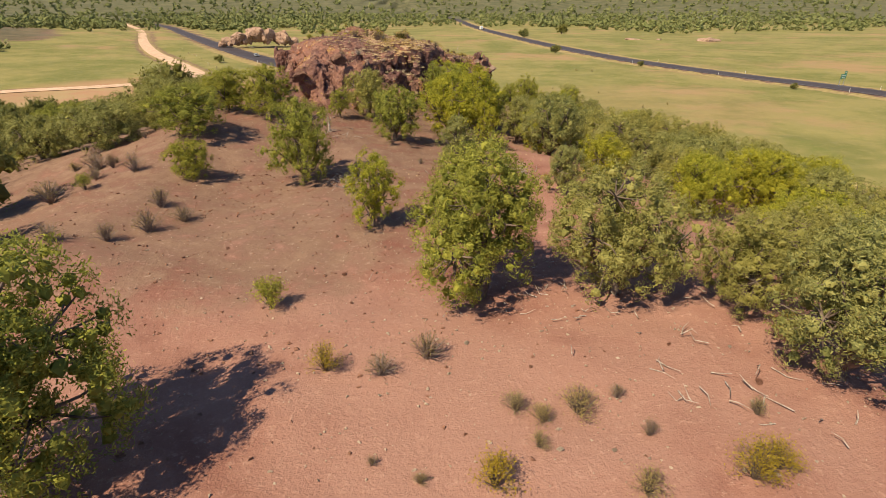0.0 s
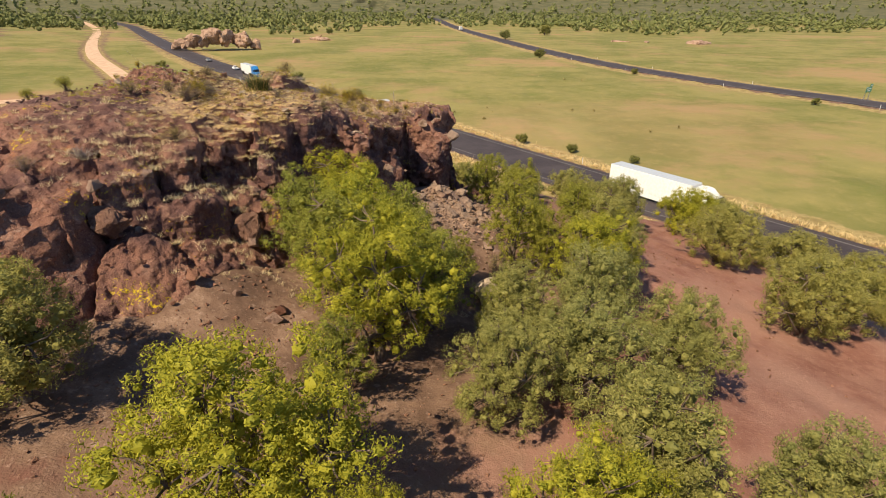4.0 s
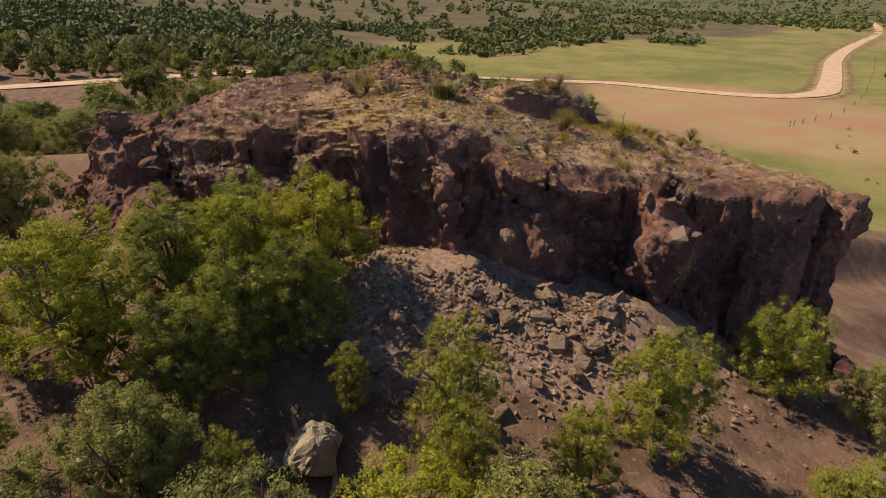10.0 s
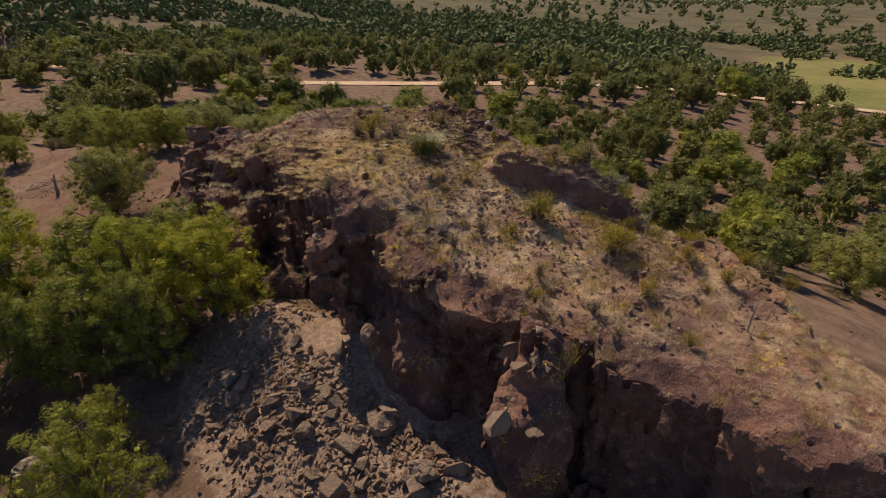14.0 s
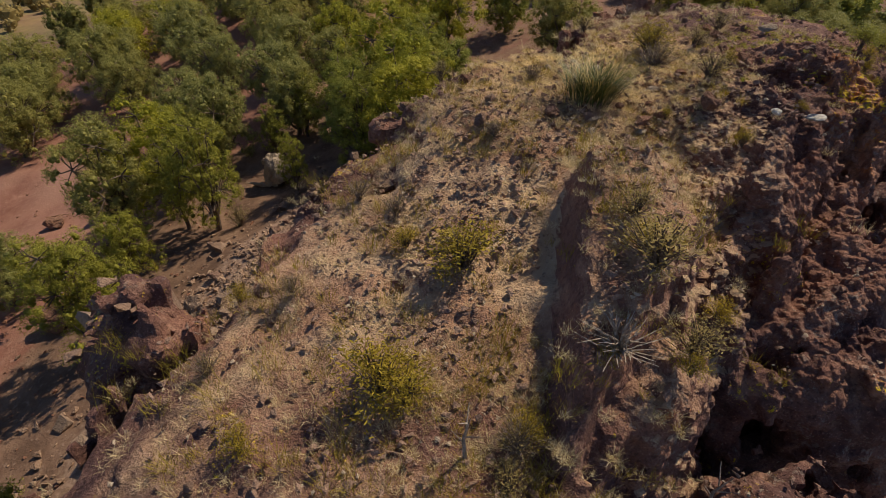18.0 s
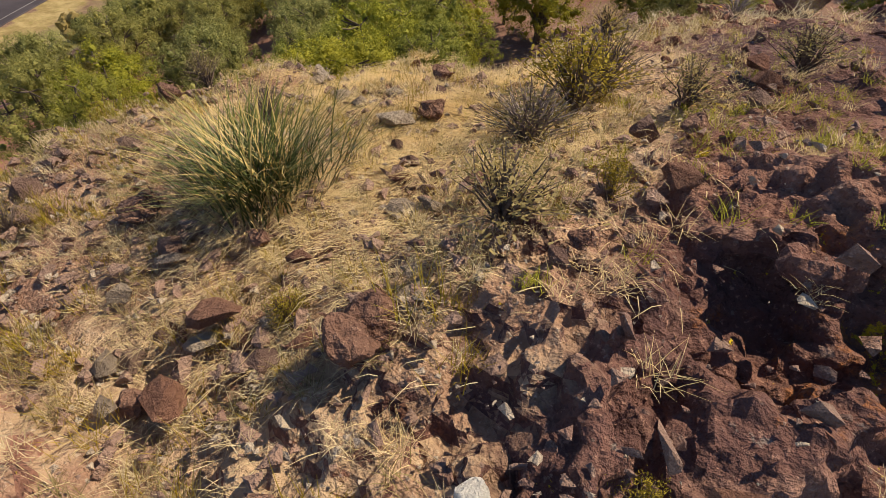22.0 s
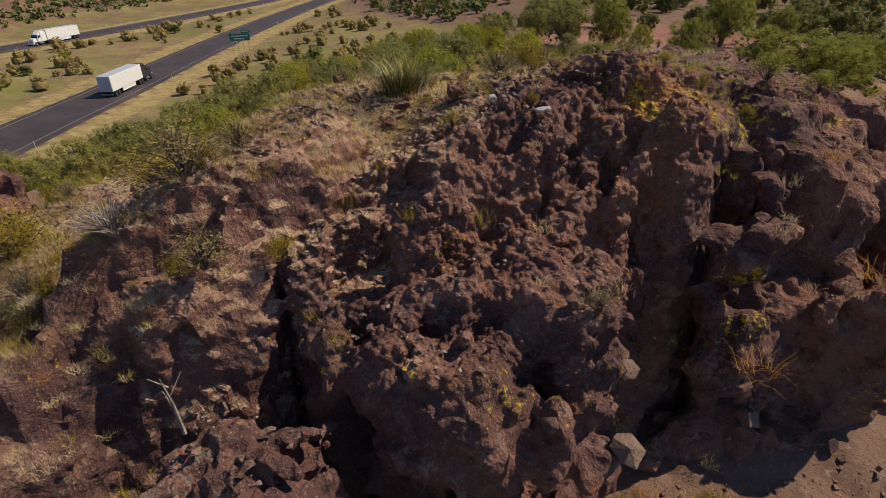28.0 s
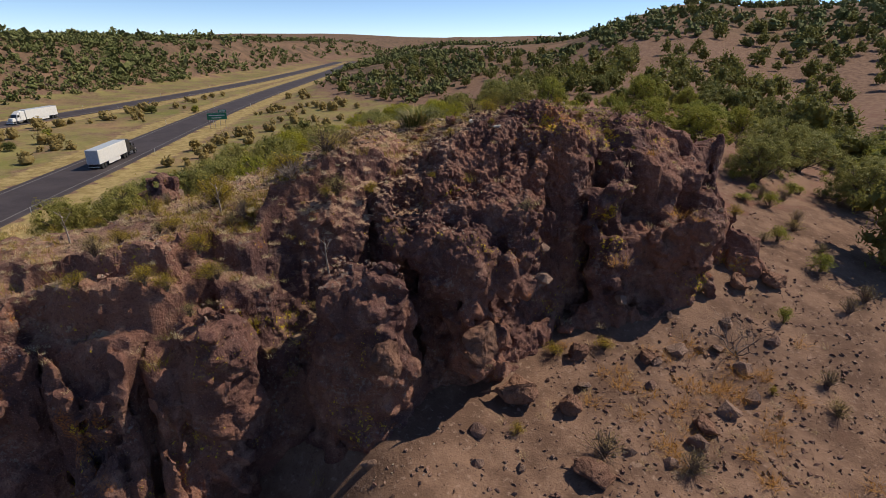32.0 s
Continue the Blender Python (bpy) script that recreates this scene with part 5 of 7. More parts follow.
def boulder_mesh(seed, mat, flat=0.8, rough=0.10, cuts=2):
    """A weathered block: a hull, cut finer and roughened."""
    bm = stone_bm(seed, 22, flat)
    bmesh.ops.bevel(bm, geom=list(bm.edges), offset=0.03, segments=1, affect="EDGES")
    bmesh.ops.triangulate(bm, faces=bm.faces)
    bmesh.ops.subdivide_edges(bm, edges=list(bm.edges), cuts=cuts, use_grid_fill=True)
    bm.normal_update()
    for v in bm.verts:
        q = v.co * 3.1 + Vector((seed * 1.7, 0, 0))
        v.co += v.normal * rough * (noise.noise(q) * 0.9 + noise.noise(q * 2.7) * 0.5 + noise.noise(q * 6.1) * 0.25)
    me = bpy.data.meshes.new("boulder")
    bm.to_mesh(me)
    bm.free()
    me.materials.append(mat)
    return me


BROWN = [stone_mesh(100 + k, STONE, 12 + k, 0.6 + 0.06 * k) for k in range(6)]
TANS = [stone_mesh(110 + k, TAN_STONE, 11 + k, 0.55 + 0.07 * k) for k in range(5)]
REDS = [stone_mesh(120 + k, RED_STONE, 13, 0.6) for k in range(3)]
PALES = [stone_mesh(130 + k, PALE_STONE, 13, 0.55) for k in range(3)]
WHITES = [boulder_mesh(140 + k, WHITE_STONE, 0.6, 0.05, 1) for k in range(2)]
BIG = [boulder_mesh(150 + k, RUST_STONE, 0.75 + 0.1 * k) for k in range(4)]
TAN_BIG = [boulder_mesh(165 + k, TAN_STONE, 0.7 + 0.1 * k) for k in range(3)]
WARM_BIG = boulder_mesh(160, PALE_STONE, 0.85)
stone_rs = np.random.RandomState(8)


def stone(me, name, label, x, y, size, group="", sink=0.25, tall=1.0, z=None):
    ob = new(name, me)
    z = surface_z(x, y) if z is None else z
    ob.matrix_basis = pose(x, y, z + size * tall * (0.36 - sink), stone_rs.uniform(-14, 14), stone_rs.uniform(-14, 14), stone_rs.uniform(0, 360)) @ \
        Matrix.Diagonal((size, size * stone_rs.uniform(0.75, 1.1), size * tall, 1))
    return tagged(ob, label, "rock", group)


def steep(x, y):
    """Whether the surface falls away sharply close by."""
    h = [surface_z(x + a, y + b) for a, b in ((0, 0), (0.33, 0), (-0.33, 0), (0, 0.33), (0, -0.33))]
    return max(h) - min(h) > 0.42


def off_crag(x, y):
    return x > 0.2 + np.interp(y, (48.6, 50.2, 52.2, 54.3, 56.0, 57.6, 59.0, 60.8), (-2.6, -1.1, -0.3, 1.0, 2.0, 2.8, 3.4, 3.7))


def strew(n, spots, meshes, sizes, name, label, group, seed):
    rs = np.random.RandomState(seed)
    for k in range(n):
        cx, cy, rx, ry = spots[rs.randint(len(spots))]
        x, y = cx + rs.normal(0, rx), cy + rs.normal(0, ry)
        s = sizes[0] + (sizes[1] - sizes[0]) * rs.rand() ** 2.2
        if ("cliff" in group and not off_crag(x, y)) or ("top" in group and steep(x, y)):
            continue
        stone(meshes[rs.randint(len(meshes))], name, label, x, y, s, group)


strew(190, [(3.0, 52.2, 1.2, 1.6), (4.6, 54.2, 1.5, 1.7), (6.2, 55.8, 1.6, 1.6), (3.4, 50.0, 1.0, 1.2), (5.2, 57.0, 1.0, 1.2)], TANS + BROWN[:2], (0.22, 0.95), "stone",
      "angular tan-brown stone in the rubble below the cliff", "rubble below the cliff", 61)
strew(50, [(-3.5, 41.5, 2.6, 1.8), (0.0, 44.5, 1.6, 1.6), (-7.5, 38.5, 2.4, 1.6)], BROWN + REDS, (0.18, 0.7), "stone",
      "reddish-brown stone lying on the broken slope", "stones on the broken slope", 62)
strew(60, [(-13.5, 54.6, 1.6, 1.6), (-11.2, 57.2, 1.5, 1.4), (-15.5, 52.2, 1.3, 1.4), (-8.5, 60.8, 1.2, 1.2), (-16.0, 57.0, 2.0, 1.8)], BROWN, (0.16, 0.85), "stone",
      "dark brown stone at the foot of the crag", "stones at the foot of the crag", 63)
strew(66, [(-4.5, 52.5, 1.7, 2.0), (-5.0, 54.3, 1.3, 1.0), (-1.5, 57.0, 1.6, 1.8), (-1.0, 60.5, 1.7, 1.4), (-7.0, 50.0, 1.5, 1.2)], BROWN + REDS, (0.10, 0.42), "stone",
      "purple-brown stone among dry grass on the crag", "stones on the crag top", 64)
strew(34, [(-4.2, 53.6, 1.5, 1.3), (-2.5, 51.5, 1.2, 1.0)], PALES, (0.09, 0.30), "pale_stone", "pale buff stone among dry grass on the crag", "pale stones on the crag top", 65)
strew(40, [(2.0, 9.0, 3.5, 2.5), (6.0, 11.0, 3.0, 2.5), (-2.0, 14.0, 4.0, 3.0)], PALES + REDS, (0.08, 0.26), "pale_stone", "small pinkish stone lying on the red earth", "stones on the red slope", 66)

for x, y, s, tall, label in ((6.15, 46.1, 1.8, 1.15, "large buff boulder propped on smaller rocks"), (5.9, 45.2, 0.8, 0.8, "buff block leaning at a boulder's foot"),
                             (10.7, 53.8, 1.25, 0.9, "rounded brown boulder on the talus"), (11.5, 53.3, 0.7, 0.8, "small brown boulder on the talus"),
                             (15.6, 47.4, 1.1, 0.7, "dark boulder under the scrub oaks"), (13.4, 47.2, 1.3, 0.6, "grey-brown boulder half buried in red earth")):
    stone(WARM_BIG if "buff" in label else BIG[1], "boulder", label, x, y, s, "", 0.1, tall)
for k, (x, y, s, tall) in enumerate(((1.75, 53.7, 0.75, 1.5), (3.3, 54.6, 0.9, 0.8), (4.4, 56.0, 1.0, 0.8), (5.3, 55.0, 0.8, 0.9), (6.0, 53.9, 0.75, 1.0), (3.9, 52.6, 0.7, 0.9),
                                     (5.6, 57.6, 1.0, 0.9), (6.6, 56.8, 0.9, 0.9), (2.7, 52.0, 0.7, 0.9), (7.6, 55.6, 0.8, 0.8))):
    stone(TAN_BIG[k % 3], "boulder", "rough tan-brown block fallen from the cliff", x, y, s, "fallen blocks", 0.1, tall)
for k, (x, y, s, tall) in enumerate(((-9.8, 58.6, 1.5, 1.0), (-8.9, 59.6, 1.3, 1.1), (-11.2, 58.4, 0.9, 0.8), (-10.9, 56.2, 0.8, 0.9), (-12.9, 55.6, 0.7, 0.8), (-14.6, 57.4, 0.9, 0.6),
                                     (-7.4, 61.8, 1.2, 0.9), (-12.2, 60.4, 1.2, 0.6), (-16.6, 49.8, 1.2, 0.8), (-15.4, 50.6, 0.9, 0.8), (-17.4, 60.2, 2.0, 0.6))):
    stone(BIG[(k + 1) % 4], "boulder", "weathered brown boulder at the crag's north foot", x, y, s, "boulders at the north foot", 0.12, tall)
for k, (x, y, s, tall) in enumerate(((-7.6, 41.2, 1.6, 0.9), (-10.4, 40.0, 1.5, 0.8), (-5.4, 42.6, 1.4, 0.8), (-2.4, 45.2, 1.5, 0.8), (-11.8, 42.0, 1.8, 0.8), (-8.8, 38.6, 0.9, 0.8), (-12.6, 39.4, 1.2, 0.7), (-0.6, 47.4, 1.2, 0.9))):
    stone(BIG[k % 4], "boulder", "purple-brown boulder in the broken southern ledges", x, y, s, "boulders of the southern ledges", 0.12, tall)
stone(WHITES[0], "white_rock", "bleached white rock on the crag's edge", -7.55, 55.05, 0.40, "", 0.12, 0.5)
stone(WHITES[1], "white_rock", "chalky white rock near the crag's edge", -6.75, 55.25, 0.30, "", 0.14, 0.8)
stone(REDS[1], "red_rock", "flat red-brown rock lying against a white one", -7.62, 54.85, 0.36, "", -0.22, 0.6)
for x, y in ((-4.3, 52.0), (-2.2, 50.9), (-3.9, 54.5), (-5.9, 54.3), (-5.2, 53.4), (-4.7, 54.9)):
    stone(PALES[1], "pale_stone", "flat pale stone on the grassy top", x, y, 0.34, "pale stones on the crag top", 0.2, 0.6)


for x, y, s, k in ((-4.8, 55.3, 0.41, "r"), (-5.8, 54.8, 0.4, "b"), (-5.8, 54.6, 0.37, "b"), (-4.7, 54.8, 0.38, "r"), (-4.9, 54.2, 0.21, "r"), (-4.4, 51.6, 0.36, "b"),
                   (-3.8, 50.4, 0.33, "b"), (-4.2, 52.1, 0.35, "p"), (-2.1, 50.7, 0.38, "p"), (-7.2, 49.9, 0.39, "r"), (-8.4, 50.5, 0.53, "p"), (-5.8, 54.2, 0.18, "w"),
                   (-6.0, 54.4, 0.13, "w"), (-6.0, 54.1, 0.09, "w"), (-3.8, 54.4, 0.2, "w"), (-3.8, 54.9, 0.3, "w"), (-4.2, 55.3, 0.26, "w"), (-4.5, 55.5, 0.22, "w"),
                   (-4.1, 54.3, 0.12, "w"), (-4.9, 53.6, 0.1, "p"), (-4.4, 54.1, 0.23, "b"), (-3.1, 54.2, 0.4, "b"), (0.2, 51.5, 0.4, "b"), (-1.3, 52.5, 0.36, "b"),
                   (-6.9, 51.9, 0.28, "b"), (-6.6, 53.7, 0.15, "b"), (-6.2, 54.1, 0.08, "p"), (-4.0, 49.7, 0.31, "p"), (-5.6, 54.6, 0.14, "r"), (-4.6, 55.4, 0.26, "b")):
    me, label = {"r": (REDS[1], "rust-red angular stone among dry grass"), "b": (BIG[2], "knobbly purple-brown rock half sunk in dry grass"),
                 "p": (PALES[0], "flat buff stone on the grassy top"), "w": (PALES[2], "pale cream stone lying on the crag top")}[k]
    stone(me, "stone", label, x, y, s * 1.05, "stones on the crag top", 0.02, 0.75)


def pebbles(name, n, where, mats, sizes, seed, label):
    """Loose stones too small and many to count."""
    rs = np.random.RandomState(seed)
    shapes = []
    for k in range(5):
        bm = stone_bm(200 + k, 8, 0.6)
        bmesh.ops.triangulate(bm, faces=bm.faces)
        bm.verts.index_update()
        shapes.append((np.array([v.co[:] for v in bm.verts]), np.array([[v.index for v in f.verts] for f in bm.faces])))
        bm.free()
    vs, fs, at = [], [], 0
    for k in range(n):
        x, y = where(rs)
        s = sizes[0] + (sizes[1] - sizes[0]) * rs.rand() ** 3
        v, f = shapes[rs.randint(5)]
        if (mats == TALUS and not off_crag(x, y)) or steep(x, y):
            continue
        a = rs.uniform(0, 6.283)
        r = np.array([[math.cos(a), -math.sin(a), 0], [math.sin(a), math.cos(a), 0], [0, 0, 1]])
        vs.append((v @ r.T) * s * rs.uniform(0.7, 1.2, 3) + np.array([x, y, surface_z(x, y) + 0.10 * s]))
        fs.append(f + at)
        at += len(v)
    ob = new(name, mesh_of(name, np.concatenate(vs), np.concatenate(fs), mats))
    return tagged(ob, label, "stones", kind="stuff")


def spread(cx, cy, sx, sy):
    return lambda rs: (rs.normal(cx, sx), rs.normal(cy, sy))


pebbles("loose_stones", 6500, lambda rs: (lambda y: (3.5 + 0.33 * (y - 53.5) + rs.normal(0, 1.55), y))(rs.normal(53.6, 3.2)), TALUS, (0.06, 0.40), 71, "loose brown rubble on the talus")
pebbles("loose_stones", 7000, spread(-14.5, 55.5, 4.4, 5.4), STONE, (0.04, 0.24), 72, "loose brown stones on the western slope")
pebbles("loose_stones", 8000, spread(-2.6, 56.5, 2.8, 4.4), STONE, (0.03, 0.24), 73, "loose gravel on the crag's top")
pebbles("loose_stones", 5200, spread(-3.2, 56.0, 2.7, 4.6), PALE_STONE, (0.02, 0.13), 79, "pale stone chips over the crag's top")
pebbles("loose_stones", 2200, spread(-4.0, 42.0, 5.0, 3.2), RED_STONE, (0.05, 0.22), 74, "loose red-brown stones on the southern slope")
pebbles("loose_stones", 2600, spread(1.5, 12.0, 6.5, 5.0), PALE_STONE, (0.03, 0.15), 75, "small stones scattered over red earth")
pebbles("loose_stones", 2600, spread(-7.0, 21.0, 5.0, 8.0), RED_STONE, (0.03, 0.20), 77, "small dark red stones scattered over red earth")
pebbles("loose_stones", 1800, spread(14.0, 55.0, 5.0, 6.0), RED_STONE, (0.04, 0.26), 78, "loose brown stones on the eastern slope")
pebbles("loose_stones", 1500, spread(1.0, 24.0, 7.5, 5.0), PALE_STONE, (0.03, 0.11), 76, "pale chips scattered over red earth")


# ---- shrubs, grasses, dead wood ----
def shrub_meshes(seed, cards, mat, size=0.05, stems=26, tall=0.9, airy=0.5, wood=BARK):
    """A twiggy shrub one metre wide (to be scaled): stems and foliage."""
    rs = np.random.RandomState(seed)
    tips, tubes = [], []
    for k in range(stems):
        a, tilt = rs.uniform(0, 6.283), rs.uniform(0.15, 1.0)
        end = np.array([math.cos(a) * tilt * 0.48, math.sin(a) * tilt * 0.48, tall * (1.0 - 0.55 * tilt * tilt) * rs.uniform(0.75, 1.05)])
        mid = end * np.array([0.4, 0.4, 0.55]) + rs.normal(0, 0.03, 3)
        tubes.append(tube([np.array([0, 0, -0.04]) + rs.normal(0, 0.02, 3), mid, end], [0.011, 0.008, 0.003], 3))
        tips.append((mid, end))
    v, f = joined(tubes)
    out = [mesh_of("woody_frame", v, f, wood)]
    if cards:
        which = rs.randint(len(tips), size=cards)
        u = rs.uniform(0.15, 1.05, cards)[:, None]
        m, e = np.array([t[0] for t in tips])[which], np.array([t[1] for t in tips])[which]
        pos = m * (1 - u) + e * u + rs.normal(0, 0.045 + 0.05 * airy, (cards, 3))
        pos[:, 2] = np.maximum(pos[:, 2], 0.02)
        lv, lf = leaf_cards(rs, pos, pos * np.array([1, 1, 0.6]) + np.array([0, 0, 0.2]), size, 0.5, 0.8)
        out.append(mesh_of("foliage", lv, lf, mat))
    return out


TWIG = bark_mat("twig", (0.13, 0.095, 0.085), (0.27, 0.21, 0.18))
SHRUBS = {
    "yellow": [shrub_meshes(s, 1500, YELLOW, 0.036, 40) for s in (301, 302)],
    "sage": [shrub_meshes(s, 900, SAGE, 0.034, 50) for s in (311, 312)],
    "dull": [shrub_meshes(s, 620, DULL, 0.034, 64, 0.9, 0.5, TWIG) for s in (321, 322)],
    "green": [shrub_meshes(s, 1500, JUNIPER, 0.05) for s in (331, 332)],
    "dead": [shrub_meshes(s, 0, DULL, 0.04, 60, 0.8, 0.5, DEADWOOD) for s in (341, 342)],
}
SHRUB_WORDS = {"yellow": "yellow-green rabbitbrush with fine twigs", "sage": "grey-green sagebrush with pale twigs", "dull": "brown half-dry shrub with thin twigs",
               "green": "small dark green evergreen shrub", "dead": "grey dead shrub of bare twigs"}
shrub_rs = np.random.RandomState(9)


def shrub(kind, x, y, w, h, where, group=""):
    root = new("dead_shrub" if kind == "dead" else "shrub")
    ms = SHRUBS[kind][shrub_rs.randint(2)]
    root.matrix_basis = pose(x, y, surface_z(x, y) - 0.02, 0, 0, shrub_rs.uniform(0, 360)) @ Matrix.Diagonal((w, w, h, 1))
    tagged(under("woody_frame", ms[0], root), kind="stuff")
    if len(ms) > 1:
        under("foliage", ms[1], root)
    return tagged(root, f"{SHRUB_WORDS[kind]} {where}", "shrub", group)


for kind, x, y, w, h in (("yellow", -1.6, 57.9, 1.5, 0.9), ("yellow", -0.6, 60.0, 1.5, 0.9), ("dull", -0.3, 56.4, 0.7, 0.5), ("dull", -2.8, 52.4, 0.7, 0.5), ("sage", -0.7, 51.5, 0.8, 0.6),
                         ("sage", -4.0, 59.0, 1.6, 0.8), ("dead", -3.5, 59.9, 1.3, 0.6), ("sage", -4.6, 59.5, 1.1, 0.6), ("dull", 1.1, 58.2, 0.6, 0.4), ("yellow", 2.0, 58.2, 0.5, 0.4),
                         ("dull", 2.0, 59.6, 0.7, 0.5), ("yellow", 1.0, 60.8, 0.7, 0.5), ("sage", -2.3, 61.1, 0.7, 0.5), ("yellow", -1.2, 62.0, 0.7, 0.5), ("yellow", -0.3, 62.9, 0.7, 0.5),
                         ("dull", -5.8, 50.3, 1.3, 0.8), ("dull", 0.5, 55.8, 0.8, 0.5)):
    shrub(kind, x, y, w, h, "on the crag top", "shrubs on the crag top")
for kind, x, y, w, h in (("dull", -5.6, 51.9, 1.2, 0.7), ("dead", -5.5, 51.7, 1.3, 0.6), ("yellow", -5.7, 50.9, 1.3, 0.9), ("sage", -6.1, 53.6, 1.1, 0.5), ("yellow", -5.15, 54.6, 0.35, 0.3),
                         ("sage", -6.7, 50.8, 0.9, 0.5), ("sage", -7.6, 49.6, 1.0, 0.5), ("yellow", -6.6, 53.1, 0.4, 0.4), ("yellow", -7.3, 54.9, 0.3, 0.25), ("yellow", -6.2, 55.6, 0.4, 0.35),
                         ("yellow", -9.6, 52.6, 0.45, 0.35), ("yellow", -10.4, 51.9, 0.4, 0.3), ("green", -10.6, 50.6, 0.8, 0.6), ("green", -11.6, 49.8, 0.7, 0.5), ("yellow", -9.0, 53.4, 0.4, 0.3),
                         ("sage", -3.9, 58.0, 0.9, 0.5), ("dull", -2.4, 60.7, 0.8, 0.6), ("yellow", -3.0, 62.6, 0.9, 0.5), ("yellow", -2.6, 63.5, 0.7, 0.5), ("dull", -2.0, 54.8, 0.6, 0.4)):
    shrub(kind, x, y, w, h, "on the crag top", "shrubs on the crag top")
for kind, x, y, w, h in (("sage", -1.5, 57.7, 0.9, 0.59), ("yellow", -1.0, 60.2, 1.0, 0.65), ("yellow", -0.6, 57.2, 0.7, 0.45), ("sage", -0.7, 63.8, 0.9, 0.59), ("yellow", -2.3, 63.8, 0.8, 0.52), ("yellow", -2.5, 62.4, 0.9, 0.59), ("sage", -3.1, 62.5, 0.7, 0.45), ("yellow", -4.5, 59.8, 0.6, 0.39), ("yellow", -2.5, 60.5, 0.7, 0.45), ("sage", -0.8, 62.1, 0.6, 0.39), ("yellow", 2.4, 61.7, 0.6, 0.39), ("yellow", -5.2, 58.7, 0.6, 0.39), ("sage", -3.1, 63.4, 0.6, 0.39), ("yellow", -1.1, 64.6, 0.7, 0.45), ("yellow", -3.9, 58.6, 0.7, 0.45), ("sage", -4.6, 60.8, 0.5, 0.33)):
    shrub(kind, x, y, w, h, "on the crag top", "shrubs on the crag top")
for kind, x, y, w, h in (("green", -4.8, 12.9, 0.9, 0.8), ("yellow", -2.7, 10.0, 0.7, 0.6), ("dull", -1.4, 9.8, 0.7, 0.5), ("dull", -0.4, 10.5, 0.9, 0.6), ("sage", 1.5, 8.6, 0.6, 0.4),
                         ("sage", 2.0, 8.3, 0.6, 0.35), ("sage", 2.8, 8.6, 0.9, 0.5), ("yellow", 5.5, 6.9, 0.8, 0.7), ("yellow", 6.0, 7.1, 0.7, 0.5), ("yellow", 0.9, 6.7, 0.8, 0.6),
                         ("sage", 3.5, 6.6, 0.7, 0.4), ("dull", -1.3, 7.2, 0.25, 0.2), ("sage", -0.4, 6.8, 0.3, 0.2), ("dull", 4.0, 7.9, 0.35, 0.35), ("sage", 6.4, 8.5, 0.4, 0.35), ("sage", 1.8, 7.6, 0.4, 0.3)):
    shrub(kind, x, y, w * 1.35, h * 1.35, "on bare red earth", "shrubs on the red slope")
for kind, x, y, w, h in (("dull", -11.3, 20.2, 0.9, 0.7), ("dull", -10.8, 18.1, 1.0, 0.8), ("dull", -10.1, 19.4, 0.9, 0.6), ("dull", -11.7, 17.0, 0.8, 0.6), ("dull", -13.2, 16.4, 1.0, 0.6),
                         ("dull", -16.6, 21.4, 1.4, 0.9), ("dull", -17.4, 26.1, 1.2, 0.9), ("dull", -14.1, 23.7, 0.9, 0.8), ("dull", -15.8, 23.4, 0.8, 0.6), ("dull", 3.7, 9.0, 0.4, 0.3),
                         ("yellow", 1.6, 23.7, 0.7, 0.5), ("yellow", 4.8, 23.8, 0.5, 0.4), ("yellow", 8.9, 23.3, 0.8, 0.4), ("dull", -8.3, 33.2, 0.9, 0.4), ("green", -10.3, 34.6, 0.7, 0.7),
                         ("dull", -1.2, 27.7, 0.4, 0.3), ("dull", 6.0, 26.5, 0.4, 0.3), ("yellow", 8.6, 11.2, 0.8, 0.6), ("dull", 12.4, 34.0, 0.9, 0.7)):
    shrub(kind, x, y, w * 1.35, h * 1.35, "on bare red earth", "shrubs on the red slope")
for kind, x, y, w, h in (("dull", -12.3, 59.6, 1.3, 0.8), ("yellow", -10.1, 59.8, 0.5, 0.4), ("dull", -14.4, 59.0, 1.2, 0.8), ("yellow", -16.4, 55.0, 0.4, 0.4),
                         ("green", -17.0, 46.0, 1.0, 0.8), ("dull", -18.0, 43.0, 0.9, 0.9), ("dull", -16.6, 41.2, 0.9, 0.9), ("yellow", -15.2, 46.4, 0.8, 0.6), ("yellow", -10.2, 56.4, 0.8, 0.5),
                         ("yellow", -11.6, 55.6, 0.8, 0.5), ("sage", -9.3, 57.4, 0.6, 0.4), ("dead", -6.6, 44.2, 1.2, 0.5), ("sage", -4.8, 46.4, 1.2, 0.5), ("dull", -7.8, 43.4, 0.9, 0.6),
                         ("dull", -19.0, 50.0, 0.9, 0.8), ("green", -18.4, 47.6, 1.1, 0.9), ("sage", 6.6, 49.2, 1.0, 1.0)):
    shrub(kind, x, y, w, h, "at the foot of the crag", "shrubs round the crag")
scatter_rs = np.random.RandomState(77)
for k in range(70):
    x, y = scatter_rs.uniform(-28, -15), scatter_rs.uniform(12, 70)
    shrub(("dull", "sage", "green")[scatter_rs.randint(3)], x, y, scatter_rs.uniform(0.5, 1.2), scatter_rs.uniform(0.4, 0.9), "on the stony slope", "shrubs on the west slope")


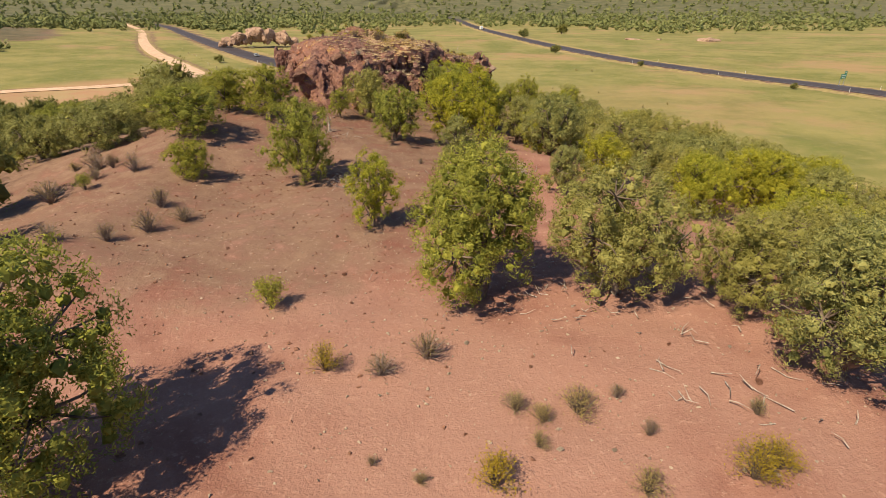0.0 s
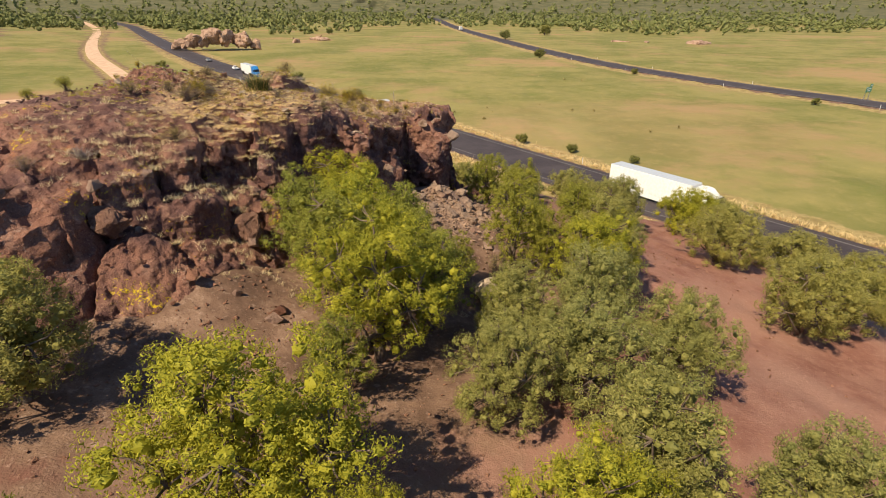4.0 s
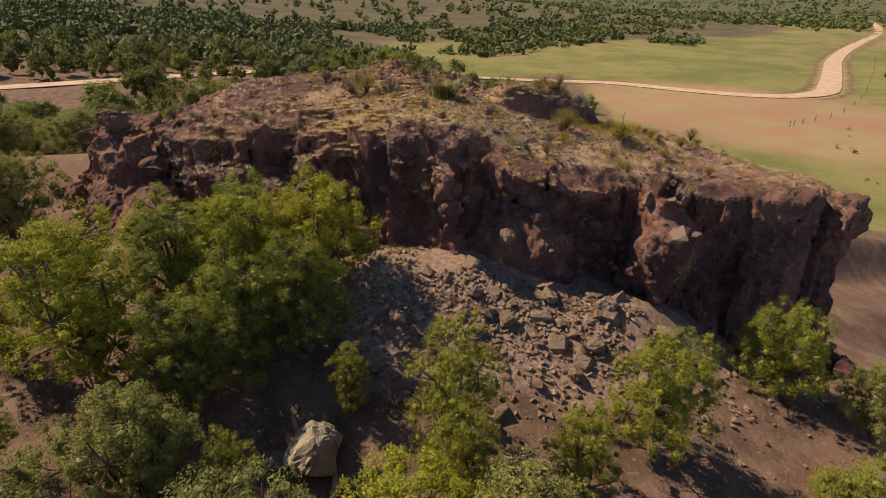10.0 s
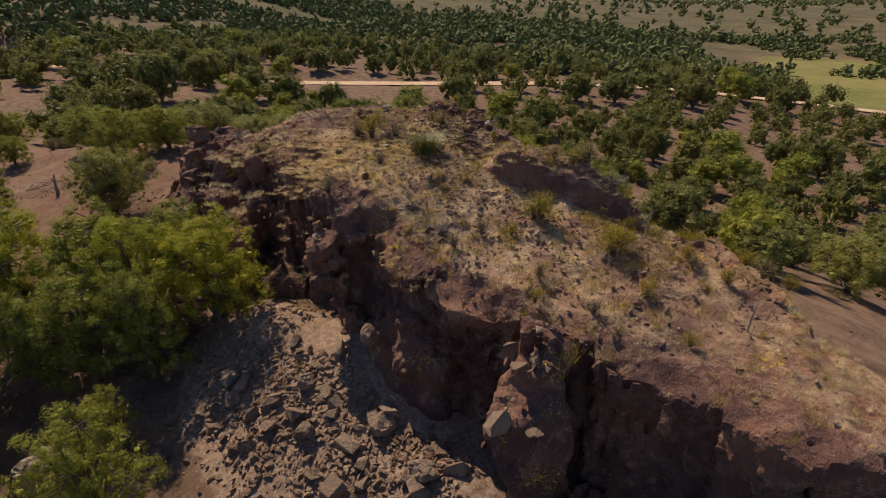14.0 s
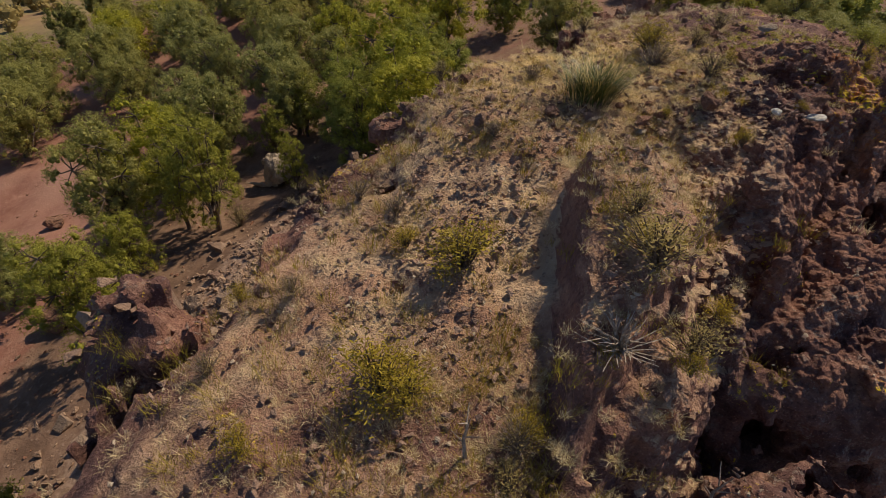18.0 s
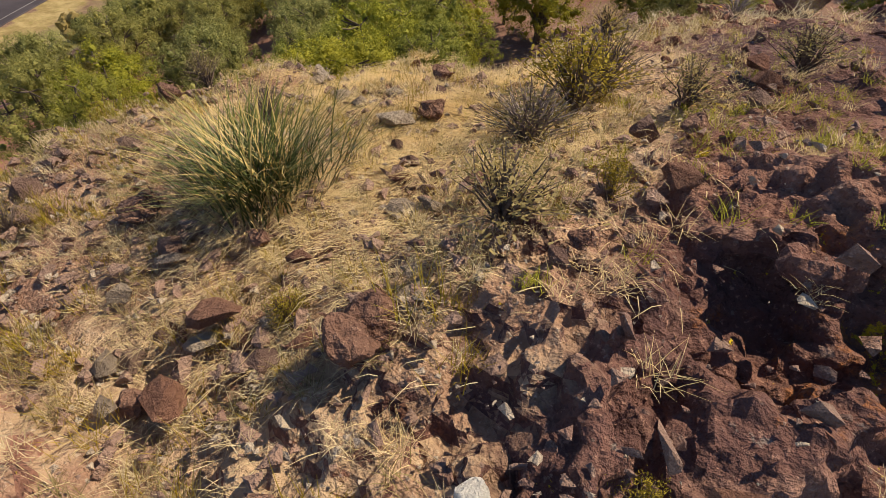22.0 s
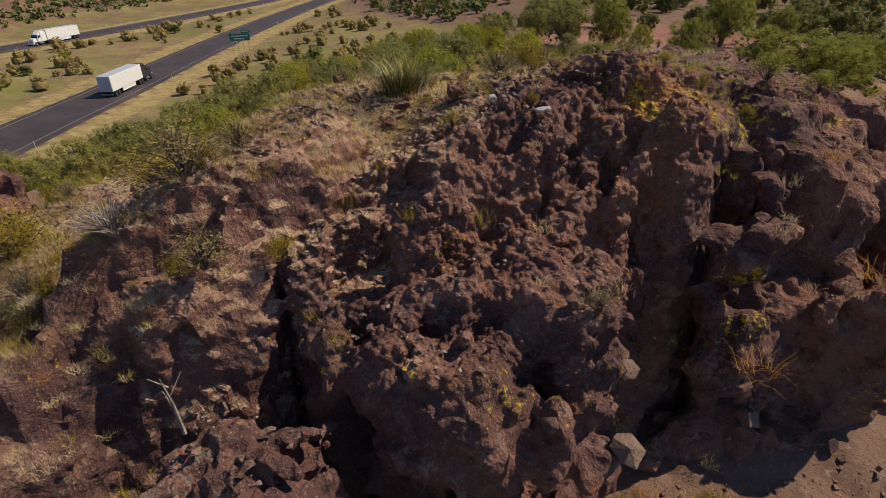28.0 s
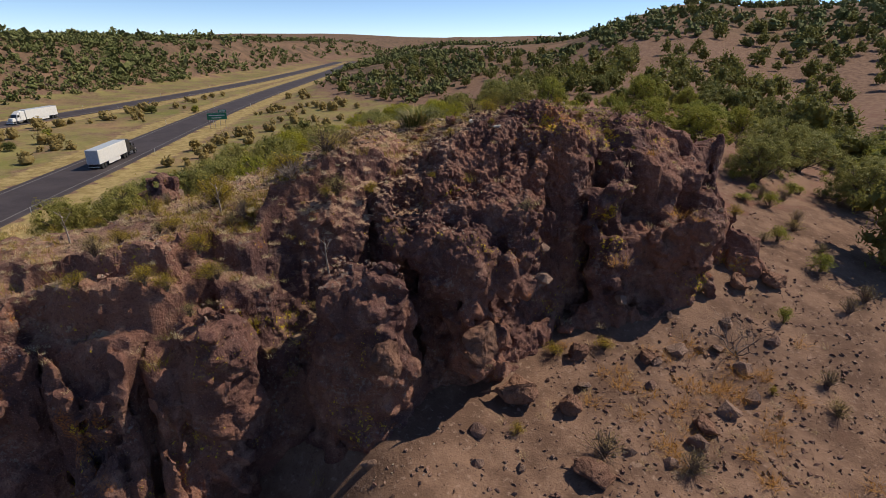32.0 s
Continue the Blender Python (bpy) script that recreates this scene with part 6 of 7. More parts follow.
def blades(rs, root, n, length, mat_width, spread_out, bend, segs=3, foot=0.12, turn=0.0):
    """Arching grass blades from one root: vertices and quads."""
    a = rs.uniform(0, 6.283, n)
    tilt = spread_out * np.sqrt(rs.rand(n))
    d = np.stack([np.cos(a) * np.sin(tilt), np.sin(a) * np.sin(tilt), np.cos(tilt)], 1)
    ln = length * rs.uniform(0.55, 1.15, n)
    side = np.stack([-np.sin(a), np.cos(a), np.zeros(n)], 1)
    b = a + rs.normal(0, turn, n)
    base = root + np.stack([np.cos(b), np.sin(b), np.zeros(n)], 1) * (foot * length * np.sqrt(rs.rand(n)))[:, None]
    rows = []
    for k in range(segs + 1):
        u = k / segs
        p = base + d * (ln * u)[:, None] + np.stack([np.cos(a), np.sin(a), -np.ones(n) * 0.9], 1) * (bend * ln * u * u)[:, None]
        w = mat_width * (1 - 0.85 * u)
        rows += [p - side * w / 2, p + side * w / 2]
    v = np.stack(rows, 1)
    m = 2 * (segs + 1)
    i = np.arange(n)[:, None] * m
    f = np.concatenate([np.stack([i + 2 * k, i + 2 * k + 1, i + 2 * k + 3, i + 2 * k + 2], -1).reshape(-1, 4) for k in range(segs)])
    return v.reshape(-1, 3), f


def tufts(name, n, where, mat, length, per, seed, label, width=0.012, spread_out=0.9, bend=0.35, kind="stuff", segs=2):
    rs = np.random.RandomState(seed)
    pieces = []
    for k in range(n):
        x, y = where(rs)
        pieces.append(blades(rs, np.array([x, y, surface_z(x, y) - 0.02]), per, length * rs.uniform(0.6, 1.3), width, spread_out, bend, segs, 0.55, 1.6))
    return tagged(new(name, mesh_of(name, *joined(pieces), mat)), label, "grass", kind=kind)


# spots on the crag's top, grassier in patches
spot_rs = np.random.RandomState(80)
sx, sy = spot_rs.uniform(-13.0, 4.5, 30000), spot_rs.uniform(46.0, 65.5, 30000)
grassy = vnoise(sx, sy, 2.2, 6) + 1.6 * np.exp(-((sx + 4.2) / 2.6) ** 2 - ((sy - 51.6) / 2.6) ** 2) + spot_rs.uniform(-0.6, 0.2, 30000)
good = (polygon_sd(sx, sy, RIM) < -0.5) & (grassy > 0) & (sx > -6.4)
TOP_SPOTS = np.column_stack([sx, sy])[good]


def top_spot(rs):
    return TOP_SPOTS[rs.randint(len(TOP_SPOTS))]


tufts("dry_grass", 1700, top_spot, STRAW, 0.13, 26, 81, "thin straw-coloured grass on the crag top", 0.0045, 0.85, 0.3)
tufts("green_grass", 170, lambda rs: (rs.normal(-0.8, 2.2), rs.normal(58.6, 3.4)), YELLOW, 0.34, 46, 101, "yellow-green broom tufts on the crag top", 0.007, 0.55, 0.2)
tufts("dry_grass", 350, lambda rs: (rs.normal(0.3, 1.6), rs.normal(59.5, 2.6)), STRAW, 0.17, 26, 99, "tufts of straw-coloured grass on the crag top", 0.005, 0.75, 0.3)
tufts("dry_grass", 800, lambda rs: (rs.normal(-4.0, 2.2), rs.normal(50.6, 2.2)), STRAW, 0.15, 30, 98, "pale dry grass on the crag top", 0.005, 0.9, 0.3)
tufts("dry_grass", 160, lambda rs: (rs.normal(-14.5, 3.4), rs.normal(56.5, 4.5)), STRAW, 0.22, 30, 100, "scattered straw tufts on the western slope", 0.006, 0.6, 0.3)
tufts("green_grass", 420, top_spot, SAGE, 0.16, 30, 83, "grey-green grass tufts on the crag top", 0.005, 0.7, 0.25)
tufts("green_grass", 420, top_spot, YELLOW, 0.20, 26, 89, "yellow-green grass tufts on the crag top", 0.005, 0.6, 0.2)
tufts("green_grass", 240, lambda rs: (rs.normal(-8.3, 1.6), rs.normal(50.9, 1.4)), BRIGHT, 0.13, 30, 84, "fresh green grass tufts among the stones", 0.005, 0.8, 0.25)


def laid_grass(n, where, mat, length, width, toward, seed, label):
    """Dry grass pressed flat by wind, all strands lying roughly one way."""
    rs = np.random.RandomState(seed)
    x, y = np.array([where(rs) for _ in range(n)]).T
    z = np.array([surface_z(a, b) for a, b in zip(x, y)])
    ang = toward + 0.9 * vnoise(x, y, 0.8, 3) + rs.normal(0, 0.3, n)
    d = np.column_stack([np.cos(ang), np.sin(ang)])
    ln = length * rs.uniform(0.5, 1.2, n)
    side = np.column_stack([-d[:, 1], d[:, 0]]) * width / 2
    rows = []
    for u, up, k in ((0.0, 0.0, 1.0), (0.35, 0.16, 0.9), (0.75, 0.17, 0.6), (1.0, 0.08, 0.15)):
        q = np.column_stack([x, y]) + d * (ln * u)[:, None]
        h = z - 0.01 + up * ln * rs.uniform(0.4, 1.3, n)
        rows += [np.column_stack([q - side * k, h]), np.column_stack([q + side * k, h])]
    v = np.stack(rows, 1)
    i = np.arange(n)[:, None] * 8
    f = np.concatenate([np.stack([i + 2 * k, i + 2 * k + 1, i + 2 * k + 3, i + 2 * k + 2], -1).reshape(-1, 4) for k in range(3)])
    return tagged(new("dry_grass", mesh_of("dry_grass", v.reshape(-1, 3), f, mat)), label, "grass", kind="stuff")


def straw_spot(rs):
    while True:
        x, y = rs.normal(-3.9, 1.2), rs.normal(50.6, 1.3)
        if vnoise(x, y, 0.7, 2) > -0.25:
            return x, y


laid_grass(10500, straw_spot, STRAW, 0.22, 0.006, math.atan2(1.9, 0.7), 82, "flattened pale straw combed over by the wind")
laid_grass(5000, lambda rs: (-4.6 + rs.normal(0, 1.0) * 0.8, rs.normal(53.2, 1.0)), STRAW, 0.20, 0.005, math.atan2(1.9, 0.2), 90, "thin flattened straw between the stones")
tufts("golden_grass", 60, spread(-14.8, 56.6, 1.8, 2.2), GOLD, 0.44, 44, 85, "golden dry grass tufts below the crag")
tufts("dry_grass", 300, spread(-4.5, 45.5, 2.6, 1.3), STRAW, 0.24, 20, 86, "dry grass between the southern ledges")
tufts("dry_grass", 260, spread(2.0, 25.5, 1.5, 1.3), STRAW, 0.10, 14, 87, "dry litter and grass round the small oaks")
tufts("verge_grass", 2600, lambda rs: (lambda u, s: (13 + u * 70 + s * (6.9 + abs(rs.normal(0, 1.6))) * 0.82, 131 - u * 105 + s * (6.9 + abs(rs.normal(0, 1.6))) * 0.57))(rs.rand() * 1.25 - 0.35, rs.choice((-1, 1))),
      STRAW, 0.7, 7, 88, "tall yellow grass along the road verge", 0.09, 0.7, 0.2)

# the big sedge clump on the top
clump = tagged(new("sedge_clump"), "large arching green sedge clump with yellowing tips on the crag", "plant")
clump.location = (-3.95, 53.65, surface_z(-3.95, 53.65) - 0.05)
rs0 = np.random.RandomState(91)
tagged(under("blade_tuft", mesh_of("blade_tuft", *joined([blades(rs0, np.array([rs0.normal(0, 0.15), rs0.normal(0, 0.15), 0]), 22, 0.95, 0.016, 0.46, 0.32, 7, 0.3) for _ in range(34)]), BLADE), clump), kind="stuff")
tagged(under("dry_skirt", mesh_of("dry_skirt", *joined([blades(rs0, np.array([rs0.normal(0, 0.2), rs0.normal(0, 0.2), 0]), 18, 0.6, 0.012, 1.4, 0.40, 3) for _ in range(9)]), STRAW), clump, "dry straw skirt of blades"), kind="stuff")


def brush(name, x, y, n, length, seed, label, r=0.9):
    """A heap of cut dead branches."""
    rs = np.random.RandomState(seed)
    pieces = []
    for k in range(n):
        px, py = x + rs.normal(0, r * 0.5), y + rs.normal(0, r * 0.5)
        z = surface_z(px, py)
        a, ln = rs.uniform(0, 6.283), length * rs.uniform(0.4, 1.1)
        p0 = np.array([px, py, z + rs.uniform(0.01, 0.12)])
        p2 = p0 + np.array([math.cos(a) * ln, math.sin(a) * ln, rs.uniform(-0.02, 0.22)])
        p2[2] = max(p2[2], surface_z(p2[0], p2[1]) + 0.01)
        pieces.append(tube([p0, (p0 + p2) / 2 + rs.normal(0, 0.06, 3), p2], [0.018, 0.013, 0.005], 4))
    return tagged(new(name, mesh_of(name, *joined(pieces), DEADWOOD)), label, "dead wood", kind="stuff")


brush("brush_pile", 1.0, 25.7, 70, 0.9, 92, "pale cut branches lying round a small oak", 1.5)
brush("brush_pile", 3.2, 25.9, 50, 0.8, 93, "pale dead twigs on red earth", 1.2)
brush("brush_pile", -4.4, 24.0, 60, 0.8, 94, "heap of dead grey branches beside a juniper", 1.1)
brush("brush_pile", -7.5, 31.5, 60, 0.7, 95, "fallen grey twigs on the slope", 2.0)
brush("fallen_twigs", 6.5, 9.5, 26, 0.6, 96, "dead twigs fallen on red earth", 2.2)
brush("fallen_twigs", 3.0, 13.0, 40, 0.4, 97, "dead twigs under the trees", 3.4)
stump = tagged(new("tree_stump", mesh_of("tree_stump", *joined([tube([(0, 0, -0.1), (0.02, 0, 0.4), (-0.03, 0.03, 1.0)], [0.10, 0.07, 0.04]),
                                                                  tube([(0.0, 0, 0.55), (0.12, 0.02, 0.75), (0.16, 0.05, 0.95)], [0.04, 0.03, 0.012], 5)]), DEADWOOD)),
               "bare broken juniper stump on the red slope", "stump")
stump.location = (-6.9, 32.4, surface_z(-6.9, 32.4))
def dead_bush(x, y, h, seed, label):
    """Bare branching bush: a short trunk and forked limbs."""
    rs = np.random.RandomState(seed)
    root = tagged(new("dead_shrub"), label, "shrub")
    root.location = (x, y, surface_z(x, y) - 0.03)
    limbs = []

    def fork(p, d, ln, r, depth):
        q = p + d * ln
        m2 = (p + q) / 2 + rs.normal(0, ln * 0.07, 3)
        limbs.append(tube([p, m2, q], [r, r * 0.8, r * 0.55], 4))
        if depth:
            for _ in range(3):
                e = d + rs.normal(0, 0.55, 3) + np.array([0, 0, 0.12])
                fork(q, e / np.linalg.norm(e), ln * rs.uniform(0.55, 0.8), r * 0.55, depth - 1)

    for k in range(6):
        a = k * 1.05 + rs.uniform(-0.3, 0.3)
        d = np.array([math.cos(a) * 0.75, math.sin(a) * 0.75, rs.uniform(0.6, 1.0)])
        fork(np.array([0, 0, 0.0]), d / np.linalg.norm(d), h * 0.42, 0.022, 3)
    tagged(under("branchwork", mesh_of("branchwork", *joined(limbs), TWIG), root), kind="stuff")
    under("trunk", mesh_of("trunk", *tube([(0, 0, -0.1), (0.01, 0.02, 0.05), (0, 0, 0.14)], [0.07, 0.055, 0.03], 6), BARK), root)


dead_bush(-15.4, 53.9, 1.5, 98, "bare grey dead bush on the slope below the crag")
for x, y in ((-1.8, 60.9), (1.6, 63.0), (-5.0, 60.6)):
    s2 = tagged(new("dead_sapling", mesh_of("dead_sapling", *joined([tube([(0, 0, -0.1), (0.05, 0, 0.4), (0.0, 0.08, 0.9)], [0.03, 0.02, 0.006], 5)] + [
        tube([(0.03, 0, 0.3 + 0.13 * q), (0.2 * math.cos(2.4 * q), 0.2 * math.sin(2.4 * q), 0.55 + 0.12 * q)], [0.012, 0.004], 4) for q in range(4)]), DEADWOOD)),
        "small bare dead sapling on the crag", "dead tree", "dead saplings")
    s2.location = (x, y, surface_z(x, y))


# ---- vehicles, signs, posts ----
WHITE_PAINT = plain("white_paint", (0.78, 0.78, 0.77), 0.35)
ROOF_GREY = plain("trailer_roof", (0.42, 0.46, 0.52), 0.5)
BLUE_PAINT = plain("blue_paint", (0.02, 0.20, 0.52), 0.3)
BLACK_PAINT = plain("black_paint", (0.025, 0.025, 0.03), 0.3)
GREY_PAINT = plain("grey_paint", (0.30, 0.31, 0.33), 0.35)
RUBBER = plain("rubber", (0.025, 0.024, 0.024), 0.85)
STEEL = plain("steel", (0.55, 0.55, 0.56), 0.4, 1.0)
DARK_GLASS = plain("dark_glass", (0.02, 0.025, 0.03), 0.08)
SIGN_GREEN = plain("sign_green", (0.005, 0.20, 0.12), 0.4)
SIGN_WHITE = plain("sign_white", (0.75, 0.77, 0.75), 0.5)
POST_WHITE = plain("post_white", (0.70, 0.69, 0.66), 0.6)
POST_WOOD = plain("post_wood", (0.16, 0.12, 0.09), 0.9)


def block(x0, x1, y0, y1, z0, z1, bevel=0.04, taper=None):
    """A bevelled box; taper: (front shift of the top's x1, narrowing of the top)."""
    bm = bmesh.new()
    bmesh.ops.create_cube(bm, size=1)
    for v in bm.verts:
        top = v.co.z > 0
        x = x1 if v.co.x > 0 else x0
        y = y1 if v.co.y > 0 else y0
        if taper and top:
            x += taper[0] if v.co.x > 0 else 0
            y -= math.copysign(taper[1], y)
        v.co = (x, y, z1 if top else z0)
    if bevel:
        bmesh.ops.bevel(bm, geom=list(bm.edges), offset=bevel, segments=2, affect="EDGES")
    return bm


def disc(x, y, z, r, half, sides=18):
    bm = bmesh.new()
    bmesh.ops.create_cone(bm, cap_ends=True, segments=sides, radius1=r, radius2=r, depth=2 * half)
    bmesh.ops.bevel(bm, geom=[e for e in bm.edges if abs(e.verts[0].co.z - e.verts[1].co.z) < 1e-4], offset=min(0.05, r * 0.15), segments=1, affect="EDGES")
    bmesh.ops.transform(bm, matrix=pose(x, y, z, 90, 0, 0), verts=bm.verts)
    return bm


def wheel(x, y, r, parent, wide=0.14):
    w = part("wheel", disc(x, y, r, r, wide), RUBBER, parent)
    part("rim", disc(x, y + math.copysign(wide * 0.86, y), r, r * 0.56, 0.035, 12), STEEL, w, "bright metal rim")


def truck(paint, label, p, q, group="", cab_label=""):
    """Tractor and box trailer, driving from p towards q."""
    root = tagged(new("truck"), label, "truck", group)
    ang = math.degrees(math.atan2(q[1] - p[1], q[0] - p[0]))
    root.matrix_basis = pose(p[0], p[1], VALLEY + 0.02, 0, 0, ang)
    part("trailer_box", block(-8.0, 8.0, -1.29, 1.29, 1.15, 4.08, 0.05), WHITE_PAINT, root)
    part("trailer_roof", block(-7.9, 7.9, -1.24, 1.24, 4.085, 4.11, 0), ROOF_GREY, root, "dull grey sheet roof")
    part("rear_door", block(-8.03, -8.0, -1.2, 1.2, 1.2, 4.0, 0.01), ROOF_GREY, root)
    for s in (-1, 1):
        part("side_skirt", block(-3.2, 3.6, s * 1.22 - 0.03, s * 1.22 + 0.03, 0.42, 1.14, 0.02), WHITE_PAINT, root)
    part("underframe", block(-7.6, 7.4, -0.5, 0.5, 0.85, 1.14, 0.03), BLACK_PAINT, root)
    part("rear_bumper", block(-8.0, -7.9, -1.2, 1.2, 0.5, 0.65, 0.02), STEEL, root)
    part("chassis", block(6.2, 14.2, -0.45, 0.45, 0.7, 1.05, 0.03), BLACK_PAINT, root)
    part("sleeper", block(9.0, 11.2, -1.2, 1.2, 1.0, 3.85, 0.12, (-0.15, 0.08)), paint, root)
    part("cab", block(11.15, 12.7, -1.15, 1.15, 1.0, 3.1, 0.10, (-0.55, 0.1)), paint, root)
    part("roof_fairing", block(9.6, 12.0, -1.05, 1.05, 3.05, 4.0, 0.15, (-1.2, 0.15)), paint, root)
    part("hood", block(12.6, 14.3, -0.95, 0.95, 0.9, 2.05, 0.15, (-0.35, 0.15)), paint, root)
    part("grille", block(14.24, 14.34, -0.5, 0.5, 0.75, 1.55, 0.03), STEEL, root)
    part("bumper", block(14.1, 14.45, -1.2, 1.2, 0.4, 0.8, 0.06), paint, root)
    bm = block(12.36, 12.46, -0.98, 0.98, 2.12, 2.95, 0.02, (-0.28, 0.06))
    for v in bm.verts:
        v.co.x += 0.22 - 0.25 * (v.co.z - 2.12)
    part("windshield", bm, DARK_GLASS, root)
    for s in (-1, 1):
        part("side_window", block(11.3, 12.0, s * 1.09 - 0.02, s * 1.09 + 0.02, 2.15, 2.85, 0.01), DARK_GLASS, root)
        part("headlight", block(14.1, 14.32, s * 0.85 - 0.15, s * 0.85 + 0.15, 1.0, 1.3, 0.04), SIGN_WHITE, root)
        part("mirror", block(12.4, 12.5, s * 1.42 - 0.1, s * 1.42 + 0.1, 2.1, 2.75, 0.03), BLACK_PAINT, root)
        part("fuel_tank", block(10.4, 12.2, s * 1.0 - 0.25, s * 1.0 + 0.25, 0.45, 0.98, 0.12), STEEL, root)
        for x in (-6.6, -5.3, 7.2, 8.5):
            wheel(x, s * 1.05, 0.52, root, 0.26)
        wheel(13.4, s * 1.05, 0.52, root, 0.16)
    # a short trailer, with the tractor close up to it
    for ob in root.children:
        kind = ob.name.split(".")[0]
        if kind.startswith(("trailer", "rear", "side_skirt", "underframe")):
            ob.scale.x = 0.86
        elif kind == "wheel":
            ob.location.x = 0.9 if ob.data.vertices[0].co.x < 0 else -2.0
        else:
            ob.location.x = -2.0
    root.matrix_basis = root.matrix_basis @ Matrix.Diagonal((0.93, 0.93, 0.93, 1))
    return root


def car(paint, label, p, q):
    root = tagged(new("car"), label, "car")
    root.matrix_basis = pose(p[0], p[1], VALLEY + 0.02, 0, 0, math.degrees(math.atan2(q[1] - p[1], q[0] - p[0])))
    part("body", block(-2.3, 2.3, -0.9, 0.9, 0.3, 0.95, 0.14), paint, root)
    part("cabin", block(-1.6, 0.9, -0.8, 0.8, 0.9, 1.45, 0.10, (-0.5, 0.12)), paint, root)
    part("windshield", block(0.50, 0.86, -0.7, 0.7, 0.97, 1.36, 0.02, (-0.36, 0.06)), DARK_GLASS, root)
    part("rear_window", block(-1.65, -1.55, -0.66, 0.66, 1.0, 1.35, 0.02), DARK_GLASS, root)
    for s in (-1, 1):
        part("side_window", block(-1.3, 0.4, s * 0.775 - 0.03, s * 0.775 + 0.03, 0.98, 1.34, 0.01), DARK_GLASS, root)
        part("headlight", block(2.2, 2.32, s * 0.65 - 0.15, s * 0.65 + 0.15, 0.6, 0.75, 0.02), SIGN_WHITE, root)
        for x in (-1.4, 1.45):
            wheel(x, s * 0.82, 0.33, root, 0.1)
    return root


truck(WHITE_PAINT, "white tractor-trailer truck on the near carriageway", (35.2, 98.6), (46.0, 82.4), "trucks")
truck(WHITE_PAINT, "white tractor-trailer truck overtaken on the highway", (-1.2, 145.4), (8.2, 132.0), "trucks")
truck(BLUE_PAINT, "white trailer with a blue cab overtaking on the highway", (-3.4, 156.2), (6.0, 142.0), "trucks")
truck(BLUE_PAINT, "bright blue cab pulling a white trailer", (-63.5, 244.6), (-55.4, 232.0), "trucks")
truck(BLACK_PAINT, "white box trailer with a black cab on the highway", (96.2, 0.2), (103.0, -10.6), "trucks")
truck(WHITE_PAINT, "white tractor-trailer truck on the far carriageway", (175.4, -32.0), (170.8, -20.0), "trucks")
truck(WHITE_PAINT, "distant white truck on the far carriageway", (42.5, 640.0), (40.0, 690.0), "trucks")
car(WHITE_PAINT, "white saloon car behind a truck", (-74.4, 262.0), (-66.0, 248.0))
car(GREY_PAINT, "grey car far along the highway", (-98.0, 297.0), (-88.0, 281.0))


def road_sign(x, y, face, width, height, posts, label, tab=0.0):
    root = tagged(new("road_sign"), label, "sign")
    root.matrix_basis = pose(x, y, VALLEY - 0.1, 0, 0, face)
    part("panel", block(-width / 2, width / 2, -0.03, 0.03, 2.3, 2.3 + height, 0.02), SIGN_GREEN, root)
    part("border", block(-width / 2 + 0.06, width / 2 - 0.06, -0.038, -0.031, 2.3 + height - 0.12, 2.3 + height - 0.07, 0), SIGN_WHITE, root, "white border strip")
    if tab:
        part("tab_panel", block(width / 2 - tab, width / 2, -0.03, 0.03, 2.34 + height, 3.1 + height, 0.02), SIGN_GREEN, root)
        part("text_bar", block(width / 2 - tab + 0.3, width / 2 - 0.3, -0.04, -0.031, 2.6 + height, 2.85 + height, 0), SIGN_WHITE, root)
    for k, (a, b) in enumerate(((0.08, 0.9), (0.22, 0.72))):
        z = 2.3 + height * (0.62 - 0.36 * k)
        part("text_bar", block(-width / 2 + a * width, -width / 2 + b * width, -0.04, -0.031, z - 0.11, z + 0.11, 0), SIGN_WHITE, root)
    for k in range(posts):
        px = -width * 0.4 + width * 0.8 * k / max(1, posts - 1)
        part("post", block(px - 0.06, px + 0.06, 0.04, 0.16, -0.3, 2.3 + height * 0.95, 0.01), STEEL, root)
    return root


road_sign(115.0, -47.0, 226, 5.4, 2.0, 4, "green highway sign on steel posts beside the road", 2.2)
road_sign(132.5, 184.0, 28, 3.2, 1.5, 2, "small green highway sign by the far carriageway", 1.4)


def delineator(x, y):
    root = tagged(new("delineator_post"), "thin white roadside delineator post with a reflector", "post", "delineator posts")
    root.location = (x, y, land_z(x, y) - 0.1)
    part("post", block(-0.06, 0.06, -0.02, 0.02, 0, 1.35, 0.005), POST_WHITE, root)
    part("reflector", block(-0.04, 0.04, -0.027, -0.021, 1.1, 1.28, 0), STEEL, root)


for line in (L1, L2):
    run = np.concatenate([[0], np.cumsum(np.linalg.norm(np.diff(line, axis=0), axis=1))])
    for s in np.arange(1300, run[-1] - 250, 48.0):
        k = int(np.searchsorted(run, s))
        t2 = line[k] - line[k - 1]
        t2 = t2 / np.linalg.norm(t2)
        if -160 < line[k][1] < 330:
            for side in (-7.0, 7.0):
                delineator(line[k][0] + t2[1] * side, line[k][1] - t2[0] * side)

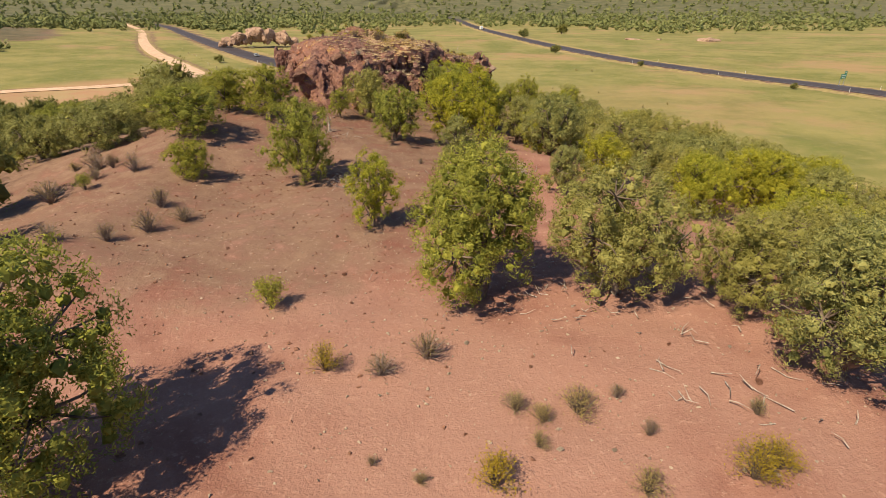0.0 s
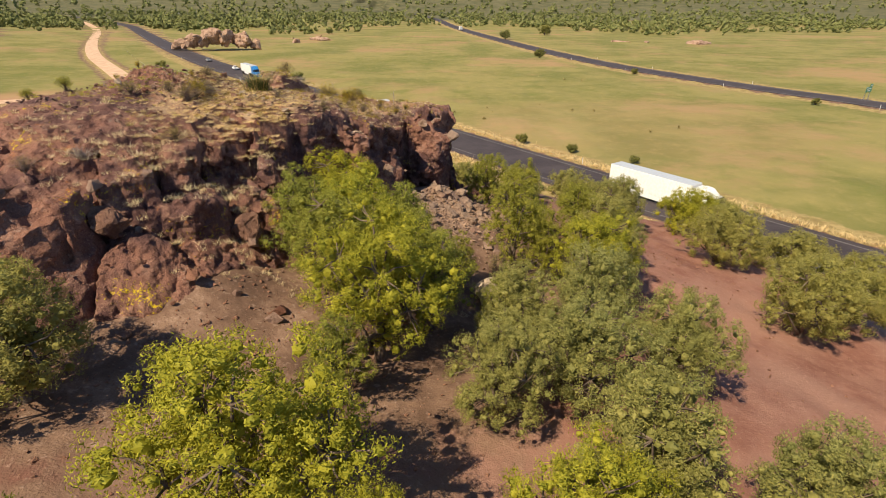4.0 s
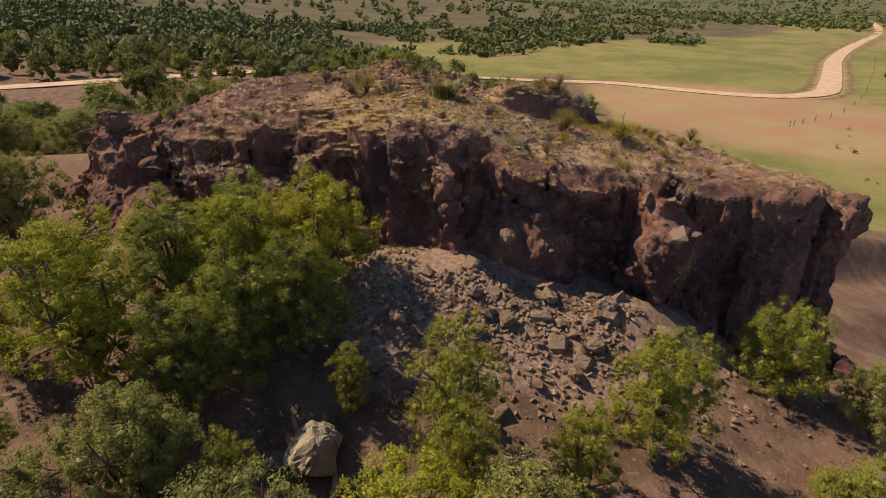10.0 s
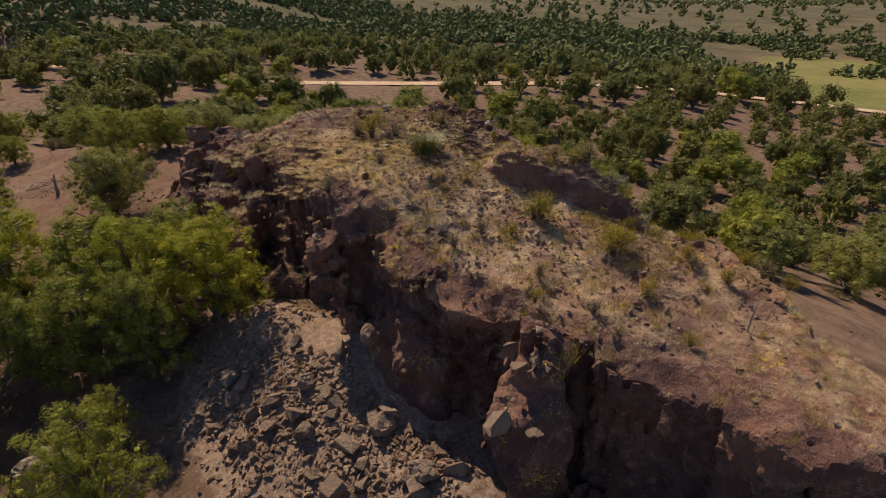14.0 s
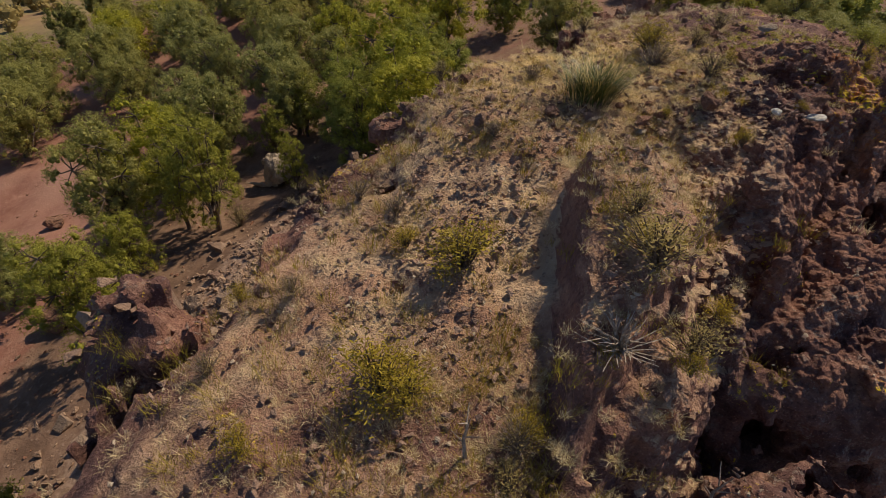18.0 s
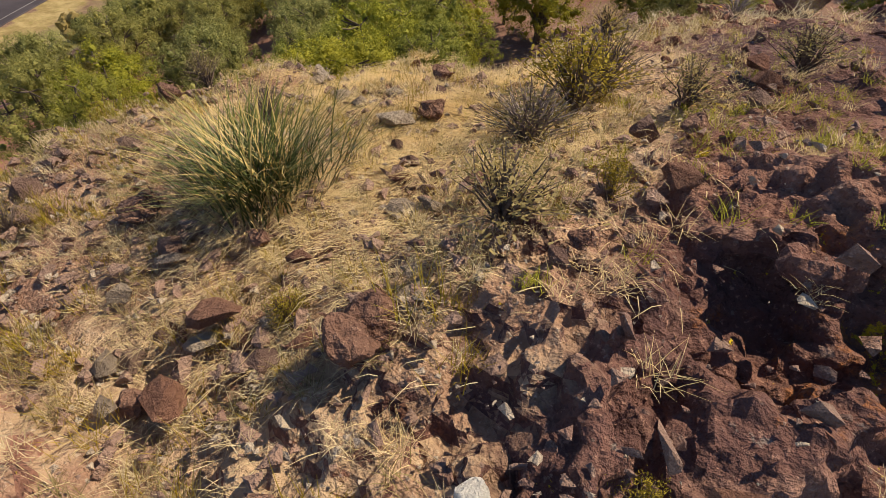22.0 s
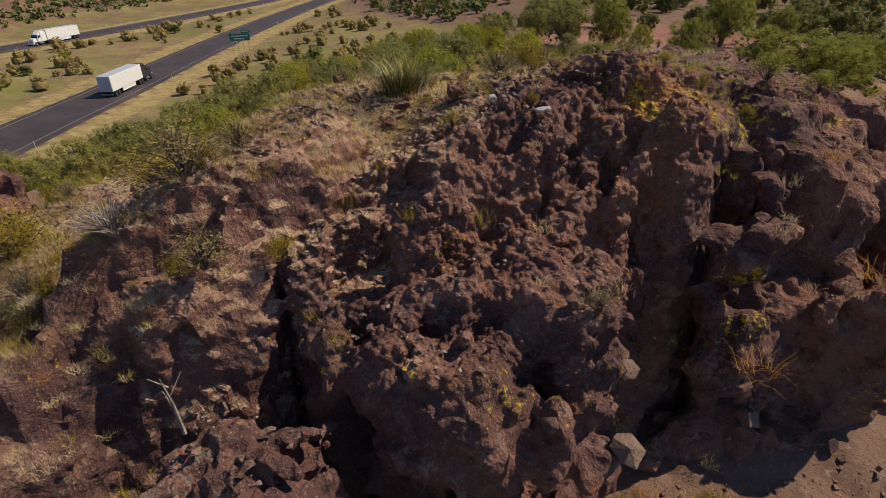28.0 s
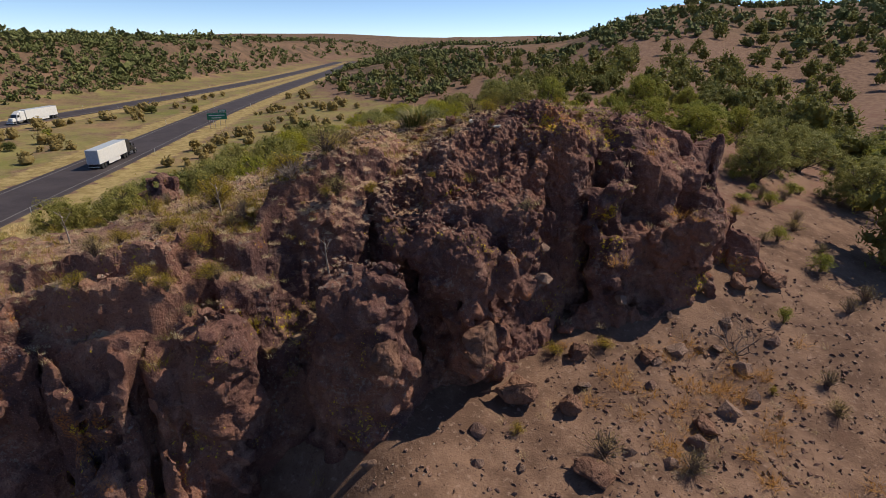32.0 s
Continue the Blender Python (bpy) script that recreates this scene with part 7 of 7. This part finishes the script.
# fence between the meadow and the highway
fence = tagged(new("wire_fence"), "weathered wooden fence posts with slack wire", "fence")
fence_line = smooth_line([(-64, 160), (-70, 190), (-110, 262), (-160, 345)], 2)
for (ax, ay), (bx, by) in zip(fence_line[:-1], fence_line[1:]):
    za, zb = land_z(ax, ay), land_z(bx, by)
    bm = block(-0.06, 0.06, -0.06, 0.06, -0.2, 1.3, 0.01)
    bmesh.ops.translate(bm, vec=(ax, ay, za), verts=bm.verts)
    part("post", bm, POST_WOOD, fence)
    for h in (0.5, 1.1):
        under("wire", mesh_of("wire", *tube([(ax, ay, za + h), (bx, by, zb + h)], [0.006, 0.006], 3), STEEL), fence)

# pale outcrop and earth mounds in the meadow, and bushes by the road
butte = tagged(new("rock_outcrop"), "pale pinkish boulder outcrop standing in the green meadow", "rock outcrop")
PINK = rock_mat("pink_rock", (0.25, 0.15, 0.105), (0.40, 0.26, 0.19), (0.52, 0.40, 0.30))
pink_rs = np.random.RandomState(33)
pink_meshes = [boulder_mesh(170 + k, PINK, 0.8, 0.12) for k in range(4)]
for k in range(34):
    u = pink_rs.uniform(-1, 1)
    s = 13 * (1 - 0.6 * u * u) * pink_rs.uniform(0.5, 1.0)
    x, y = -118 + 26 * u, 368 + 6 * u + pink_rs.normal(0, 4)
    under("boulder", pink_meshes[pink_rs.randint(4)], butte, "", pose(x, y, VALLEY + s * (0.28 + 0.35 * (1 - u * u)), 0, 0, pink_rs.uniform(0, 360)) @ Matrix.Diagonal((s, s * 0.8, s * 1.1, 1)))
for x, y, s, h in ((200, 432, 32, 6), (168, 445, 8, 3), (150, 452, 18, 3), (-75, 465, 24, 5), (-88, 440, 8, 6)):
    m = tagged(new("earth_mound", boulder_mesh(180 + s, PINK, 0.5, 0.08)), "pale bare earth mound in the meadow", "mound", "mounds in the meadow")
    m.matrix_basis = pose(x, y, VALLEY, 0, 0, s * 7) @ Matrix.Diagonal((s, s * 0.6, h * 2.0, 1))
for x, y, w in ((68, 480, 9), (112, 542, 11), (63, 317, 6), (-40, 222, 4.5), (-16, 189, 3.2), (-3, 176, 2.6), (23, 133.5, 2.6), (31, 126, 2.2), (-104, 262, 4.5), (-140, 372, 6), (5, 168, 2.2), (-52, 245, 2.4),
                (128, 150, 3), (112, 176, 2.4), (88, 250, 3), (40, 118, 1.8), (-150, 430, 7), (150, 20, 3.6), (138, -12, 3.0), (128, 2, 2.8), (160, -60, 3.6), (120, 30, 3.2), (150, -70, 3.2), (118, 12, 2.6)):
    tree(FAR_KINDS[int(abs(x)) % 4], "bush", "rounded dark green bush standing in the meadow", x, y, w * 0.8, w, "bushes in the meadow")
cabin = tagged(new("camper_van"), "small white camper parked among distant trees", "vehicle")
cabin.location = (-330, 90, land_z(-330.0, 90.0))
part("body", block(-4, 4, -1.3, 1.3, 0.6, 3.4, 0.2), WHITE_PAINT, cabin)
part("window_strip", block(-2.5, 3.0, -1.32, -1.29, 2.0, 2.7, 0), DARK_GLASS, cabin)
for s in (-1, 1):
    for x in (-2.4, 2.6):
        wheel(x, s * 1.1, 0.45, cabin)
